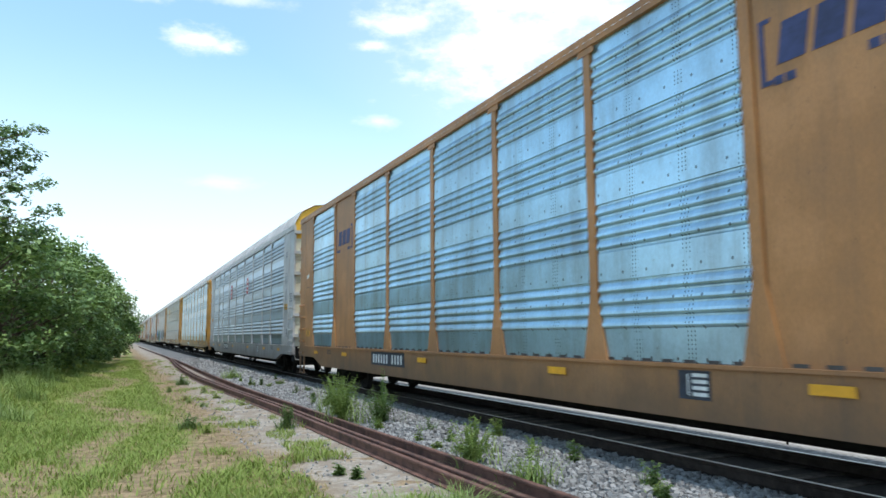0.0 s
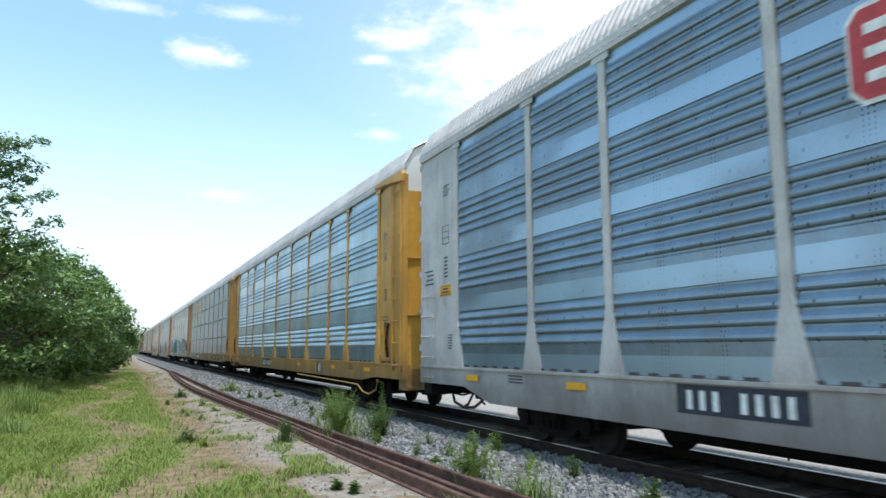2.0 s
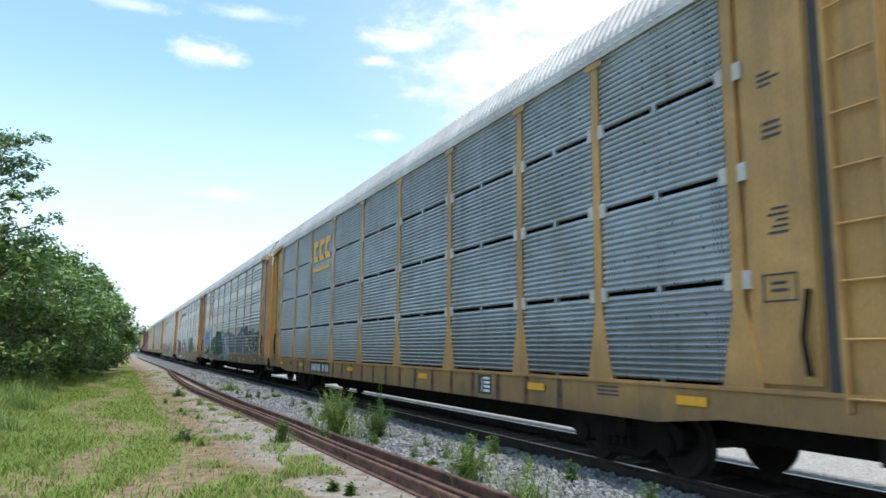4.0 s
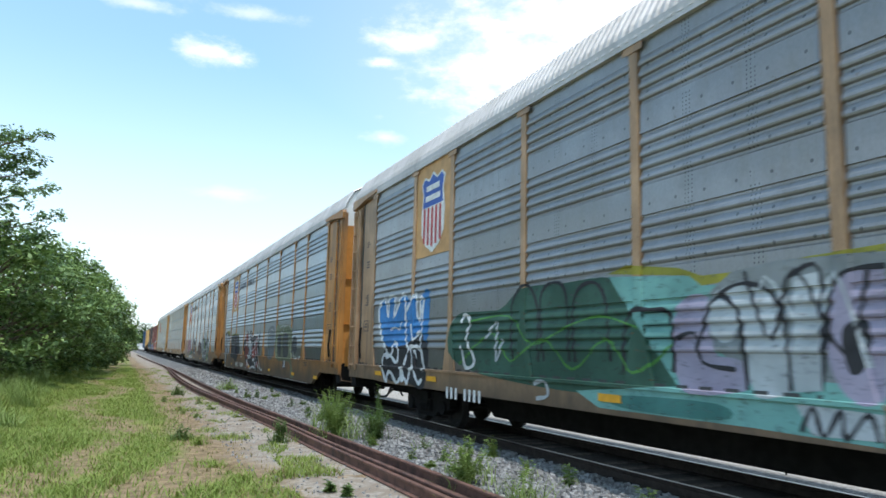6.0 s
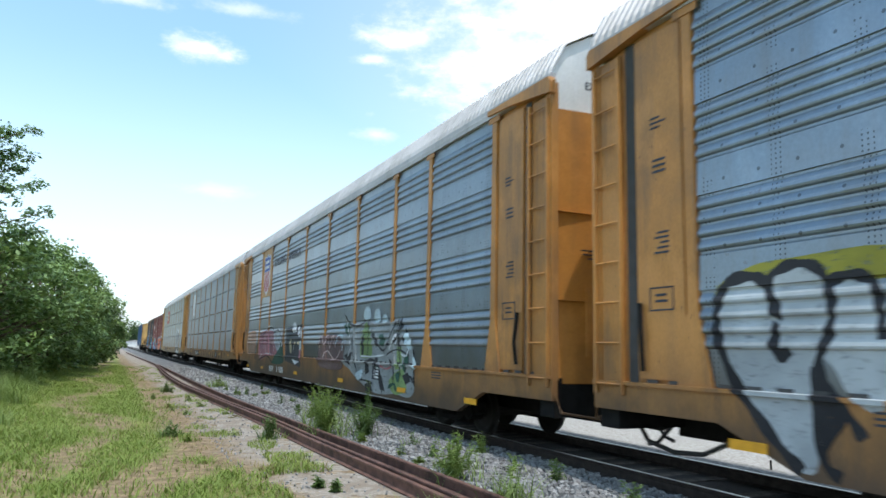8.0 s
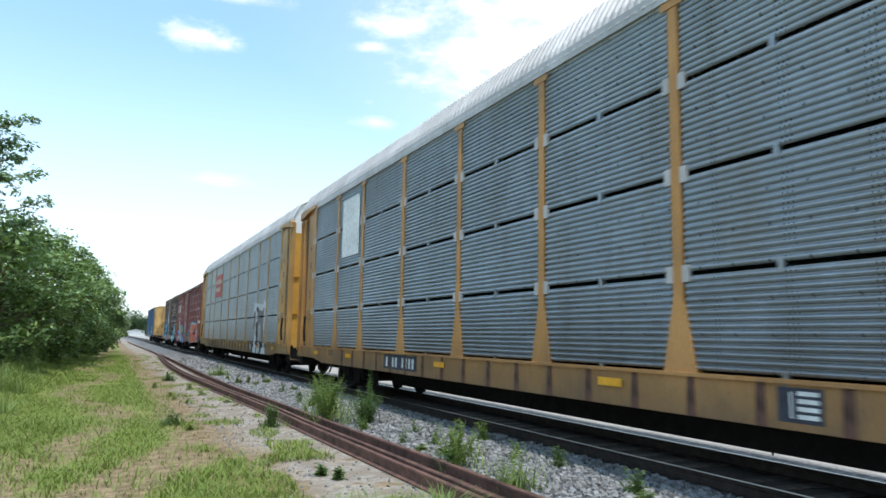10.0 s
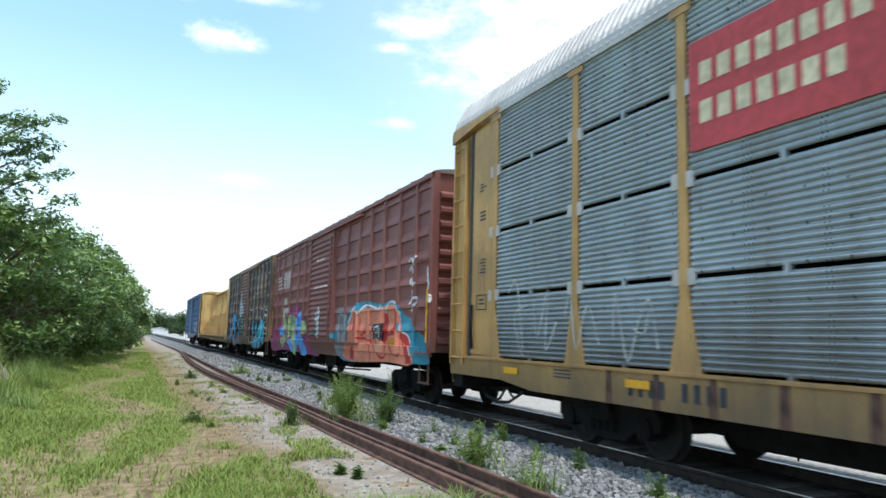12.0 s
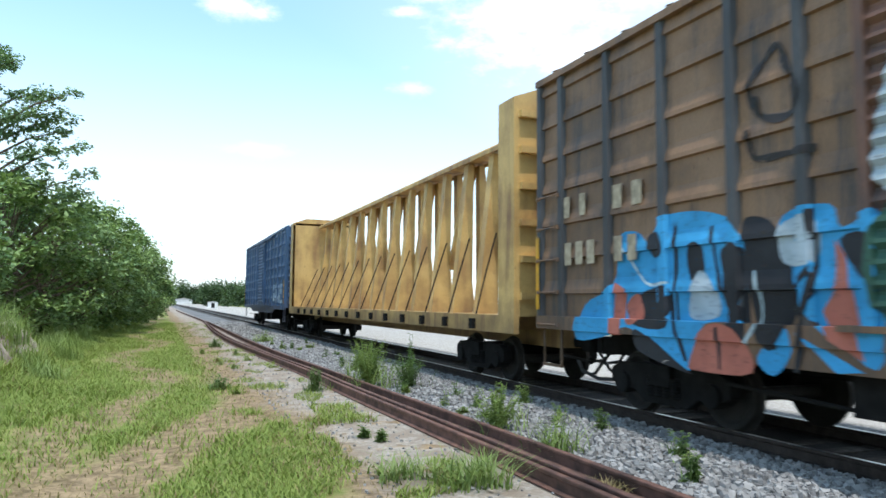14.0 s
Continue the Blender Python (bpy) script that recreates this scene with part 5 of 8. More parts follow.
def spray_paint(name):
    """A coat of can paint, thin in places, with the sheet showing through."""
    if name not in SPRAYS:
        *c, cover = PAINTS[name]
        m, n = material(name + "_spray_paint")
        v = coords(n)
        drift = n.noise(v, 1.1, 4.0, 0.6).outputs[0]
        wear = n.noise(n.vmath("MULTIPLY", v, (1.0, 1.0, 2.6)), 7.0, 5.0, 0.7).outputs[0]
        col = n.mix(n.step(drift, 0.35, 0.68), rgb([x * 0.82 for x in c]), rgb([min(1.0, x * 1.18 + 0.01) for x in c]))
        col = n.mix(n.math("MULTIPLY", n.step(wear, 0.5, 0.75), 0.3), col, (0.1, 0.1, 0.1, 1))
        alpha = n.math("SUBTRACT", min(1.0, cover + 0.06), n.math("MULTIPLY", n.step(wear, 0.54, 0.72), 1.1 - 0.75 * cover), clamp=True)
        b = finish(n, col, 0.6, 0.0, wear, 0.1, 0.003, 0.25)
        n.t.links.new(alpha, b.inputs["Alpha"])
        SPRAYS[name] = m
    return SPRAYS[name]


def rounded(pts, closed):
    """A smooth curve through the points, four steps to each span."""
    k = len(pts)
    out = []
    for i in range(k if closed else k - 1):
        p = [Vector(pts[(i + j) % k] if closed else pts[min(max(i + j, 0), k - 1)]) for j in (-1, 0, 1, 2)]
        for q in range(4):
            t = q / 4
            out.append((p[1] * 2 + (p[2] - p[0]) * t + (p[0] * 2 - p[1] * 5 + p[2] * 4 - p[3]) * t * t + (p[1] * 3 - p[0] - p[2] * 3 + p[3]) * t ** 3) / 2)
    return out if closed else out + [Vector(pts[-1])]


class RackSide:
    """Where the surface of an autorack's side stands, for paint that follows its ribs."""

    def __init__(self, slot):
        self.profile = [] if slot else mixed_profile()
        self.marks = [HALF - m for m in (SLOT_MARKS if slot else MARKS)[1:-1]]

    def cuts(self):
        rows = [(SILL1 + d, (0, 0, 1)) for d in (-0.034, -0.03, 0.012, 0.016)] + [(z, (0, 0, 1)) for d, z in self.profile]
        planes = [((0, 0, z), nrm) for z, nrm in rows]
        for p in self.marks:
            for s in (-1, 1):
                for e in (0, 0.012):
                    planes.append(((0, p + s * (0.075 + e), 0), (0, 1, 0)))
                    planes.append(((0, p + s * (0.26 + e), SILL1 - 0.02), (0, s * 0.87, 0.185)))
        return planes

    def at(self, y, z):
        if z < SILL1 - 0.032:
            return -SIDE
        if z < SILL1 + 0.014:
            return -SIDE - 0.035
        for p in self.marks:
            if abs(y - p) < 0.081 + max(0.0, (2.05 - z) / 0.87) * 0.185:
                return -SIDE - 0.004
        if abs(y) > 11.5:
            return -SIDE + 0.01
        for (d0, z0), (d1, z1) in zip(self.profile, self.profile[1:]):
            if z0 <= z <= z1:
                return -SIDE + SKIN - (d0 + (d1 - d0) * (z - z0) / max(z1 - z0, 1e-6))
        return -SIDE + 0.001


class BoxSide:
    """The same for a boxcar's side."""

    def __init__(self, half, z0, z1, posts, door):
        self.half, self.z0, self.z1 = half, z0, z1
        self.posts = [-half + 0.06] + [p - half for p in posts] + [half - 0.06]
        self.door = [d - half for d in door]
        self.wall, self.leaf = box_profile(z0, z1 - 0.1), door_profile(z0 + 0.02, z1 - 0.22)

    def cuts(self):
        rows = [self.z0 + d for d in (-0.206, -0.2, 0.0, 0.006)] + [z for d, z in self.wall] + [z for d, z in self.leaf]
        planes = [((0, 0, z), (0, 0, 1)) for z in rows]
        for p in self.posts:
            planes += [((0, p + e, 0), (0, 1, 0)) for e in (-0.09, -0.058, 0.058, 0.09)]
        for d in self.door:
            planes += [((0, d + e, 0), (0, 1, 0)) for e in (-0.06, -0.052, 0.052, 0.06)]
        return planes

    def at(self, y, z):
        if z < self.z0 - 0.203:
            return -BS - 0.022
        if z < self.z0 + 0.003:
            return -BS - 0.06
        if min(abs(y - d) for d in self.door) < 0.056:
            return -BS - 0.11
        near = min(abs(y - p) for p in self.posts)
        inside = self.door[0] < y < self.door[1]
        if near < 0.075 and not inside:
            return -BS - 0.045
        prof, x = (self.leaf, -BS) if inside else (self.wall, -BS + 0.03)
        for (d0, za), (d1, zb) in zip(prof, prof[1:]):
            if za <= z <= zb:
                return x - (d0 + (d1 - d0) * (z - za) / max(zb - za, 1e-6))
        return x


class Mural:
    """Spray paint on one stretch of a car's side; outlines in (along, up) metres of the car."""

    def __init__(self, car, side):
        self.car, self.side, self.first, self.coats = car, side, None, 0

    def put(self, name, colour, bm):
        ys, zs = [v.co.y for v in bm.verts], [v.co.z for v in bm.verts]
        for co, nrm in self.side.cuts():
            if nrm[1] == 0 and not min(zs) < co[2] < max(zs):
                continue
            if nrm[1] != 0 and not min(ys) - 0.2 < co[1] < max(ys) + 0.2:
                continue
            bmesh.ops.bisect_plane(bm, geom=bm.verts[:] + bm.edges[:] + bm.faces[:], dist=1e-5, plane_co=co, plane_no=nrm)
        bmesh.ops.triangulate(bm, faces=bm.faces[:])
        lift = 0.003 + 0.0005 * self.coats
        for v in bm.verts:
            v.co.x = self.side.at(v.co.y, v.co.z) - lift
        self.coats += 1
        ob = part(name if self.first else "graffiti", bm, spray_paint(colour), self.first or self.car)
        if not self.first:
            self.first = ob
            ob["label"] = "spray-painted graffiti lettering"

    def patch(self, colour, pts):
        bm = bmesh.new()
        f = bm.faces.new([bm.verts.new((0, y, z)) for y, z in pts])
        bmesh.ops.triangulate(bm, faces=[f])
        self.put("painted_shape", colour, bm)

    def fill(self, colour, pts):
        self.patch(colour, [tuple(p) for p in rounded(pts, True)])

    def line(self, colour, width, pts):
        run = rounded(pts, False)
        bm = bmesh.new()
        pairs = []
        for i, p in enumerate(run):
            t = (run[min(i + 1, len(run) - 1)] - run[max(i - 1, 0)]).normalized()
            w = width * 0.5 * (0.9 + 0.25 * math.sin(i * 1.3))
            pairs.append([bm.verts.new((0, p.x - t.y * w * s, p.y + t.x * w * s)) for s in (-1, 1)])
        for a, b in zip(pairs, pairs[1:]):
            bm.faces.new((a[0], a[1], b[1], b[0]))
        self.put("painted_line", colour, bm)


RACK_SIDE, SLOT_SIDE = RackSide(False), RackSide(True)
RED_SIDE = BoxSide(9.225, 1.32, 5.1, (0.95, 2.05, 3.2, 4.3, 5.4, 6.6, 8.0, 11.15, 12.4, 13.5, 14.9, 16.4, 17.6), (8.0, 11.15))
BROWN_SIDE = BoxSide(7.7, 1.32, 5.15, (0.9, 1.97, 3.1, 4.2, 5.4, 6.5, 9.6, 10.3, 11.2, 12.35, 13.5, 14.7), (6.5, 9.6))
art = Mural(c5, RACK_SIDE)
art.fill("black", [(10.34, 1.67), (9.53, 1.73), (8.27, 1.93), (7.93, 1.91), (8, 0.86), (8.72, 0.87), (9.28, 0.92), (10.03, 0.88), (10.49, 1.1), (10.67, 1.38)])
art.fill("blue", [(11, 2.64), (10.64, 2.83), (10.5, 2.69), (10.32, 2.38), (10.29, 2.84), (9.86, 2.81), (9.91, 2.47), (9.49, 2.82), (9.29, 2.82), (9.19, 2.35), (8.8, 2.76), (8.56, 2.77), (8.57, 2.45), (8.41, 2.23), (8.3, 2.32), (8.35, 2.71), (7.88, 2.81), (7.94, 1.78), (8.32, 1.98), (8.67, 1.83), (9.32, 1.69), (10.43, 1.7), (10.8, 2.14)])
art.line("white", 0.10, [(11, 2.62), (10.64, 2.81), (10.5, 2.69), (10.31, 2.37), (10.28, 2.8), (9.88, 2.78), (9.95, 2.35), (9.49, 2.79), (9.29, 2.81), (9.23, 2.52), (9.19, 2.29), (9.1, 1.73)])
art.line("white", 0.11, [(11.02, 2.6), (10.9, 2.15), (10.66, 1.8), (10.43, 1.6), (10.35, 1.47)])
art.line("white", 0.10, [(9.18, 2.46), (8.81, 2.72), (8.57, 2.77), (8.57, 2.56), (8.5, 2.34), (8.39, 2.23), (8.31, 2.37), (8.37, 2.64), (8.23, 2.72)])
art.line("white", 0.10, [(10.44, 1.42), (10.09, 1.49), (9.92, 1.7), (9.76, 1.75), (9.65, 1.65), (9.66, 1.39), (9.81, 1.32), (10.17, 1.46), (10.58, 1.46), (10.68, 1.28), (10.45, 0.98), (10.28, 0.87), (10.23, 1.02), (10.02, 1.08), (9.64, 0.87), (9.42, 0.95), (9.31, 1.12), (9.25, 1.29), (8.92, 1.61), (8.62, 1.67), (8.35, 1.62), (8.2, 1.4), (8.07, 1.17)])
art.line("white", 0.08, [(9.19, 2.29), (9.14, 1.95), (9.1, 1.73), (8.92, 1.63)])
art.line("white", 0.08, [(8.83, 2.16), (8.73, 1.89), (8.66, 1.82), (8.32, 2)])
art.line("white", 0.05, [(8.8, 1.6), (8.72, 1.47), (8.71, 1.27)])
art.line("white", 0.05, [(8.62, 1.6), (8.51, 1.41)])
art.line("white", 0.10, [(9.31, 0.99), (9.08, 0.96), (8.95, 0.88), (8.82, 1.16), (8.67, 1.22), (8.54, 1.08), (8.33, 0.91), (8.13, 1)])
art.line("white", 0.09, [(8.17, 2.71), (8.24, 2.02), (8.29, 1.73), (8.2, 1.44)])
art.line("white", 0.05, [(10.16, 2.05), (9.82, 2.1), (9.52, 2.05), (9.44, 2.22)])
art.fill("white", [(9.41, 1.23), (9.24, 1.18), (9.13, 0.95), (9.35, 0.9)])
art = Mural(c5, RACK_SIDE)
art.fill("pine", [(6.6, 2.24), (4.93, 2.28), (4.19, 2.59), (2.92, 2.59), (1.89, 2.57), (1.56, 2.2), (0.71, 2.12), (0.74, 1.24), (2.93, 1.06), (6.56, 1.37)])
art.patch("mint", [(1.95, 2.59), (0.43, 2.47), (0.31, 2.35), (-0.66, 2.32), (-0.73, 2.4), (-1.78, 2.42), (-1.67, 0.86), (-0.31, 0.89), (2.15, 0.89), (2.66, 1.08), (0.74, 1.24), (0.66, 2.12), (1.56, 2.2)])
art.patch("olive", [(2.01, 2.63), (1.54, 2.7), (0.65, 2.58), (0.3, 2.46), (-0.6, 2.46), (-0.98, 2.52), (-1.79, 2.55), (-1.78, 2.42), (-0.73, 2.4), (0.31, 2.35), (0.43, 2.47)])
art.fill("lilac", [(0.71, 2.12), (0.23, 2.22), (0.29, 1.65), (-0.2, 1.54), (-0.22, 1.24), (0.69, 1.24)])
art.fill("pale", [(0.23, 1.94), (0.11, 2.25), (-0.24, 2.34), (-0.58, 2.24), (-0.77, 1.87), (-0.78, 1.28), (-0.33, 1.25), (-0.24, 1.96), (-0.1, 1.76), (0.09, 1.74)])
art.patch("pale", [(-0.86, 2.34), (-1.15, 2.37), (-1.1, 1.29), (-0.8, 1.26)])
art.fill("lilac", [(-1.25, 2.16), (-1.43, 2.36), (-1.69, 2.37), (-1.76, 2.22), (-1.7, 1.28), (-1.36, 1.26), (-1.19, 1.66)])
art.fill("black", [(-1.34, 1.8), (-1.48, 1.92), (-1.6, 1.85), (-1.55, 1.52), (-1.4, 1.46)])
art.line("black", 0.05, [(0.33, 1.77), (0.19, 2.13), (-0.16, 2.32), (-0.52, 2.26), (-0.73, 1.97), (-0.77, 1.27)])
art.line("black", 0.06, [(0.07, 2.24), (-0.19, 2.02), (-0.26, 1.25)])
art.line("black", 0.05, [(-0.82, 2.35), (-1.15, 2.38), (-1.11, 1.29)])
art.line("black", 0.05, [(-1.17, 1.66), (-1.25, 2.16), (-1.43, 2.35), (-1.77, 2.36)])
art.line("black", 0.06, [(4.44, 1.44), (4.46, 2.35), (4.02, 2.64), (3.68, 2.27), (3.68, 1.45)])
art.line("black", 0.06, [(3.52, 1.46), (3.6, 2.39), (3.29, 2.62), (2.92, 2.43), (2.86, 1.47)])
art.line("black", 0.06, [(2.72, 1.47), (2.72, 2.34), (2.32, 2.55), (2.01, 2.3), (1.93, 1.49)])
art.line("black", 0.06, [(1.68, 1.36), (1.56, 2.06), (1.14, 2.12), (0.8, 2.03), (0.78, 1.39)])
art.line("leaf", 0.04, [(6.43, 1.35), (5.12, 1.9), (4.53, 1.44), (3.52, 1.79), (2.79, 1.36), (2.02, 1.78), (1.47, 1.36), (0.77, 1.71)])
art.line("leaf", 0.03, [(6, 2.12), (4.55, 2.17), (3.84, 1.71), (2.93, 1.95), (2.14, 2.08), (1.35, 1.91)])
art.line("black", 0.05, [(0.72, 1.77), (0.41, 1.83), (0.34, 1.52), (-0.12, 1.45)])
art.patch("pale", [(-0.84, 1.16), (-1.69, 1.13), (-1.67, 0.91), (-1.01, 0.89)])
art.line("black", 0.05, [(-0.89, 0.91), (-1.02, 1.14), (-1.12, 0.89), (-1.3, 1.13), (-1.33, 0.89), (-1.55, 1.12), (-1.63, 0.9)])
art.fill("tealdim", [(1.8, 1.07), (0.12, 1.09), (0.09, 0.92), (1.69, 0.93)])
art.line("white", 0.08, [(6.3, 2.11), (6.19, 2.26), (5.95, 2.12), (6.1, 1.81), (5.79, 1.41), (6.15, 1.3), (6.33, 1.69)])
art.line("pale", 0.06, [(5.33, 1.81), (4.93, 2.09), (5.01, 1.43), (4.73, 1.8)])
art.line("pale", 0.06, [(3.75, 1.12), (3.44, 1.17), (3.36, 0.97), (3.67, 0.91)])
art = Mural(c5, RACK_SIDE)
art.fill("fadegreen", [(-8.08, 2.37), (-9.14, 2.43), (-9.4, 2.53), (-9.96, 2.49), (-10.16, 2.28), (-10.36, 1.94), (-10.26, 1.49), (-8.64, 1.31), (-8.01, 1.36), (-8.04, 2.01)])
art.fill("dim", [(-10.16, 2.27), (-10.63, 2.29), (-11.54, 2.31), (-11.47, 1.23), (-11.14, 1.27), (-10.58, 1.43), (-10.12, 1.41), (-9.92, 1.72)])
art.fill("fadeblue", [(-5.89, 2.5), (-6.14, 2.63), (-6.89, 2.51), (-7.43, 2.66), (-8.03, 2.66), (-8.24, 2.11), (-7.42, 2.18), (-5.98, 2.08)])
art.fill("fade", [(-0.11, 2.46), (-3.13, 2.38), (-4.51, 2.12), (-5.28, 2.38), (-7.03, 2.4), (-7.96, 1.87), (-7.95, 1.3), (-4.73, 1.34), (-0.2, 1.47)])
art.line("black", 0.09, [(-8.65, 1.92), (-8.61, 2.2), (-8.95, 2.36), (-9.39, 2.31), (-9.62, 2.14), (-9.3, 1.97), (-8.96, 1.98), (-9.09, 1.38)])
art.line("pale", 0.045, [(-8.73, 1.87), (-8.87, 2.06), (-9.23, 2.09), (-9.47, 2.06)])
art.line("pale", 0.065, [(-8.84, 1.92), (-9.02, 1.47), (-9.17, 1.33)])
art.line("black", 0.09, [(-9.69, 1.9), (-9.83, 2.16), (-10.16, 2.22), (-10.37, 2.05), (-10.27, 1.72), (-9.92, 1.59), (-9.7, 1.71)])
art.line("pale", 0.039, [(-9.72, 2.05), (-9.87, 2.16), (-10.16, 2.17), (-10.25, 2.02)])
art.line("pale", 0.065, [(-8.74, 1.46), (-8.79, 1.63), (-9.02, 1.66)])
art.line("pale", 0.065, [(-9.21, 1.47), (-9.44, 1.42), (-9.73, 1.51)])
art.line("pale", 0.071, [(-9.81, 1.67), (-10.13, 1.5), (-10.4, 1.6), (-10.49, 1.88), (-10.44, 2.1), (-10.62, 2.18), (-10.89, 2.14)])
art.line("black", 0.06, [(-10.43, 2.21), (-10.69, 2.25), (-10.98, 2.22), (-11.19, 2.13)])
art.line("pale", 0.039, [(-10.89, 2.14), (-11.19, 2.08), (-11.32, 2.15)])
art.line("black", 0.06, [(-10.54, 1.93), (-10.79, 2), (-10.85, 1.92), (-10.6, 1.85)])
art.line("pale", 0.045, [(-10.52, 1.55), (-10.74, 1.55), (-10.93, 1.41), (-11.09, 1.3), (-11.29, 1.33), (-11.39, 1.48)])
art.line("pale", 0.039, [(-10.56, 1.71), (-10.78, 1.81), (-11.01, 1.77), (-11.22, 1.6)])
art.line("pale", 0.045, [(-11.15, 1.89), (-11.28, 1.93), (-11.34, 2.1), (-11.53, 2.16)])
art.line("black", 0.05, [(-7.16, 2.59), (-7.55, 2.48), (-7.97, 2.67), (-8.24, 2.11), (-7.42, 2.34)])
art.line("black", 0.04, [(-5.9, 2.08), (-6.14, 2.59), (-6.89, 2.49), (-7.09, 2.04), (-7.67, 2.02), (-7.9, 1.87)])
art.line("pale", 0.058, [(-6.45, 2.31), (-6.75, 2.38), (-7.09, 2.04), (-7.29, 1.5)])
art.line("black", 0.05, [(-7.23, 2.19), (-7.48, 1.73), (-7.29, 1.42), (-7.72, 1.4), (-7.67, 1.87)])
art.line("pale", 0.039, [(-0.37, 1.5), (-0.54, 2.38), (-1.03, 1.75), (-1.3, 2.35), (-1.58, 1.51)])
art.line("pale", 0.039, [(-2.24, 1.74), (-2.48, 2.24), (-2.79, 1.63), (-3.09, 2.28), (-2.97, 1.53)])
art.line("pale", 0.052, [(-4.51, 2.12), (-4.81, 2.31), (-5.1, 2.25), (-4.52, 1.83), (-5.11, 1.55)])
art.line("pale", 0.039, [(-5.39, 1.55), (-5.38, 2.19), (-5.73, 2.09), (-5.82, 1.65)])
art.line("pale", 0.039, [(-5.81, 2.08), (-6.22, 2.24), (-6.38, 1.81), (-6.07, 1.56)])
art.line("black", 0.04, [(-4.5, 2.27), (-4.91, 1.97), (-5.37, 2.23), (-5.98, 1.65), (-6.38, 2.06)])
art.line("black", 0.04, [(-0.29, 2.45), (-0.59, 1.75), (-0.88, 2.43), (-1.36, 1.63), (-1.61, 2.34)])
art.line("black", 0.04, [(-2.06, 2.38), (-2.38, 1.74), (-2.75, 2.35), (-3.17, 1.58)])
art.line("black", 0.04, [(-4.92, 1.55), (-5.1, 2.11), (-5.64, 2.27), (-5.56, 1.65)])
art.line("black", 0.04, [(-5.82, 1.52), (-5.98, 1.9), (-6.45, 1.98), (-6.53, 1.4)])
art.line("black", 0.05, [(-8.94, 2.08), (-9.26, 2.17), (-9.43, 2.06)])
art.line("black", 0.05, [(-9.93, 1.84), (-10.14, 1.72), (-10.29, 1.83)])
art.line("fadewhite", 0.03, [(-8.13, 2.01), (-8.55, 2.03), (-8.13, 1.73), (-8.55, 1.72)])
art.line("black", 0.04, [(-8.12, 1.52), (-8.74, 1.46), (-9.52, 1.36)])
art.patch("fadelilac", [(-7.41, 1.22), (-8.12, 1.22), (-8.16, 0.89), (-7.41, 0.89)])
art = Mural(c6, RACK_SIDE)
art.fill("fade", [(-2.28, 2.12), (-2.71, 2.44), (-3.52, 2.46), (-3.85, 2.08), (-3.78, 1.25), (-2.6, 1.16)])
art.fill("fadegreen", [(-4.16, 2.43), (-4.73, 2.48), (-5.61, 2.5), (-6.81, 2.41), (-7.03, 1.99), (-7.15, 1.12), (-7.6, 0.59), (-7.09, 0.58), (-6.77, 1.08), (-4.27, 1.18)])
art.fill("dim", [(-7.16, 1.92), (-7.59, 2.02), (-7.85, 1.84), (-7.8, 1.53), (-7.39, 1.33), (-7.05, 1.45)])
art.fill("dim", [(-4.5, 2.06), (-5.04, 2.04), (-5.05, 1.31), (-4.51, 1.37)])
art.fill("dim", [(-5.47, 2.03), (-6.24, 2.12), (-6.41, 1.43), (-6.12, 1.24), (-5.48, 1.32)])
art.line("fadewhite", 0.05, [(-4.81, 2.37), (-5.47, 2.47), (-5.4, 2.19), (-4.85, 2.22)])
art.line("fadewhite", 0.05, [(-5.47, 2.41), (-6.36, 2.45), (-6.81, 2.27)])
art.line("fadewhite", 0.06, [(-7.2, 1.45), (-7.44, 1.28), (-7.91, 1.23), (-8.4, 1.29), (-8.39, 1.17)])
art.line("fadewhite", 0.05, [(-2.55, 1.32), (-2.41, 1.92), (-2.93, 2.35), (-3.53, 2.27)])
art.line("white", 0.05, [(3.73, 2.37), (2.96, 1.58), (2.23, 2.32), (2.29, 1.18), (2.83, 0.6)])
art.line("white", 0.05, [(1.45, 2.1), (1.18, 1.21), (0.73, 1.84), (0.34, 1.12), (-0.6, 0.68)])
art.line("white", 0.05, [(0.72, 1.71), (-0.18, 2.3), (0.23, 1.71), (-0.88, 0.7), (-1.54, 0.64)])
art.line("white", 0.04, [(3.85, 1.57), (3, 1.85), (1.74, 1.39), (0.71, 1.59)])
art.line("rose", 0.05, [(1.1, 2.15), (0.87, 1.59), (0.11, 2.07)])
art = Mural(c6, RACK_SIDE)
art.fill("black", [(4.01, 1.83), (3.51, 2.12), (3.15, 2.4), (2.62, 2.28), (2.47, 2.35), (1.96, 2.38), (1.24, 2.14), (0.69, 2.23), (0.57, 2.01), (0.26, 2.26), (0.05, 2.19), (-0.04, 1.89), (-0.21, 2.17), (-0.4, 2.3), (-0.29, 0.62), (0.14, 0.59), (0.9, 0.56), (1.84, 0.59), (2.46, 0.65), (3.06, 0.85), (3.39, 1.11), (3.88, 1.38)])
art.fill("brick", [(3.41, 2.23), (3.04, 2.32), (2.78, 2.09), (2.89, 1.82), (2.79, 1.55), (2.52, 1.42), (2.64, 1.02), (3.39, 1.18), (3.63, 1.53), (3.39, 1.75)])
art.fill("brick", [(1.3, 1.57), (0.98, 1.63), (0.9, 1.86), (0.68, 1.8), (0.53, 1.59), (0.56, 1.18), (1.08, 1.02), (1.28, 1.23)])
art.fill("brick", [(0.51, 2.01), (0.35, 2.18), (0.19, 2.09), (0.18, 1.69), (0.3, 1.59), (0.09, 1.4), (0.15, 1.24), (0.38, 1.18), (0.48, 1.49)])
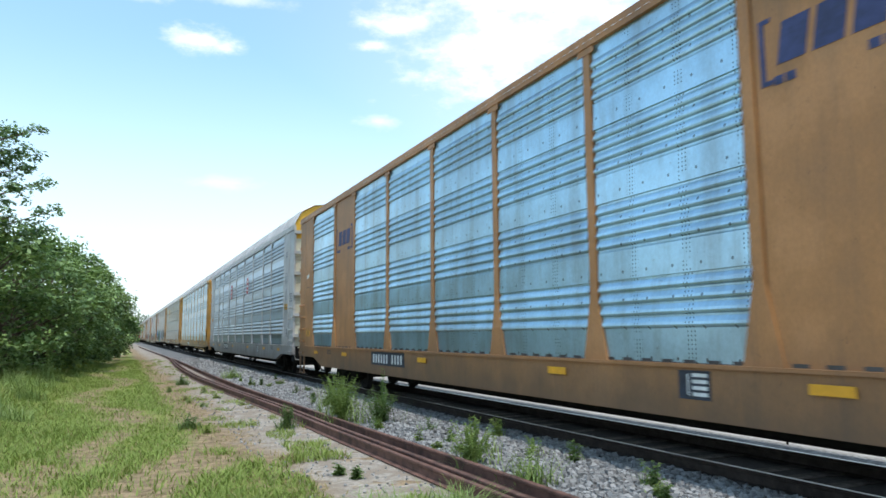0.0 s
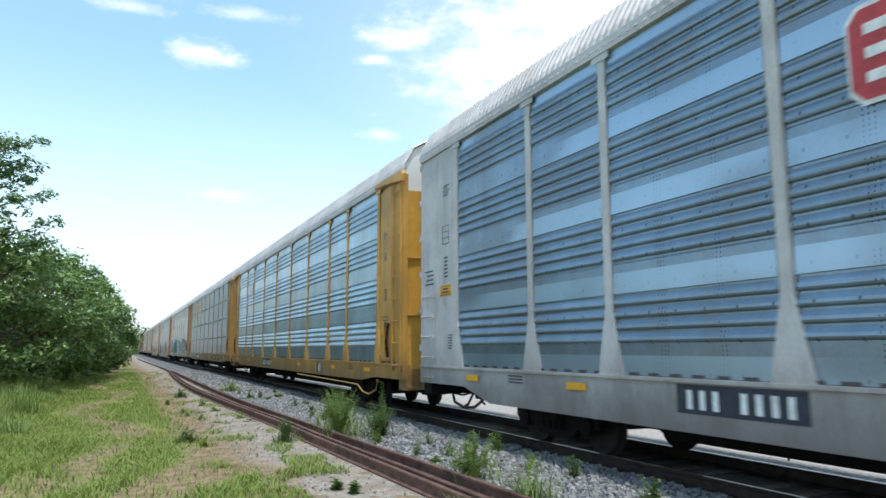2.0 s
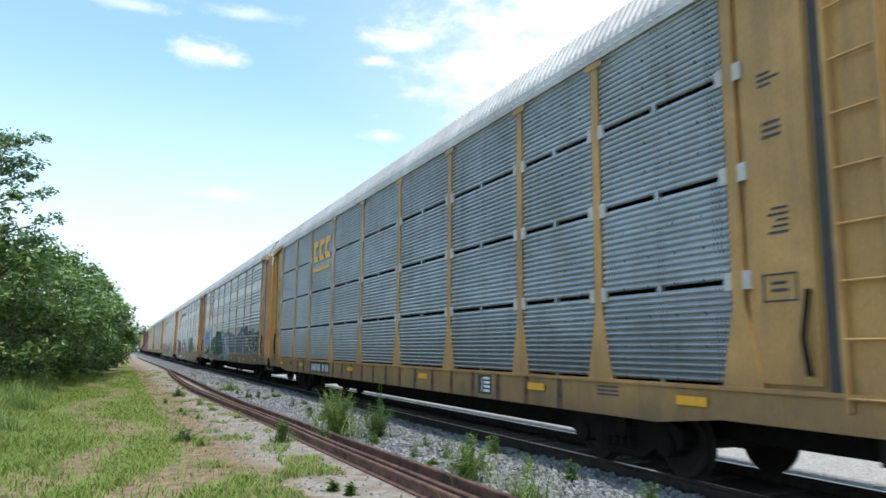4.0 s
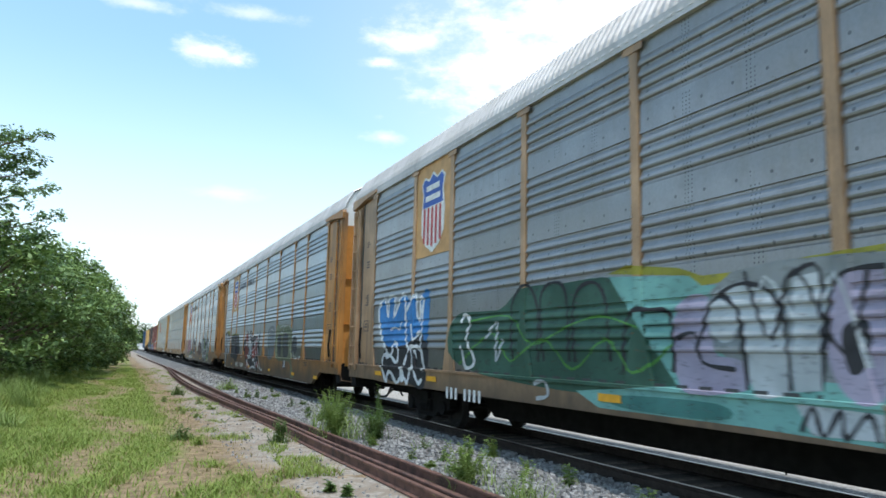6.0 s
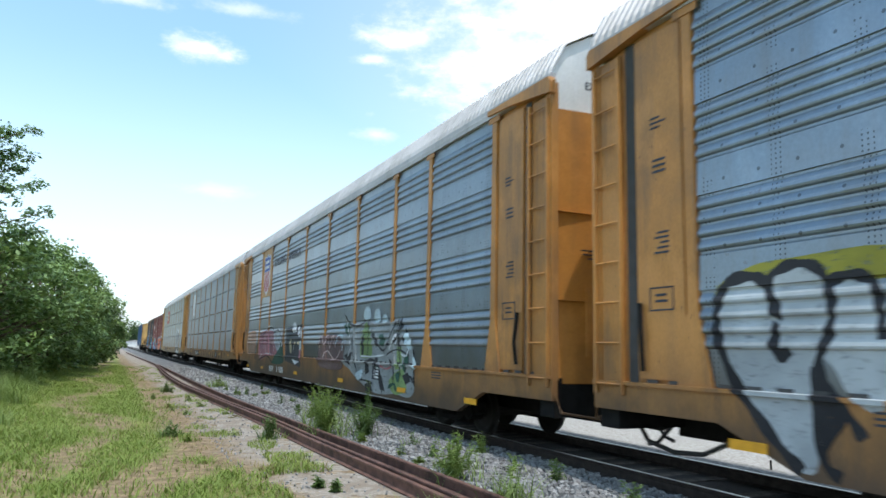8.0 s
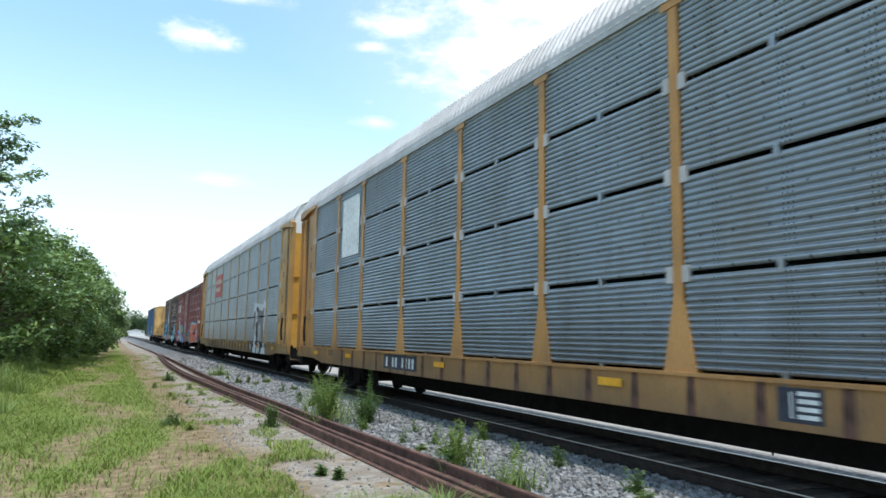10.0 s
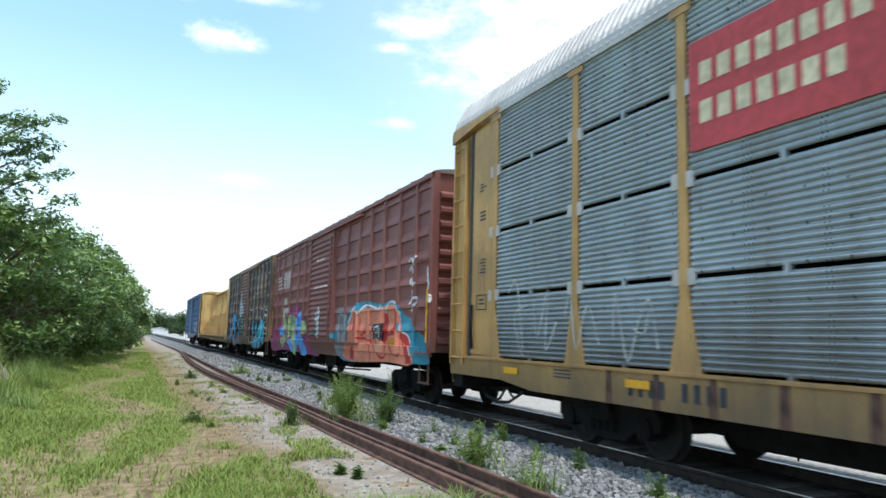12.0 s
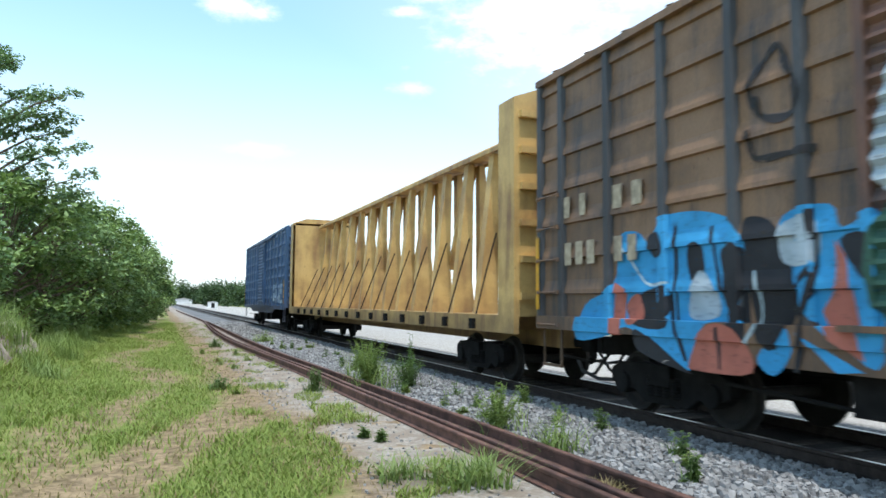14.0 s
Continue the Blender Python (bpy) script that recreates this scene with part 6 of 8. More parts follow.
art.fill("brick", [(3.06, 0.82), (2.45, 0.91), (1.76, 0.61), (2.46, 0.59)])
art.fill("brick", [(0.18, 0.87), (-0.32, 0.97), (-0.3, 0.75), (0.08, 0.69)])
art.fill("pale", [(2.57, 2.31), (2.23, 2.37), (2.26, 2.01), (1.97, 1.87), (1.68, 1.8), (1.69, 1.21), (1.59, 1.09), (2.45, 1.09), (2.54, 1.55)])
art.fill("black", [(2.44, 1.49), (2.16, 1.62), (2.17, 1.24), (2.4, 1.23)])
art.fill("black", [(1.67, 0.92), (0.68, 1.04), (0.64, 0.76), (1.53, 0.59)])
art.line("white", 0.07, [(3.39, 2.26), (3.1, 2.33), (2.81, 2.16), (2.75, 1.98)])
art.line("white", 0.08, [(2, 2.35), (1.84, 2.15), (1.47, 2.07), (1.17, 2.14), (0.66, 2.17), (0.83, 1.91), (0.58, 1.92)])
art.line("white", 0.07, [(1.18, 1.86), (1.04, 1.97), (1.12, 1.73), (0.84, 1.77), (0.59, 1.73), (0.54, 1.27)])
art.line("white", 0.08, [(2.15, 1.88), (1.64, 1.77), (1.59, 1.57), (1.69, 1.08)])
art.line("white", 0.05, [(1.29, 1.86), (1.31, 1.29), (1.22, 1.06)])
art.line("white", 0.07, [(0.45, 2.11), (0.27, 2.2), (0.14, 1.99), (0.15, 1.83)])
art.line("white", 0.07, [(0.13, 1.6), (-0.04, 1.78), (0, 1.98), (-0.25, 1.98)])
art.line("white", 0.07, [(0.08, 1.64), (-0.01, 1.36), (-0.11, 1.4), (-0.2, 1.22)])
art.line("white", 0.10, [(2.85, 0.99), (2.36, 0.78), (1.68, 0.61), (1.16, 0.69), (0.7, 0.69), (0.35, 0.64)])
art.line("white", 0.10, [(1.15, 0.98), (0.68, 1.06), (0.57, 0.91), (0.29, 0.8), (0.14, 0.59)])
art.line("white", 0.06, [(2.35, 1.23), (2.22, 1.04), (2.04, 1.25)])
art.line("white", 0.06, [(3.63, 1.53), (3.39, 1.75), (2.94, 1.68)])
art.fill("ink", [(8.49, 1.96), (8, 2.29), (6.06, 2.26), (5.51, 1.85), (5.41, 1.41), (5.84, 1.03), (6.39, 0.81), (7, 0.96), (8.29, 1.1)])
art.line("slate", 0.05, [(7.98, 2.08), (7.69, 1.25), (7.27, 1.96), (7.02, 1.27), (6.64, 2)])
art.line("olive", 0.04, [(8.38, 2.24), (7.07, 2.26), (5.88, 2.25), (5.6, 2.02)])
art.line("white", 0.05, [(4.34, 1.2), (4.31, 1.52), (4.21, 1.13), (4.63, 1.11)])
art = Mural(c6, RACK_SIDE)
art.fill("olive", [(11.14, 2.28), (10.69, 2.45), (10.24, 2.48), (9.33, 2.49), (9.35, 2.22), (10.25, 2.25), (11.11, 2.13)])
art.fill("pale", [(11.17, 1.96), (11.06, 2.27), (10.7, 2.32), (10.54, 2.22), (10.43, 2.36), (10.18, 2.41), (9.95, 2.33), (9.87, 2.18), (9.68, 2.27), (9.48, 2.23), (9.36, 2.08), (9.42, 1.15), (9.75, 1.24), (9.89, 1.47), (10.06, 1.49), (10.05, 0.63), (10.23, 0.52), (10.4, 0.63), (10.76, 1.05), (11.03, 1.42)])
art.line("black", 0.13, [(10.22, 0.53), (10.45, 0.72), (10.76, 1.05), (11.03, 1.37), (11.18, 1.77), (11.15, 2.12), (10.99, 2.31), (10.7, 2.34), (10.54, 2.23), (10.44, 1.93), (10.48, 1.66), (10.43, 1.56), (10.31, 1.61)])
art.line("black", 0.11, [(10.54, 2.24), (10.43, 2.36), (10.18, 2.42), (9.95, 2.33), (9.86, 2.06), (9.9, 1.77), (10.03, 1.51), (9.96, 1.27), (9.76, 1.08), (9.62, 0.88)])
art.line("black", 0.11, [(9.86, 2.23), (9.68, 2.27), (9.48, 2.21), (9.42, 1.99), (9.41, 1.71)])
art.line("black", 0.11, [(10.06, 1.47), (10.05, 1.07), (9.99, 0.64), (9.84, 0.53)])
art.fill("black", [(10.06, 1.41), (9.76, 1.08), (9.87, 0.87), (10.05, 0.7)])
art.line("pale", 0.03, [(10.52, 1.94), (10.27, 1.82), (10.09, 1.92)])
art = Mural(c7, RACK_SIDE)
art.fill("fadegrey", [(-3.34, 2.34), (-3.97, 2.17), (-4.72, 2.22), (-5.17, 2.34), (-5.38, 2.19), (-6.12, 2.08), (-6.91, 2.15), (-7.26, 2.25), (-7.32, 1.92), (-7.68, 1.96), (-7.78, 1.7), (-8.05, 1.65), (-8.18, 1.27), (-8.25, 0.73), (-7.93, 0.54), (-7.18, 0.57), (-6.4, 0.51), (-5.63, 0.54), (-4.59, 0.76), (-3.84, 1), (-3.11, 1.2), (-3.41, 1.64)])
art.fill("sage", [(-4.72, 1.79), (-5.06, 2.2), (-5.37, 1.91), (-5.48, 1.38), (-4.65, 1.34)])
art.patch("sage", [(-7.16, 1.59), (-7.42, 1.6), (-7.46, 1.12), (-7.14, 1.09)])
art.fill("sage", [(-6.79, 0.84), (-7.52, 1.12), (-7.74, 0.94), (-7.79, 0.67), (-7.12, 0.56)])
art.fill("pine", [(-6.03, 1.87), (-6.37, 1.83), (-6.4, 1.65), (-6.11, 1.61)])
art.fill("pine", [(-7.59, 1.39), (-7.82, 1.45), (-7.75, 1.09), (-7.58, 1.13)])
art.fill("pine", [(-3.26, 2.13), (-3.77, 2.19), (-3.63, 1.86)])
art.patch("black", [(-7.31, 2.02), (-7.42, 2.26), (-7.56, 2.01), (-7.34, 1.94)])
art.patch("black", [(-7.43, 1.75), (-7.74, 2.01), (-7.79, 1.8), (-7.66, 1.64)])
art.patch("black", [(-3.27, 1.35), (-4.1, 1.45), (-3.86, 1.08)])
art.patch("black", [(-5.14, 0.68), (-5.54, 0.76), (-5.74, 0.55), (-5.24, 0.49)])
art.patch("black", [(-5.92, 1.08), (-6.33, 0.92), (-6.56, 0.59), (-6.26, 0.61)])
art.patch("black", [(-5.49, 1.91), (-5.66, 1.91), (-6.02, 1.63), (-5.84, 1.57)])
art.patch("black", [(-7.57, 0.98), (-7.91, 1.06), (-8.06, 0.88), (-7.79, 0.8)])
art.patch("black", [(-4.72, 1.75), (-4.95, 1.92), (-4.88, 1.36), (-4.73, 1.35)])
art.patch("black", [(-5.1, 1.23), (-5.36, 1.31), (-5.45, 0.98), (-5.19, 0.9)])
art.patch("black", [(-5.74, 1.39), (-5.94, 1.33), (-5.93, 1.02), (-5.78, 1.07)])
art.line("black", 0.05, [(-3.33, 2.42), (-3.77, 2.18), (-4.36, 2.11), (-4.84, 2.16), (-5.17, 2.37), (-5.27, 2.05), (-5.2, 1.36)])
art.line("black", 0.05, [(-5.47, 1.91), (-5.93, 1.63), (-6.35, 1.51), (-6.83, 1.88), (-7.12, 2.14), (-7.21, 1.87), (-7.3, 1.43), (-7.51, 0.97)])
art.line("black", 0.05, [(-4.04, 1.83), (-4.17, 1.34), (-4.5, 0.97)])
art.line("black", 0.05, [(-5.36, 1.29), (-6.09, 1.14), (-6.4, 0.51)])
art.line("black", 0.04, [(-6.59, 1.4), (-7.16, 1.53), (-7.77, 1.44)])
art.line("black", 0.05, [(-8.09, 1.55), (-8.18, 1.27), (-8.26, 0.81)])
art.line("rose", 0.04, [(-6.18, 1.16), (-6.57, 1.09), (-6.94, 1.15)])
art.line("white", 0.04, [(-4.71, 1.35), (-5.55, 1.35), (-6.35, 1.4)])
art.line("black", 0.05, [(-6.56, 1.65), (-6.89, 1.65), (-7.11, 1.81)])
art.line("black", 0.06, [(-7.26, 2.19), (-7.32, 1.86), (-7.37, 1.54)])
art.line("black", 0.05, [(-6.81, 1.31), (-7.07, 1.1), (-7.03, 0.77)])
art.line("white", 0.04, [(-3.48, 2.29), (-3.84, 1.64), (-3.63, 1.32)])
art.line("black", 0.05, [(-7.77, 1.55), (-7.87, 1.31), (-7.74, 1.05)])
art.line("white", 0.04, [(-6.78, 1.53), (-7.11, 1.87), (-7.15, 1.65)])
art.line("pine", 0.08, [(-6.78, 0.69), (-7.13, 0.78), (-7.25, 0.64)])
art.line("black", 0.05, [(-4.59, 0.78), (-5.24, 0.77), (-5.73, 0.72)])
art.line("white", 0.04, [(-7.41, 1.44), (-7.71, 1.4), (-7.83, 1.55)])
art.line("black", 0.06, [(-7.84, 0.87), (-8.06, 0.98), (-8.2, 0.86)])
art.fill("ice", [(-4.47, 0.91), (-4.99, 1.02), (-4.87, 0.8), (-4.59, 0.76)])
art.fill("pine", [(-7.2, 0.98), (-7.45, 1.05), (-7.38, 0.81)])
art.fill("ice", [(-4.9, 2.43), (-5.12, 2.57), (-5.4, 2.47), (-5.43, 2.29), (-5.17, 2.23), (-4.95, 2.3)])
art.fill("ice", [(-5.69, 2.3), (-5.77, 2.46), (-6, 2.47), (-6.15, 2.33), (-6.08, 2.18), (-5.81, 2.16)])
art.fill("ice", [(-6.26, 2.26), (-6.42, 2.34), (-6.58, 2.27), (-6.58, 2.15), (-6.34, 2.13)])
art.fill("ice", [(-7.61, 1.85), (-7.85, 1.88), (-8.02, 1.7), (-7.99, 1.54), (-7.72, 1.59)])
art.fill("ice", [(-8.08, 1.39), (-8.23, 1.32), (-8.32, 1.15), (-8.17, 1.16)])
art.fill("fadebrown", [(-0.9, 1.81), (-2.95, 1.85), (-3.27, 1.31), (-3.12, 0.96), (-0.93, 1.02)])
art.line("blush", 0.06, [(-0.8, 1.53), (-1, 1.93), (-1.43, 1.63), (-1.72, 1.96), (-1.92, 1.54), (-2.28, 1.9), (-2.46, 1.55)])
art.line("ice", 0.06, [(-2.54, 1.63), (-2.79, 1.89), (-3.19, 1.84), (-3.11, 1.47)])
art.line("blush", 0.05, [(-1.34, 1.25), (-1.73, 1.45), (-2.46, 1.2), (-2.96, 1.47)])
art = Mural(c7, RACK_SIDE)
art.patch("dim", [(3.75, 2.19), (1.3, 2.29), (1.39, 0.87), (3.66, 1.05)])
art.fill("rosy", [(8.64, 1.99), (8.13, 2.12), (6.72, 2.15), (5.71, 2.07), (5.45, 1.61), (5.21, 1.32), (5.59, 1.18), (6.87, 1.16), (8.3, 0.97), (8.62, 1.38)])
art.fill("pine", [(5.34, 1.22), (4.86, 1.61), (4.33, 1.75), (4, 1.42), (3.95, 0.96), (5.85, 0.9)])
art.fill("pale", [(5.84, 2.08), (5.08, 2.12), (4.64, 1.99), (4.54, 1.68), (5.1, 1.38), (5.58, 1.59)])
art.line("black", 0.05, [(8.64, 2.12), (8.13, 1.98), (7.38, 2.14), (6.88, 2.25), (6.05, 2.25), (5.84, 2.06), (5.2, 2.16), (4.74, 2.06), (4.38, 1.75), (4.03, 1.45), (4.01, 1.09)])
art.line("black", 0.05, [(8.51, 0.97), (6.87, 1.16), (5.85, 0.91)])
art.line("blush", 0.06, [(8.41, 1.12), (8.22, 1.79), (7.74, 1.42), (7.47, 1.96), (7.29, 1.25)])
art.line("blush", 0.06, [(6.56, 1.27), (6.41, 1.93), (5.98, 1.61), (6.05, 2.04)])
art.line("black", 0.04, [(6.96, 1.95), (6.79, 1.27)])
art.line("white", 0.04, [(5.78, 1.38), (5.71, 1.92), (5.33, 1.68), (5.2, 2.01)])
art.line("black", 0.05, [(5.09, 1.46), (4.86, 1.82), (4.65, 1.61)])
art.line("white", 0.03, [(8.5, 2.13), (7.38, 2.21), (6.88, 2.31), (6.05, 2.31), (5.77, 2.14), (5.08, 2.21), (4.69, 2.12), (4.33, 1.8)])
art.line("black", 0.03, [(7.94, 2.11), (7.82, 1.1)])
art.line("black", 0.03, [(6.33, 2.14), (6.19, 1.17)])
art.line("black", 0.03, [(5.45, 2.02), (5.33, 1.46)])
art.line("rosy", 0.06, [(8.32, 1.6), (7.74, 1.69), (7.04, 1.6)])
art.line("white", 0.03, [(8.31, 1.08), (7.37, 1.25), (5.85, 1.24)])
art.fill("white", [(4.33, 1.69), (4.23, 1.75), (4.14, 1.61), (4.26, 1.53)])
art.fill("peach", [(11.31, 2.03), (9.55, 2.17), (9.37, 1.59), (9.89, 1.2), (11.26, 1.22)])
art.line("pine", 0.06, [(9.27, 1.39), (8.92, 1.79), (8.62, 1.21)])
art.fill("white", [(2.7, 2.05), (2.62, 2.33), (2.32, 2.36), (2.15, 2.19), (2.15, 2.05), (2.47, 2.03)])
art.fill("white", [(1.92, 2.11), (1.8, 2.24), (1.65, 2.18), (1.62, 2.01), (1.77, 1.86), (1.9, 1.96)])
art.fill("cream", [(3.12, 1.61), (2.96, 1.82), (2.82, 1.67), (2.82, 1.33), (3.05, 1.37)])
art.fill("white", [(1.51, 1.99), (1.31, 2.18), (1.33, 1.81)])
art.fill("cream", [(2.39, 1.68), (2.23, 1.71), (2.16, 1.66), (2.27, 1.62)])
art.fill("cream", [(1.93, 1.69), (1.67, 1.72), (1.65, 1.62), (1.88, 1.61)])
art.patch("white", [(2.58, 1.13), (1.87, 1.07), (1.49, 1.06), (2.1, 0.95)])
art.fill("ice", [(1.58, 1.62), (1.42, 1.76), (1.34, 1.67), (1.36, 1.4), (1.54, 1.39)])
art.fill("rosy", [(1.52, 1.44), (1.36, 1.44), (1.38, 1.08), (1.51, 1.16)])
art.line("white", 0.05, [(2.49, 1.62), (2.53, 1.4)])
art = Mural(red, RED_SIDE)
art.fill("teal", [(-1.22, 1.55), (-2.57, 1.94), (-3.35, 2.38), (-4.82, 2.46), (-5.98, 2.3), (-6.63, 2.42), (-7.28, 2.27), (-7.53, 2.07), (-8.06, 1.93), (-8.52, 1.64), (-9.09, 1.44), (-9.25, 1.12), (-9.24, 0.97), (-8.29, 0.94), (-6.59, 0.91), (-2.8, 0.79), (-1.94, 1.13)])
art.fill("orange", [(-2.78, 1.55), (-3.35, 2.29), (-4.05, 2.06), (-4.67, 2.3), (-5.23, 2.17), (-5.86, 2.27), (-6.3, 1.98), (-6.52, 2.29), (-7.19, 2.21), (-7.24, 1.77), (-7.27, 1.58), (-7.9, 1.52), (-8.26, 0.93), (-6.59, 0.91), (-2.8, 0.84)])
art.fill("scarlet", [(-6.09, 2.22), (-6.41, 2.06), (-6.53, 1.71), (-6.24, 1.35), (-6.07, 1.49), (-6.22, 1.93)])
art.fill("scarlet", [(-6.96, 2.23), (-7.25, 2.13), (-7.22, 1.77), (-6.9, 1.58), (-6.4, 1.56), (-6.9, 1.74), (-7, 1.95)])
art.patch("scarlet", [(-7.35, 1.66), (-7.9, 1.55), (-8.29, 0.94), (-7.87, 0.92), (-7.81, 1.28), (-7.27, 1.51)])
art.patch("scarlet", [(-3.36, 1.09), (-3.71, 1.28), (-3.72, 0.86), (-3.36, 0.86)])
art.patch("scarlet", [(-3.44, 2.19), (-3.79, 2.09), (-3.62, 1.69), (-3.36, 1.65)])
art.fill("peachy", [(-5.48, 1.8), (-5.96, 1.57), (-6.18, 1.16), (-5.6, 1.13)])
art.fill("mustard", [(-6.55, 1.44), (-6.99, 1.52), (-6.98, 1.37), (-6.6, 1.31)])
art.line("white", 0.06, [(-2.78, 1.84), (-3.53, 2.35), (-3.88, 2.16), (-4.67, 2.37), (-5.74, 2.22), (-5.92, 2.36), (-6.25, 2.12), (-6.52, 2.38), (-7.01, 2.32), (-7.29, 2.07), (-7.36, 1.69), (-7.91, 1.52), (-8.29, 0.94)])
art.line("scarlet", 0.07, [(-4.05, 2.06), (-4.13, 1.56), (-4.67, 1.73), (-4.7, 2.12)])
art.line("scarlet", 0.07, [(-3.88, 1.46), (-5.09, 1.4), (-5.24, 0.87)])
art.line("scarlet", 0.07, [(-5.48, 1.41), (-5.84, 1.07), (-6.39, 1.02), (-6.52, 1.36)])
art.line("brickline", 0.05, [(-6.79, 1.32), (-7.15, 1.08), (-7.57, 1.17), (-7.5, 1.4)])
art.fill("greyed", [(-1.68, 2.27), (-2.67, 2.23), (-2.79, 1.07), (-1.83, 1.02)])
art.line("white", 0.04, [(-1.82, 1.45), (-1.92, 2.16), (-2.47, 1.94), (-2.59, 1.27)])
art.line("white", 0.05, [(-7.89, 3.25), (-8.04, 3.33), (-8.15, 3.16), (-8.12, 3.38), (-8.22, 3.18), (-8.35, 3.36)])
art.line("white", 0.05, [(-7.86, 3.04), (-7.96, 3.17), (-8.07, 2.97), (-8.18, 3.1), (-8.25, 2.97)])
art.line("white", 0.06, [(-7.97, 2.87), (-8.06, 2.71), (-8.17, 2.9), (-8.23, 2.68), (-8.34, 2.76)])
art.line("white", 0.06, [(-8.19, 2.58), (-8.22, 2.43), (-8, 2.36), (-8.39, 2.41), (-8.35, 2.25), (-8.18, 2.26)])
art.line("white", 0.05, [(-7.94, 2.28), (-8.15, 2.35), (-8.21, 2.15), (-8.31, 2.11)])
art.line("white", 0.07, [(-9.06, 3.01), (-9.14, 2.84), (-9.12, 3.05), (-9.16, 2.81)])
art.line("white", 0.07, [(-9.11, 2.69), (-9.16, 2.78), (-9.21, 2.63), (-9.15, 2.53)])
art.line("white", 0.07, [(-9.11, 2.34), (-9.2, 2.45), (-9.23, 2.27)])
art.patch("black", [(-5.27, 1.84), (-6.16, 1.86), (-6.15, 1.42), (-5.29, 1.45)])
art.line("white", 0.03, [(-5.48, 1.76), (-5.51, 1.48), (-5.96, 1.47), (-5.94, 1.78), (-5.48, 1.76)])
art.line("white", 0.03, [(-5.73, 1.76), (-5.74, 1.47)])
art.line("white", 0.03, [(-5.48, 1.62), (-5.96, 1.62)])
art = Mural(red, RED_SIDE)
art.fill("magenta", [(9.2, 1.72), (6.97, 1.98), (5.22, 2.6), (4.38, 2.67), (3.77, 2.33), (2.84, 2.06), (2.32, 1.66), (1.71, 1.42), (1.2, 0.97), (0.44, 0.89), (0.44, 0.81), (2.03, 0.83), (6.03, 0.89), (9.04, 0.82)])
art.fill("lime", [(7.07, 2.28), (6.77, 2.36), (6.21, 1.87), (5.53, 2.35), (5.22, 2.18), (4.38, 2.22), (4.24, 1.6), (5.23, 1.52), (6.21, 1.14), (6.96, 0.92), (7.07, 1.7)])
art.fill("lime", [(4.39, 1.66), (4.09, 0.8), (4.53, 0.82), (5.38, 1.34)])
art.fill("lime", [(3.56, 1.8), (2.93, 2.05), (2.49, 1.72), (2.85, 1.54), (3.56, 1.59)])
art.fill("azure", [(4.32, 2.04), (3.88, 2.33), (3.6, 2.44), (3.44, 2.16), (3.13, 1.99), (3.24, 1.86), (3.67, 1.78), (3.56, 1.53), (2.95, 1.39), (2.14, 0.94), (2.27, 0.79), (3.16, 0.8), (3.68, 1.24), (4.03, 0.8), (4.21, 1.36)])
art.fill("azure", [(7.71, 1.64), (6.97, 1.77), (6.21, 1.55), (7.6, 1.48)])
art.fill("azure", [(5.7, 1.24), (5.08, 1.34), (4.53, 1.05), (4.8, 0.8), (5.23, 1.01)])
art.fill("peach", [(6.58, 1.7), (5.86, 1.86), (5.62, 1.52), (6.39, 1.33)])
art.line("black", 0.06, [(7.08, 2.38), (6.58, 2.44), (6.12, 1.85), (5.53, 2.33), (4.38, 2.22), (3.88, 2.36), (3.59, 2.46), (3.38, 2.16), (2.93, 2.05), (2.4, 1.69)])
art.line("black", 0.04, [(4.39, 1.82), (3.55, 1.87), (3.18, 1.94)])
art.line("black", 0.05, [(2.11, 0.9), (2.59, 1.28), (3.05, 1.39), (3.57, 1.38)])
art.line("black", 0.05, [(4.03, 0.8), (3.57, 1.1), (3.14, 0.79)])
art.line("black", 0.05, [(7.38, 1.39), (6.57, 0.76), (5.23, 0.85)])
art.line("black", 0.04, [(6.12, 1.85), (6.04, 1.34), (5.38, 1.69), (5.22, 2.18)])
art.line("white", 0.03, [(6.97, 2.18), (6.49, 2.06), (6.21, 1.56)])
art.line("black", 0.04, [(5.08, 1.52), (5.08, 2.01), (4.52, 1.99)])
art.line("white", 0.03, [(3.54, 2.24), (3.61, 1.82), (3.45, 1.57)])
art.line("rose", 0.08, [(4.39, 1.68), (3.96, 1.68)])
art.fill("white", [(1, 2.02), (0.85, 2.21), (0.64, 2.35), (0.35, 2.45), (0.38, 1.98), (0.69, 1.94)])
art.fill("white", [(0.7, 1.84), (0.38, 1.92), (0.41, 1.45), (0.61, 1.45)])
art.fill("pine", [(1.17, 1.66), (0.71, 1.69), (0.72, 1.5), (1.18, 1.49)])
art.line("black", 0.05, [(0.97, 2.02), (0.68, 2.2), (0.39, 2.22)])
art.line("black", 0.05, [(1.13, 1.24), (0.72, 1.36), (0.42, 1.27)])
art.line("mint", 0.05, [(0.82, 1.65), (0.54, 1.75), (0.43, 1.46)])
art = Mural(brown, BROWN_SIDE)
art.fill("black", [(-2.28, 1.74), (-2.79, 2.34), (-3.62, 2.03), (-4.28, 2.21), (-4.75, 2.05), (-5.38, 2.24), (-5.63, 2.52), (-6.02, 2.13), (-6.5, 2.04), (-6.56, 1.62), (-6.88, 1.57), (-6.84, 1.06), (-5.45, 0.77), (-3.6, 0.73), (-2.36, 1.02)])
art.fill("cyan", [(-2.62, 1.9), (-2.87, 2.25), (-3.05, 1.73), (-3.33, 1.89), (-3.54, 1.79), (-3.49, 0.88), (-3.17, 0.86), (-3.1, 1.23), (-2.78, 1.38)])
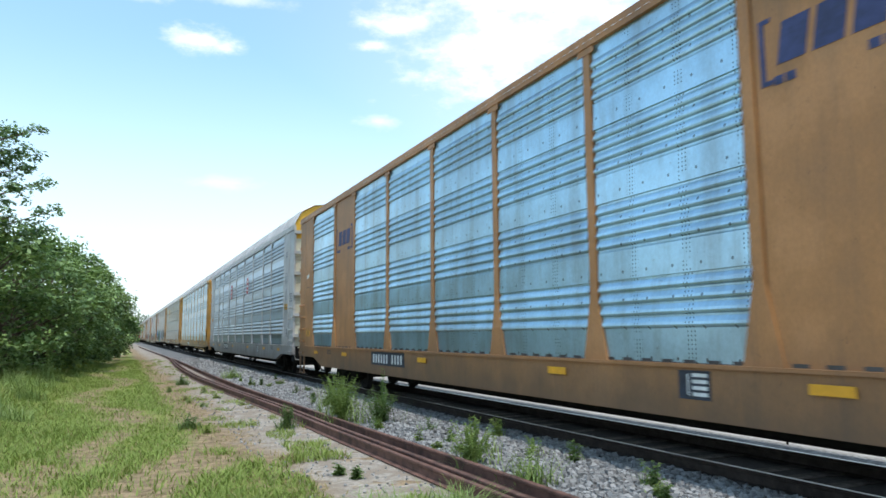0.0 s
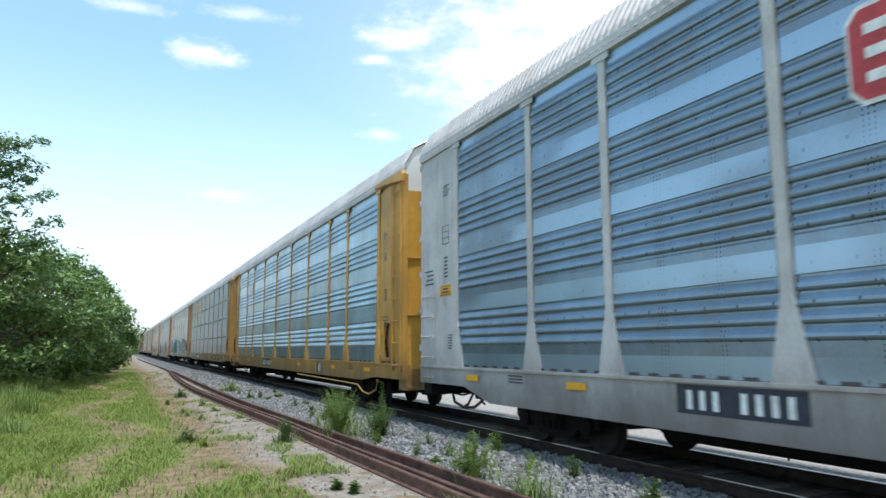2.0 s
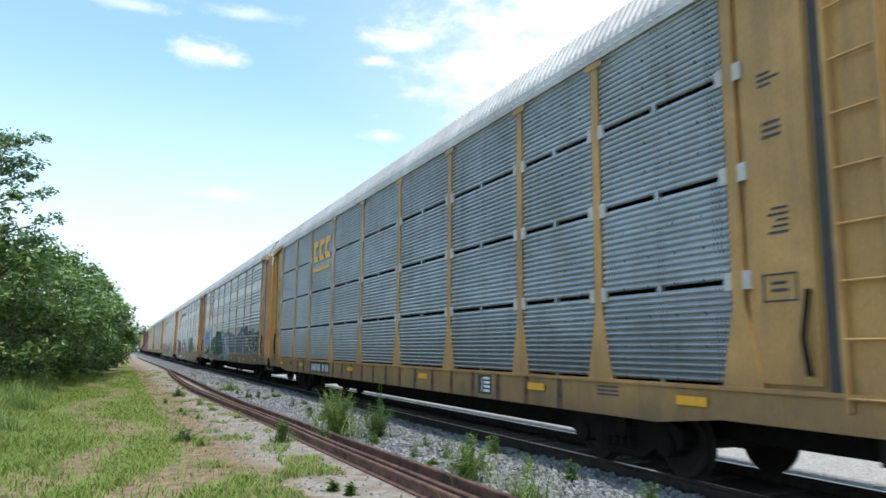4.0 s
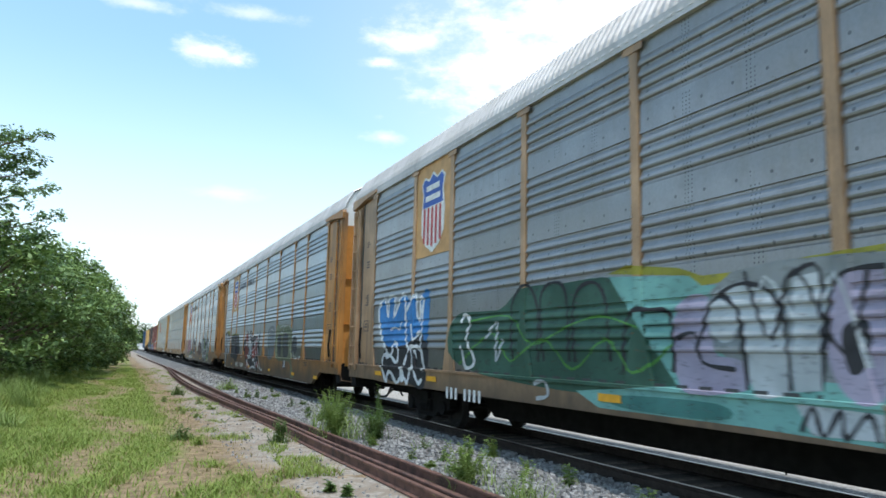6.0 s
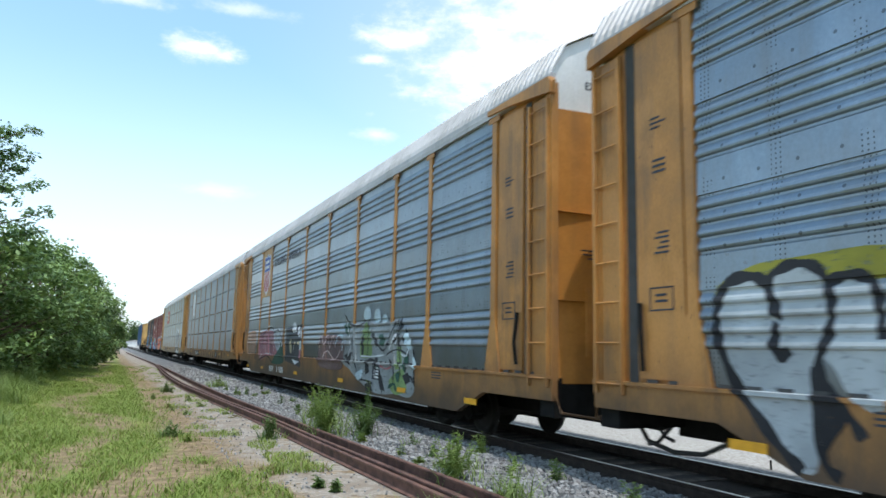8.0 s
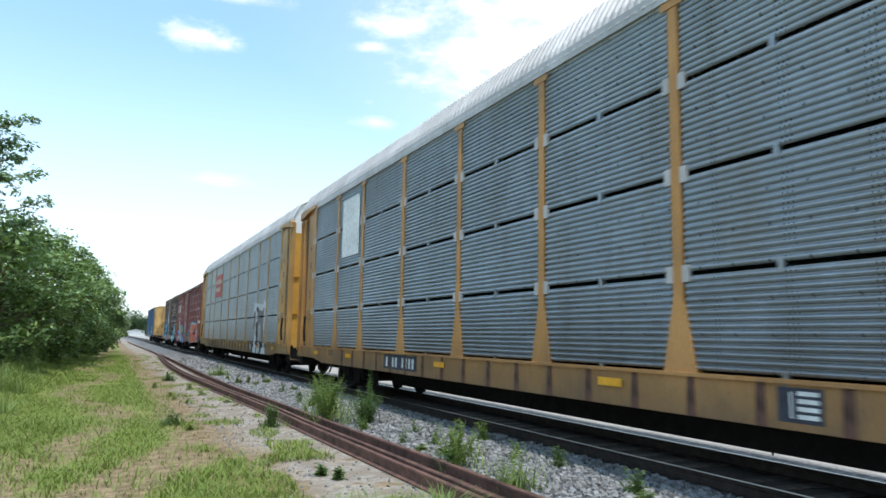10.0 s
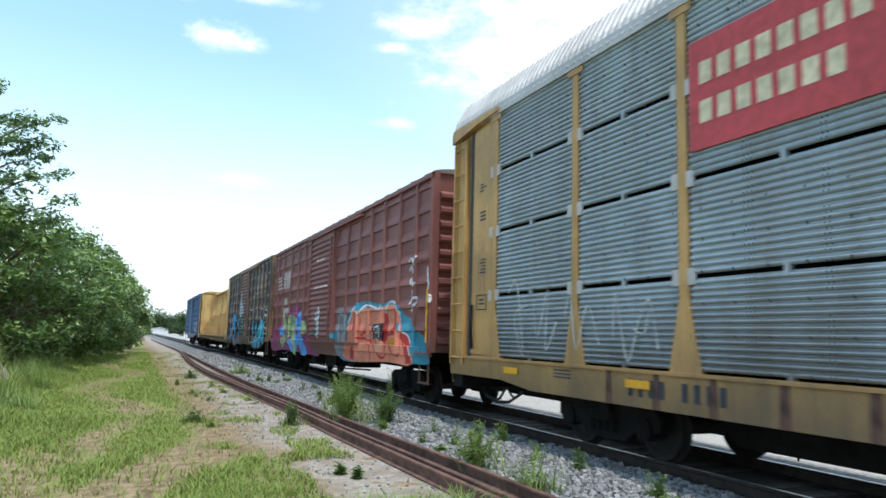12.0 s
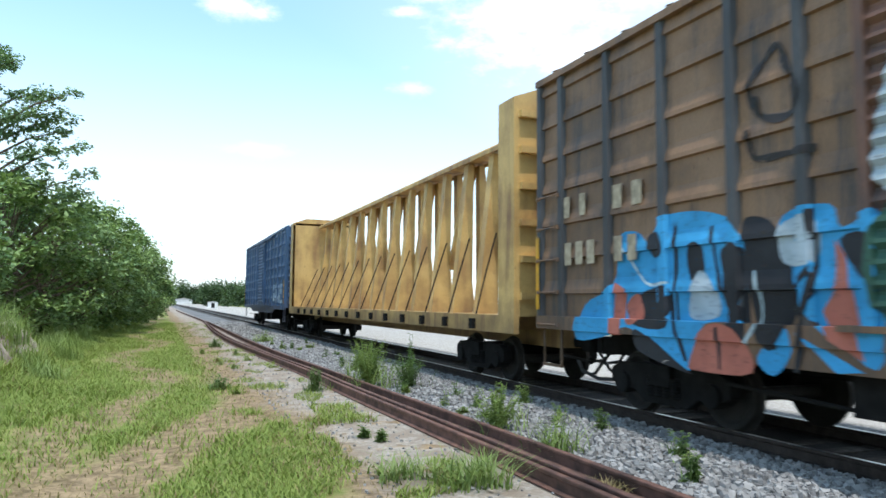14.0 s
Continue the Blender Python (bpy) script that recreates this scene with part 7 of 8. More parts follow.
art.fill("cyan", [(-3.62, 1.87), (-4.15, 2.08), (-4.52, 1.93), (-4.51, 1.42), (-4.64, 0.84), (-3.88, 0.78), (-3.61, 1.08), (-3.91, 1.41)])
art.fill("black", [(-3.91, 1.72), (-4.21, 1.79), (-4.21, 1.53), (-3.95, 1.45)])
art.fill("cyan", [(-4.74, 1.84), (-5.07, 2.04), (-5.75, 1.95), (-5.76, 1.57), (-5.37, 1.76), (-5.16, 1.43), (-5.41, 1.16), (-5.74, 1.44), (-5.79, 1.11), (-5.45, 0.83), (-4.94, 0.86), (-4.68, 1.35)])
art.fill("cyan", [(-5.43, 2.29), (-5.63, 2.45), (-5.85, 2.13), (-5.92, 1.68), (-5.57, 1.88)])
art.fill("cyan", [(-5.8, 1.94), (-6.27, 2.05), (-6.43, 1.79), (-6.25, 1.57), (-6.48, 1.45), (-6.74, 1.57), (-6.78, 1.22), (-6.47, 0.98), (-6.16, 1.13), (-5.92, 1.44)])
art.fill("black", [(-6.03, 1.79), (-6.22, 1.84), (-6.22, 1.66), (-6.05, 1.6)])
art.line("white", 0.05, [(-1.92, 1), (-1.87, 2.49), (-2.1, 2.75), (-2.54, 2.62), (-2.45, 2.1)])
art.line("white", 0.05, [(-2.71, 2.61), (-3.41, 2.65), (-3.1, 2.15), (-3.48, 2.13)])
art.line("white", 0.05, [(-3.83, 2.63), (-4.47, 2.64), (-4.43, 2.31), (-3.9, 2.41)])
art.line("white", 0.06, [(-5.33, 2.23), (-5.39, 2.57), (-5.68, 2.74), (-6.02, 2.51), (-6.11, 2.11)])
art.line("white", 0.06, [(-6.2, 2.41), (-6.44, 2.7), (-6.82, 2.79), (-7.09, 2.55), (-7.04, 2.42), (-6.43, 2.39)])
art.line("white", 0.06, [(-6.28, 2.54), (-6.67, 2.67), (-6.98, 2.61)])
art.line("white", 0.05, [(-6.58, 2.2), (-6.8, 2.42), (-7.07, 2.11)])
art.line("white", 0.05, [(-7.24, 2.53), (-7.26, 2.25), (-6.93, 2.11), (-6.65, 1.67)])
art.line("white", 0.05, [(-7.26, 2.14), (-7.54, 1.84), (-6.71, 1.73), (-6.92, 1.46)])
art.line("white", 0.05, [(-7.54, 1.77), (-7.41, 1.47), (-7.05, 1.3)])
art.line("white", 0.05, [(-1.82, 1.38), (-2.28, 1.57), (-2.19, 1.03), (-3.02, 1.05), (-4.95, 1.15)])
art.line("white", 0.03, [(-3.02, 1.57), (-3.33, 1.65), (-3.61, 1.53)])
art.line("ice", 0.05, [(-4.96, 1.85), (-5.28, 1.91)])
art.line("ice", 0.04, [(-3.02, 0.98), (-4.84, 1.11)])
art.fill("frost", [(1.46, 3.87), (1, 3.17), (0.31, 2.98), (0.38, 2.55), (1.73, 2.49), (1.75, 3.24)])
art.fill("pine", [(1.73, 2.37), (-0.08, 2.52), (-0.61, 1.77), (-0.1, 1.33), (1.69, 1.3)])
art.line("white", 0.04, [(1.57, 2.39), (0.43, 2.44), (0.69, 1.79), (-0.33, 1.98), (-0.1, 1.35)])
art.line("white", 0.04, [(-0.57, 1.77), (-0.9, 1.56), (-0.57, 1.26), (-1.02, 1.17)])
art = Mural(brown, BROWN_SIDE)
art.fill("cobalt", [(5.59, 2.4), (5.22, 2.46), (4.88, 2.27), (4.71, 2.59), (3.88, 2.56), (3.39, 2.22), (3.35, 1.15), (3.58, 1.32), (4.01, 1.24), (4.25, 0.73), (5.24, 1.2), (5.67, 1.11), (6.58, 1), (6.42, 1.5), (5.7, 1.79)])
art.fill("cobalt", [(2.87, 2.41), (2.35, 2.46), (2.19, 2.22), (1.78, 2.29), (1.83, 1.04), (2.17, 1.11), (2.51, 1.35), (2.76, 1.62), (2.88, 2.01)])
art.patch("cobalt", [(2.71, 1.25), (2.02, 0.93), (2.29, 0.9), (2.58, 1.14)])
art.fill("cobalt", [(3.2, 0.98), (2.84, 1.3), (2.77, 1.07), (2.99, 0.81)])
art.fill("black", [(5.29, 1.56), (4.89, 1.7), (4.55, 1.71), (4.56, 1.24), (5.24, 1.27)])
art.fill("black", [(4.26, 2.16), (4.03, 2.21), (3.98, 1.75), (4.2, 1.82)])
art.fill("black", [(3.72, 2.12), (3.39, 2.1), (3.33, 1.15), (3.58, 1.26), (3.67, 1.75)])
art.fill("black", [(3.34, 2.44), (2.94, 2.3), (2.74, 1.72), (2.75, 1.41), (3.05, 1.05), (3.26, 1.39), (3.39, 2.16)])
art.fill("black", [(2.25, 2.12), (1.91, 2.15), (1.81, 1.85), (2.03, 1.76)])
art.fill("black", [(5.13, 1.2), (4.39, 0.83), (4.19, 0.72), (5.13, 0.92)])
art.fill("black", [(4.96, 2.36), (4.71, 2.41), (4.64, 2.13), (4.88, 2.11)])
art.fill("coral", [(4.2, 0.85), (4.01, 1.19), (3.74, 1.31), (3.42, 1.2), (3.27, 0.81), (4.11, 0.77)])
art.patch("coral", [(2.3, 2.13), (2.2, 1.97), (2.22, 1.42), (2.01, 1.02), (2.34, 1.2), (2.45, 1.46), (2.28, 1.71)])
art.patch("coral", [(5.66, 1.81), (5.41, 1.71), (5.48, 1.11), (5.74, 1.1)])
art.fill("coral", [(5.42, 1.5), (5.17, 1.65), (5.06, 1.36), (5.3, 1.25)])
art.fill("frost", [(2.91, 2.29), (2.51, 2.37), (2.48, 1.94), (2.87, 1.93)])
art.fill("frost", [(4.08, 1.9), (3.8, 1.7), (3.76, 1.39), (4.23, 1.38)])
art.line("black", 0.06, [(4.45, 2.46), (4.43, 1.37), (4.25, 0.86)])
art.line("black", 0.05, [(3.84, 2.4), (3.79, 1.95), (3.58, 1.39)])
art.line("black", 0.07, [(2.76, 1.52), (2.64, 1.3), (2.72, 0.87)])
art.line("black", 0.05, [(3.73, 1.27), (3.72, 0.81)])
art.line("black", 0.06, [(2.49, 1.89), (2.76, 1.63), (2.98, 1.07)])
art.line("ice", 0.04, [(5.46, 2.25), (5, 1.79), (4.57, 1.78)])
art.line("ice", 0.04, [(3.25, 1.87), (3.15, 1.4), (3.35, 1.1)])
art.line("black", 0.07, [(2.54, 2.43), (2.49, 1.89), (2.64, 1.41)])
art.line("charcoal", 0.09, [(3.19, 3.58), (3.26, 3.79), (3.06, 4.03), (2.88, 4.15), (2.78, 3.94), (2.62, 3.61), (2.77, 3.39), (3.12, 3.48), (3.19, 3.7)])
art.line("charcoal", 0.08, [(3.28, 3.36), (3.21, 3.05), (2.78, 3.02), (2.45, 3.01)])
art = Mural(c9, SLOT_SIDE)
art.line("fadewhite", 0.03, [(10.95, 2.3), (10.67, 2.47), (10.45, 1.28), (10.74, 1.92), (10.29, 2.09)])
art.line("fadewhite", 0.03, [(10.12, 2.17), (10.02, 1.56), (9.71, 2.33), (9.77, 1.39), (9.46, 1.81)])
art.line("fadewhite", 0.03, [(9.24, 1.89), (9.1, 2.21), (8.95, 1.41), (8.68, 2.04), (8.42, 1.5)])
art.line("fadewhite", 0.03, [(8.11, 1.58), (8.05, 2.16), (7.82, 1.3), (7.6, 1.79), (7.39, 2.06), (7.24, 1.46)])
art.line("fadewhite", 0.03, [(7.71, 1.72), (7.5, 1.65), (7.39, 1.93)])

# ---- ground and track ----


def rise(x, y):
    """Height of the ground: flat verge, low ballast bed, sandy bank."""
    def up(v, a, b):
        t = min(1, max(0, (v - a) / (b - a)))
        return t * t * (3 - 2 * t)
    bed = 0.085 * up(x, 4.1, 5.4) * (1 - up(x, 9.3, 10.4))
    bump = 0.05 * noise.noise((x * 0.7, y * 0.4, 0)) * (1 - up(x, 1.5, 3.5)) * up(60 - abs(y), 0, 20)
    bank = 1.35 * up(-x, 2.5, 3.9) * (1 - up(abs(y - 19), 3.5, 6.5)) * (1 + 0.6 * noise.noise((x, y * 0.8, 5)) + 0.25 * noise.noise((x * 2.7, y * 2.3, 9)))
    lane = -0.03 * math.exp(-((x + 0.4) / 0.5) ** 2)
    return bed + bump + bank + (lane if abs(y) < 60 else 0)


xs = [-2500, -600, -200, -80, -40, -20] + [-12 + 0.4 * i for i in range(60)] + [12.5, 14, 17, 22, 30, 50, 100, 300, 900, 2500]
ys = [-2500, -600, -200, -80, -40, -20, -10, -5] + [-2 + 0.5 * i for i in range(104)] + [51, 53, 56, 60, 66, 74, 85, 100, 125, 160, 220, 320, 500, 900, 2500]
verts = [(x, y, rise(x, y)) for y in ys for x in xs]
k = len(xs)
faces = [(j * k + i, j * k + i + 1, (j + 1) * k + i + 1, (j + 1) * k + i) for j in range(len(ys) - 1) for i in range(k - 1)]
me = soup("ground", verts, faces)
me.shade_smooth()
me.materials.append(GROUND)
ground = tagged(new("ground", me), "grassy verge, pale crushed stone and grey track ballast", "ground", kind="structure")

RAIL = [(-0.07, 0), (0.07, 0), (0.07, 0.012), (0.012, 0.03), (0.012, 0.12), (0.036, 0.135), (0.036, 0.16), (0.028, 0.168), (-0.028, 0.168), (-0.036, 0.16), (-0.036, 0.135), (-0.012, 0.12), (-0.012, 0.03), (-0.07, 0.012)]
track = thing("railway_track", "railway track with polished rails on timber ties", "track", kind="structure")
for s in (-1, 1):
    x = TRACK_X + s * 0.753
    rail = part("rail", prism(bmesh.new(), [(x + a, RAIL_Z - 0.172 + b) for a, b in RAIL], -300, 1500, "y"), RAIL_SIDE, track)
    part("running_band", boxed((x - 0.02, x + 0.02, -300, 1500, RAIL_Z - 0.004, RAIL_Z)), STEEL, track, "polished running surface")


def rail_path(name, pts, label):
    """A loose rail swept along a smooth line."""
    line = []
    for i in range(len(pts) - 1):
        p0, p1, p2, p3 = (Vector(pts[max(0, min(len(pts) - 1, i + d))]) for d in (-1, 0, 1, 2))
        for j in range(10):
            t = j / 10
            line.append(0.5 * ((2 * p1) + (p2 - p0) * t + (2 * p0 - 5 * p1 + 4 * p2 - p3) * t * t + (3 * p1 - p0 - 3 * p2 + p3) * t ** 3))
    line.append(Vector(pts[-1]))
    bm = bmesh.new()
    rings = []
    for i, p in enumerate(line):
        d = (line[min(i + 1, len(line) - 1)] - line[max(i - 1, 0)]).normalized()
        side = Vector((d.y, -d.x))
        rings.append([bm.verts.new((p.x + side.x * a, p.y + side.y * a, b + 0.012 + rise(p.x, p.y))) for a, b in RAIL])
    for a, b in zip(rings, rings[1:]):
        for i in range(len(RAIL)):
            bm.faces.new((a[i], a[(i + 1) % len(RAIL)], b[(i + 1) % len(RAIL)], b[i]))
    bm.faces.new(rings[0])
    bm.faces.new(rings[-1])
    bmesh.ops.recalc_face_normals(bm, faces=bm.faces)
    me = mesh_of(name, bm)
    me.materials.append(RUST)
    return tagged(new(name, me), label, "rail", "rusty rails lying beside the track")


rail_path("loose_rail", [(3.7, -30.0), (3.66, -10.0), (3.62, 1.5), (3.6, 5.0), (3.52, 9.0), (3.42, 13.0), (3.36, 17.0), (3.08, 24.0), (2.86, 32.0), (2.95, 42.0), (3.3, 53.0), (3.6, 62.0), (3.55, 75.0), (3.3, 100.0), (3.1, 140.0)], "rusty steel rail lying loose on the pale stone, bent far off")
rail_path("loose_rail", [(3.86, -30.0), (3.82, -10.0), (3.78, 1.5), (3.76, 5.0), (3.69, 9.0), (3.58, 13.0), (3.52, 17.0), (3.22, 24.0), (3.02, 32.0), (3.1, 41.0), (3.42, 52.0), (3.7, 61.0)], "rusty steel rail lying against another one")
rail_path("loose_rail", [(4.4, -30.0), (4.31, -10.0), (4.22, 1.5), (4.18, 5.0), (4.1, 9.0), (3.95, 13.0), (3.84, 17.0), (3.64, 24.0), (3.6, 34.0), (3.66, 46.0), (3.74, 60.5)], "rusty steel rail lying loose beside the ballast")

# ---- plants ----


def blades(rng, spots, h0, h1, width, lean=0.5):
    """Bent grass blades of two triangles each; spots of (x, y, z, scale)."""
    verts, faces = [], []
    for x, y, z, s in spots:
        h = rng.uniform(h0, h1) * s
        a = rng.uniform(0, 6.283)
        w = width * rng.uniform(0.7, 1.3) * (0.6 + 0.4 * s)
        dx, dy = math.cos(a), math.sin(a)
        l = rng.uniform(0.1, lean) * h
        b = len(verts)
        verts += [(x - dy * w, y + dx * w, z), (x + dy * w, y - dx * w, z), (x + dx * l * 0.4 - dy * w * 0.7, y + dy * l * 0.4 + dx * w * 0.7, z + h * 0.6),
                  (x + dx * l * 0.4 + dy * w * 0.7, y + dy * l * 0.4 - dx * w * 0.7, z + h * 0.6), (x + dx * l, y + dy * l, z + h)]
        faces += [(b, b + 1, b + 3, b + 2), (b + 2, b + 3, b + 4)]
    return verts, faces


def cover_of(x, y):
    """How thickly grass stands at a place, 0 to 1, and how tall."""
    w = 0.9 * noise.noise((x * 0.8, y * 0.5, 3)) + 0.5 * noise.noise((x * 2.1, y * 1.7, 7))
    xw = x + w * 0.8
    lane = max(0, 1 - abs(xw + 0.4 - 0.7 * math.sin(0.42 * (y - 13.2))) / 0.8)
    d = 1.0 if xw < 1.3 else max(0, 1 - (xw - 1.3) / 0.6)
    d *= 1 - 0.85 * min(1, lane * 1.5)
    path = 1.8 - 0.42 * max(0, 13 - y)
    d *= min(1, max(0.06, (abs(x + w * 0.35 - path) - 0.48) / 0.5))
    if xw > 1.2 and noise.noise((x * 1.3, y * 0.9, 21)) > 0.22:
        d = max(d, 0.5 if x < 3.2 else 0)
    tall = 0.55 + 0.9 * max(0, noise.noise((x * 0.5, y * 0.35, 31))) + (1.3 * min(1, max(0, (-1.6 - x) / 1.2)) if y > 12 else 0.2)
    if x < -2.6 and rise(x, y) > 0.3:
        d *= 0.06
    return max(0, d), tall


rng = random.Random(4)
green, straw = [], []
for i in range(330000):
    t = rng.random()
    y = 5.0 + 55.0 * t ** 1.7
    x = rng.uniform(-2.0 - y * 0.16, 3.3)
    d, tall = cover_of(x, y)
    if rng.random() < d:
        (green if rng.random() < 0.93 else straw).append((x, y, rise(x, y) - 0.005, tall * (0.85 + y * 0.012)))
    elif rng.random() < 0.045 and x < 2.4:
        straw.append((x, y, rise(x, y) - 0.005, 0.5))
for name, spots, mat, label in (("grass", green, GRASS, "patchy yellow-green grass on the verge"), ("dry_grass", straw, STRAW, "dry straw-coloured grass in bare patches")):
    me = soup(name, *blades(rng, spots, 0.04, 0.15, 0.009, 1.9))
    me.materials.append(mat)
    tagged(new(name, me), label, "grass", kind="stuff")


def weed(x, y, height, spread, count, seed, mat, label, stems=0):
    """A clump of long arching blades, with leafy stems where stems asks for them."""
    r = random.Random(seed)
    verts, faces = [], []
    for i in range(count):
        a, rad = r.uniform(0, 6.283), spread * math.sqrt(r.random()) * 0.6
        bx, by = math.cos(r.uniform(0, 6.283)) * rad, math.sin(r.uniform(0, 6.283)) * rad
        h, l, w = height * r.uniform(0.45, 1.0), spread * r.uniform(0.2, 1.0), r.uniform(0.006, 0.013)
        dx, dy = math.cos(a), math.sin(a)
        b = len(verts)
        for j in range(4):
            t = j / 3
            ww = w * (1 - t * 0.9)
            px, py, pz = bx + dx * l * t * t, by + dy * l * t * t, h * (t - 0.3 * t * t * l / max(0.05, spread))
            verts += [(px - dy * ww, py + dx * ww, pz), (px + dy * ww, py - dx * ww, pz)]
        faces += [(b + 2 * j, b + 2 * j + 1, b + 2 * j + 3, b + 2 * j + 2) for j in range(3)]
    for i in range(stems):
        a, l = r.uniform(0, 6.283), spread * r.uniform(0.1, 0.5)
        h = height * r.uniform(0.7, 1.15)
        for j in range(16):
            t = (j + 1) / 16
            px, py, pz = math.cos(a) * l * t, math.sin(a) * l * t, h * t
            q, s = r.uniform(0, 6.283), r.uniform(0.04, 0.085) * (1.2 - 0.5 * t)
            ux, uy = math.cos(q) * s, math.sin(q) * s
            b = len(verts)
            verts += [(px, py, pz), (px + ux * 0.5 - uy * 0.35, py + uy * 0.5 + ux * 0.35, pz + s * 0.35), (px + ux * 1.3, py + uy * 1.3, pz + s * 0.1), (px + ux * 0.5 + uy * 0.35, py + uy * 0.5 - ux * 0.35, pz + s * 0.3)]
            faces += [(b, b + 1, b + 2, b + 3)]
        b = len(verts)
        verts += [(-0.006, 0, 0), (0.006, 0, 0), (math.cos(a) * l + 0.003, math.sin(a) * l, h), (math.cos(a) * l - 0.003, math.sin(a) * l, h)]
        faces += [(b, b + 1, b + 2, b + 3)]
    me = soup("weed_clump", verts, faces)
    me.materials.append(mat)
    ob = tagged(new("weed_clump", me), label, "weed", "weeds beside the rails")
    ob.location = (x, y, rise(x, y) - 0.01)
    return ob


TALL, LEAFY = "tall bright green weed clump growing by the rails", "small dark leafy weed on the pale stone"
weed(4.15, 14.2, 0.8, 0.95, 90, 1, WEED, TALL, 60)
weed(4.45, 15.6, 0.85, 0.9, 80, 2, WEED, TALL, 50)
weed(4.75, 13.6, 0.6, 0.75, 40, 3, WEED_DARK, TALL, 44)
weed(5.1, 14.6, 0.95, 0.25, 20, 4, WEED_DARK, "dark spindly weed stalk beside the ballast", 7)
weed(4.42, 8.9, 0.55, 0.75, 45, 5, WEED, TALL, 22)
weed(4.75, 9.5, 0.5, 0.5, 50, 6, WEED, TALL, 14)
weed(4.42, 7.35, 0.55, 0.5, 110, 7, WEED, TALL, 4)
weed(4.3, 31.2, 0.55, 0.7, 200, 8, WEED, TALL, 6)
weed(2.15, 28.6, 0.4, 0.4, 120, 9, WEED_DARK, LEAFY, 8)
weed(2.98, 14.1, 0.42, 0.35, 60, 10, WEED_DARK, LEAFY, 14)
weed(2.62, 9.2, 0.14, 0.14, 14, 11, WEED_DARK, LEAFY, 5)
weed(2.75, 8.85, 0.16, 0.12, 10, 12, WEED_DARK, LEAFY, 5)
weed(5.75, 10.6, 0.35, 0.2, 26, 13, WEED, "small pale weed growing in the ballast", 7)
weed(2.95, 6.5, 0.42, 0.6, 260, 14, WEED, "arching bright green grass tuft by the rails", 0)
weed(2.4, 7.0, 0.3, 0.5, 160, 15, WEED, "arching bright green grass tuft by the rails", 0)
weed(4.85, 5.6, 0.34, 0.16, 24, 16, WEED_DARK, LEAFY, 6)
weed(1.25, 15.0, 0.28, 0.4, 120, 17, WEED_DARK, "dark green tuft in the verge", 6)
weed(4.0, 5.7, 0.2, 0.3, 140, 18, STRAW, "dry straw tuft lying against the rail", 0)
for i in range(22):
    weed(-2.1 - 0.33 * (i % 6) - 0.03 * i, 17.5 + 0.85 * i, 0.7 + 0.16 * (i % 4), 0.75, 130, 30 + i, WEED, "tall pale reed-like grass before the bushes", 0)


rng = random.Random(77)
for i in range(26):
    yy = rng.uniform(5.2, 30)
    xx = rng.uniform(4.25, 5.6)
    weed(xx, yy, rng.uniform(0.12, 0.32), rng.uniform(0.12, 0.25), rng.randint(8, 26), 200 + i, (WEED, WEED_DARK)[i % 2], "small weed sprouting between the ballast stones", rng.randint(2, 5))
for i in range(16):
    yy = rng.uniform(6.2, 26)
    xx = rng.uniform(1.3, 3.3)
    weed(xx, yy, rng.uniform(0.1, 0.24), rng.uniform(0.15, 0.35), rng.randint(20, 60), 240 + i, (GRASS, WEED, STRAW)[i % 3], "low tuft of grass on the pale stone", rng.randint(0, 2))


def crown(rng, clumps, leaf, per, spread, flat=0.8):
    """Leaves as folded diamonds, scattered round clump centres."""
    verts, faces = [], []
    for cx, cy, cz, r in clumps:
        for i in range(per):
            v = Vector((rng.gauss(0, 1), rng.gauss(0, 1), rng.gauss(0, 1) * flat))
            v = v.normalized() * r * (0.45 + 0.65 * rng.random())
            p = Vector((cx, cy, cz)) + v
            d = Vector((rng.uniform(-1, 1), rng.uniform(-1, 1), rng.uniform(-0.65, 0.2))).normalized()
            u = d.cross(Vector((rng.uniform(-0.7, 0.7), rng.uniform(-0.7, 0.7), 1.0))).normalized()
            s = leaf * rng.uniform(0.6, 1.35)
            b = len(verts)
            verts += [tuple(p), tuple(p + d * s * 0.5 + u * s * 0.28), tuple(p + d * s), tuple(p + d * s * 0.5 - u * s * 0.28)]
            faces += [(b, b + 1, b + 2, b + 3)]
    return verts, faces


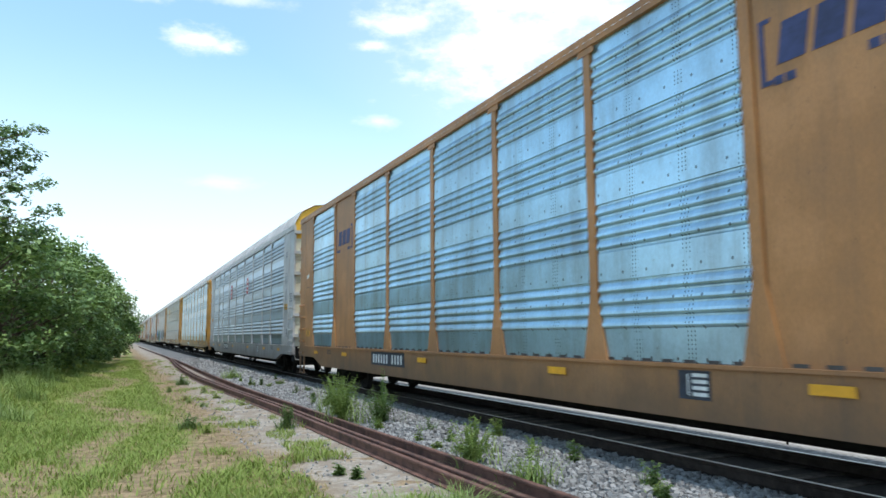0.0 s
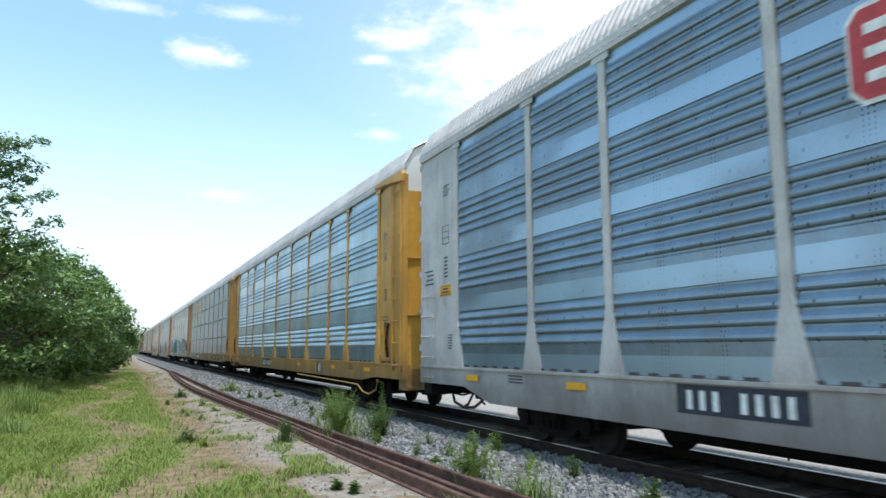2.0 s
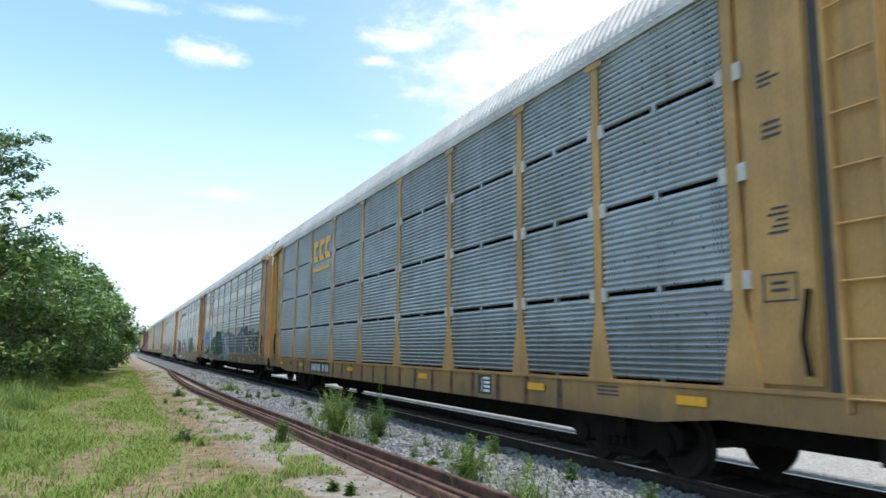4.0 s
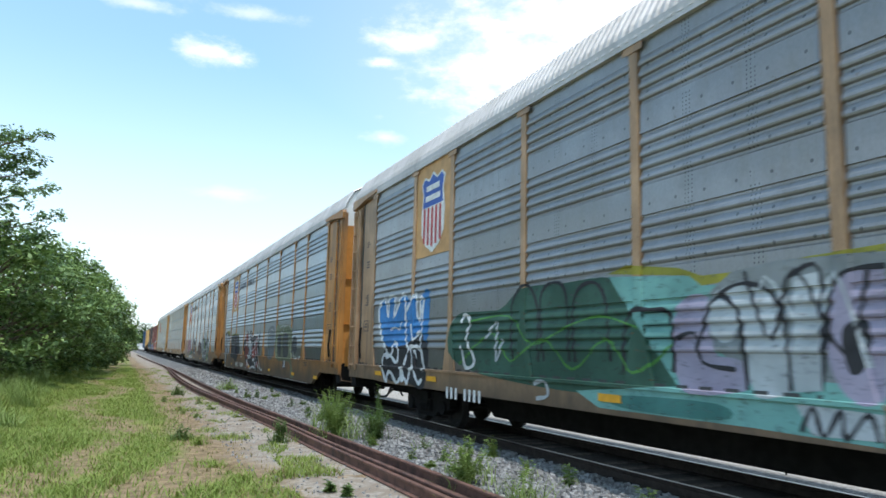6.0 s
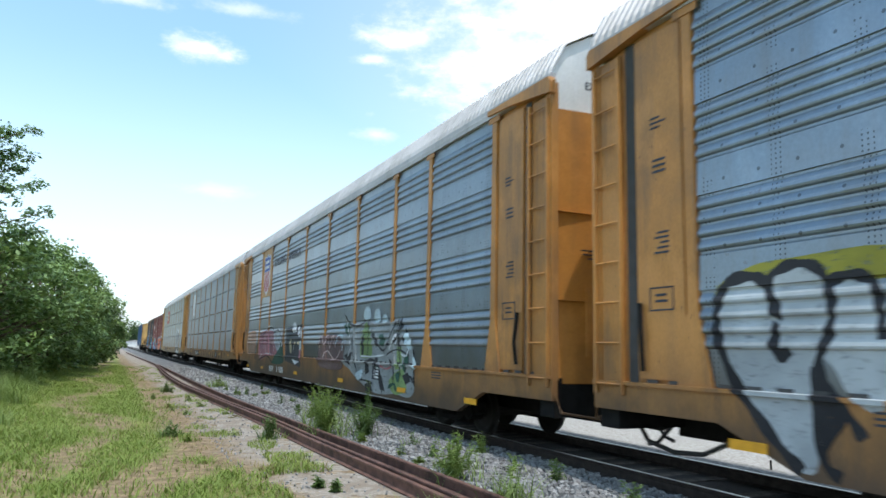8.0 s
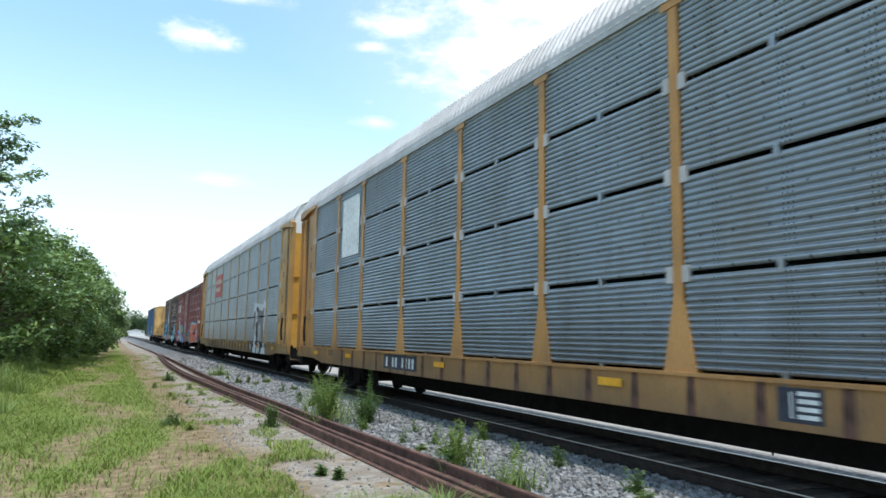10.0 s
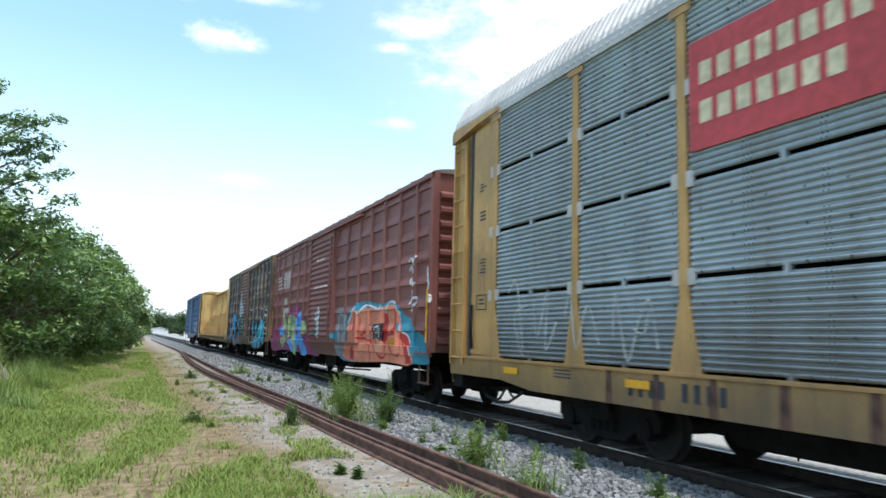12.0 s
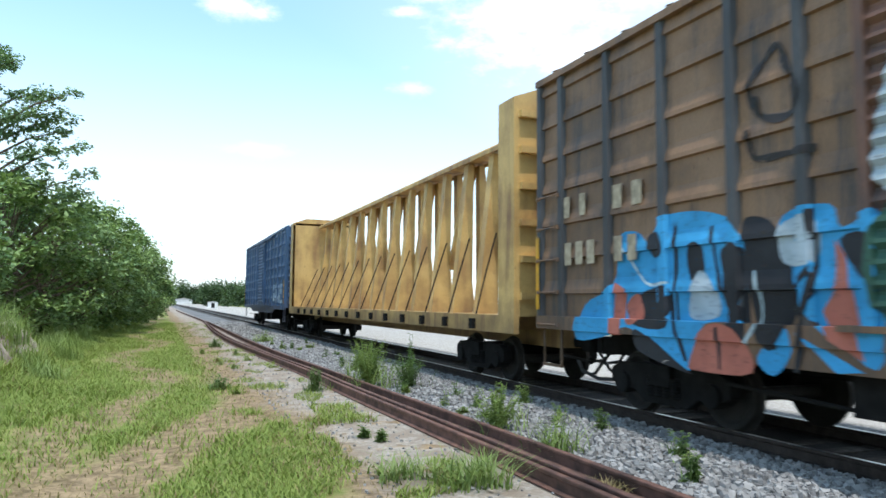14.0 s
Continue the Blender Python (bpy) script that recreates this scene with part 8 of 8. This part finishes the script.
def woody(name, label, category, at, height, width, clumps, per, leaf, mat, seed, base=0.15, group="", trunks=3, airy=False):
    r = random.Random(seed)
    ob = thing(name, label, category, group, at=at)
    heads = []
    for i in range(clumps):
        a, t = r.uniform(0, 6.283), r.random()
        z = height * (base + (1 - base) * t)
        wide = width * (math.sin(math.pi * (0.1 + 0.82 * t)) ** 0.6 if not airy else (1.05 - 0.35 * t) * r.uniform(0.3, 1))
        rad = wide * (0.35 + 0.8 * r.random() ** 0.6)
        heads.append((math.cos(a) * rad, math.sin(a) * rad, z, r.uniform(0.32, 0.62) * width * (0.45 if not airy else 0.3)))
    bm = bmesh.new()
    roots = []
    for i in range(trunks):
        a = r.uniform(0, 6.283)
        top = (math.cos(a) * width * 0.2, math.sin(a) * width * 0.2, height * (0.55 if not airy else 0.92))
        roots.append(top)
        tube(bm, [(math.cos(a) * 0.15 * (trunks > 1), math.sin(a) * 0.15 * (trunks > 1), -0.1), (top[0] * 0.6, top[1] * 0.3, top[2] * 0.45), top], [0.02 * height, 0.014 * height, 0.005 * height], 8)
    for i, (x, y, z, rr) in enumerate(heads[::2]):
        t = roots[i % trunks]
        f = min(0.95, max(0.15, (z - 0.12 * height) / max(t[2], 0.1) * 0.75))
        tube(bm, [(t[0] * f * 0.8, t[1] * f * 0.5, t[2] * f), (x * 0.5, y * 0.5, (t[2] * f + z) * 0.5), (x, y, z)], [0.008 * height, 0.005 * height, 0.002 * height], 5)
    part("trunk", bm, BARK, ob)
    me = soup("crown", *crown(r, heads, leaf, per, 1.0, 0.5))
    me.materials.append(mat)
    c = new("crown", me)
    c.parent = ob
    return ob


BUSH = "dense dark green bush beside the verge"
for i, (x, y, h, w) in enumerate([(-7.0, 25.0, 5.6, 2.6), (-5.4, 31.0, 6.4, 2.7), (-4.6, 36.0, 6.5, 2.7), (-3.7, 41.5, 6.7, 2.6), (-3.0, 47.0, 6.6, 2.6), (-2.2, 53.5, 6.3, 2.5),
                                  (-1.6, 61.0, 5.6, 2.4), (-1.4, 70.0, 5.0, 2.4), (-10.5, 29.0, 6.2, 3.0), (-9.0, 40.0, 6.4, 3.2), (-8.0, 52.0, 6.0, 3.2), (-6.5, 66.0, 5.6, 3.2)]):
    woody("bush", BUSH, "bush", (x, y, rise(x, y)), h, w, 120, 95, 0.23, (LEAF, LEAF_LIGHT)[i % 2], 50 + i, 0.06, "bushes along the verge")


def bough_tree(at, height, boughs, leaf, mat, seed, label):
    """A bare trunk with long boughs that carry flat sprays of leaves; boughs of (dx, dy, dz) tips from the foot."""
    r = random.Random(seed)
    ob = thing("tree", label, "tree", at=at)
    bm = bmesh.new()
    tube(bm, [(0, 0, -0.1), (0.15, 0, height * 0.4), (0.05, 0.1, height * 0.75), (0.25, 0, height)], [0.2, 0.15, 0.09, 0.03], 9)
    heads = []
    for dx, dy, dz in boughs:
        root = Vector((0.1, 0, max(height * 0.35, dz - 0.45 * math.hypot(dx, dy) - 0.3)))
        tip = Vector((dx, dy, dz))
        mid = root.lerp(tip, 0.55) + Vector((0, 0, 0.25))
        tube(bm, [root, mid, tip], [0.06, 0.035, 0.008], 6)
        for k in range(15):
            t = 0.3 + 0.7 * k / 14
            p = (root.lerp(mid, t / 0.55) if t < 0.55 else mid.lerp(tip, (t - 0.55) / 0.45))
            q = p + Vector((r.gauss(0, 0.28), r.gauss(0, 0.3), r.gauss(0, 0.17))) * (1.25 - 0.6 * t)
            tube(bm, [p, q], [0.012, 0.004], 4)
            heads.append((q.x, q.y, q.z, r.uniform(0.16, 0.32)))
    part("trunk", bm, BARK, ob)
    me = soup("crown", *crown(r, heads, leaf, 34, 1.0, 0.6))
    me.materials.append(mat)
    c = new("crown", me)
    c.parent = ob
    return ob


bough_tree((-6.4, 30.5, 0), 10.6, [(3.3, -0.5, 9.7), (2.6, 0.3, 9.1), (2.9, 0.2, 8.35), (3.65, -0.4, 7.75), (2.4, -0.6, 7.4), (3.95, -0.3, 6.65), (3.6, 0.2, 5.95), (2.7, -0.8, 6.3), (2.0, 0.6, 9.8), (1.2, -0.6, 10.6),
                                   (0.6, 0.5, 11.2), (-1.6, 0.4, 10.2), (-2.4, -0.5, 8.8), (-1.8, 0.6, 7.4), (1.6, -0.9, 8.6), (1.4, 0.8, 6.6), (3.0, 0.9, 9.0)], 0.17, LEAF_TREE, 81, "tall airy tree with feathery green boughs above the bushes")

# far woods along the line
r = random.Random(9)
far = []
for i in range(170):
    y = r.uniform(240, 620)
    x = r.uniform(13, 95) * (y / 300) if y < 420 else r.uniform(-30, 180)
    h = r.uniform(6, 11) * (y / 300)
    far += [(x + r.uniform(-4, 4), y, h * q, r.uniform(1.8, 3.4) * (y / 300)) for q in (0.15, 0.35, 0.6, 0.8)]
for i in range(30):
    y = r.uniform(330, 520)
    far += [(r.uniform(-40, -6), y, r.uniform(1, 6), r.uniform(1.8, 3.0)) for q in range(3)]
for i in range(14):
    y = r.uniform(110, 230)
    x = r.uniform(24, 60)
    far += [(x + r.uniform(-2, 2), y, q * r.uniform(3.5, 7.5), r.uniform(1.2, 2.2)) for q in (0.2, 0.5, 0.8)]
for i in range(46):
    y, x, h = r.uniform(440, 480), r.uniform(12, 54), r.uniform(7, 12)
    far += [(x + r.uniform(-2, 2), y, h * q, r.uniform(2.2, 3.4)) for q in (0.15, 0.4, 0.65, 0.85)]
me = soup("far_woods", *crown(r, far, 1.15, 110, 1.0))
me.materials.append(LEAF_FAR)
tagged(new("far_woods", me), "distant line of green trees along the railway", "woods", kind="stuff")


def mast(x, y, h):
    ob = thing("signal_mast", "slender grey mast far off beside the line", "mast", "masts beside the line", at=(x, y, 0))
    part("pole", tube(bmesh.new(), [(0, 0, 0), (0, 0, h)], [0.16, 0.08], 8), TREAD, ob)
    part("crossarm", boxed((-0.9, 0.9, -0.06, 0.06, h - 0.8, h - 0.66)), TREAD, ob)


mast(25.0, 300.0, 12.0)
mast(30.0, 310.0, 12.5)
mast(6.0, 330.0, 7.5)
stake = thing("marker_stake", "thin dark stake standing in the pale yard", "stake", at=(9.45, 8.0, 0))
part("post", tube(bmesh.new(), [(0, 0, 0), (0, 0, 0.22)], 0.018, 6), DARK, stake)
shed = thing("distant_shed", "small white shed far off at the end of the line", "shed", at=(13.5, 430.0, 0))
part("wall", boxed((-4.5, 4.5, -3, 3, 0, 2.6)), WHITE, shed)
part("roof", prism(bmesh.new(), [(-4.8, 2.6), (4.8, 2.6), (0, 3.6)], -3.3, 3.3, "y"), ROOF, shed)
hut = thing("equipment_hut", "small pale metal equipment hut beside the line", "hut", at=(13.0, 190.0, 0))
part("body", boxed((-1.2, 1.2, -0.9, 0.9, 0, 1.5)), WHITE, hut)
part("roof", prism(bmesh.new(), [(-1.3, 1.5), (1.3, 1.5), (1.3, 1.58), (0, 1.72), (-1.3, 1.58)], -1.0, 1.0, "y"), ROOF, hut)
part("door", boxed((-0.4, 0.4, -0.93, -0.9, 0.1, 1.35)), TREAD, hut)

# ---- ballast and ties ----


def stones(rng, count, region, size):
    base = np.array([(x, y, z) for x in (-1, 1) for y in (-1, 1) for z in (-1, 1)], float)
    quads = np.array([(0, 1, 3, 2), (4, 6, 7, 5), (0, 4, 5, 1), (2, 3, 7, 6), (0, 2, 6, 4), (1, 5, 7, 3)])
    verts, faces = [], []
    x0, x1, y0, y1 = region
    for i in range(count):
        y = y0 + (y1 - y0) * rng.random() ** 1.5
        x = x0 + (x1 - x0) * (rng.random() if rng.random() < 0.9 else rng.random() ** 3)
        s = size * rng.uniform(0.55, 1.35)
        p = base * np.random.uniform(0.45, 1.0, (8, 3)) * s
        a, b = rng.uniform(0, 6.283), rng.uniform(-0.7, 0.7)
        ca, sa, cb, sb = math.cos(a), math.sin(a), math.cos(b), math.sin(b)
        p = p @ np.array([[ca, -sa * cb, sa * sb], [sa, ca * cb, -ca * sb], [0, sb, cb]])
        p += (x, y, rise(x, y) + s * 0.35)
        k = len(verts)
        verts += p.tolist()
        faces += (quads + k).tolist()
    return verts, faces


rng = random.Random(12)
v1, f1 = stones(rng, 15000, (4.2, 6.4, 3.5, 27.0), 0.032)
v2, f2 = stones(rng, 3500, (4.0, 6.4, 27.0, 60.0), 0.05)
v3, f3 = stones(rng, 900, (1.9, 4.2, 4.5, 24.0), 0.017)
for vv, ff in ((v2, f2), (v3, f3)):
    k = len(v1)
    v1 += vv
    f1 += [[i + k for i in q] for q in ff]
me = soup("ballast_stones", v1, f1)
me.materials.append(STONE)
tagged(new("ballast_stones", me), "grey crushed-rock ballast stones beside the track", "ballast", kind="stuff")

rng = random.Random(3)
tie = shared("tie", lambda: boxed((-1.36, 1.36, -0.115, 0.115, -0.13, 0.0)))
for i in range(240):
    y = 1.0 + 0.51 * i
    ob = part("tie", tie, TIMBER, track, at=(TRACK_X + rng.uniform(-0.05, 0.05), y, RAIL_Z - 0.158 + rng.uniform(-0.012, 0.006)))
    ob.rotation_euler = (0, 0, rng.uniform(-0.02, 0.02))
bm = bmesh.new()
for i in range(350):
    y = 1.0 + 0.51 * (240 + i)
    box(bm, TRACK_X - 1.3, TRACK_X + 1.3, y - 0.115, y + 0.115, RAIL_Z - 0.29, RAIL_Z - 0.16)
tagged(part("tie", bm, TIMBER, track), kind="stuff")


def motions():
    """The train rolls past at a steady pace and its wheels turn with it."""
    for car, y in CARS:
        walk(car, [(t, pose(TRACK_X, y - SPEED * t, RAIL_Z)) for t in range(15)])
    turn = math.degrees(SPEED / WHEEL_R)
    for w in WHEELS:
        x, y, z = w.location
        walk(w, [(k / FPS, pose(x, y, z, turn * k / FPS)) for k in range(14 * FPS + 1)])


motions()
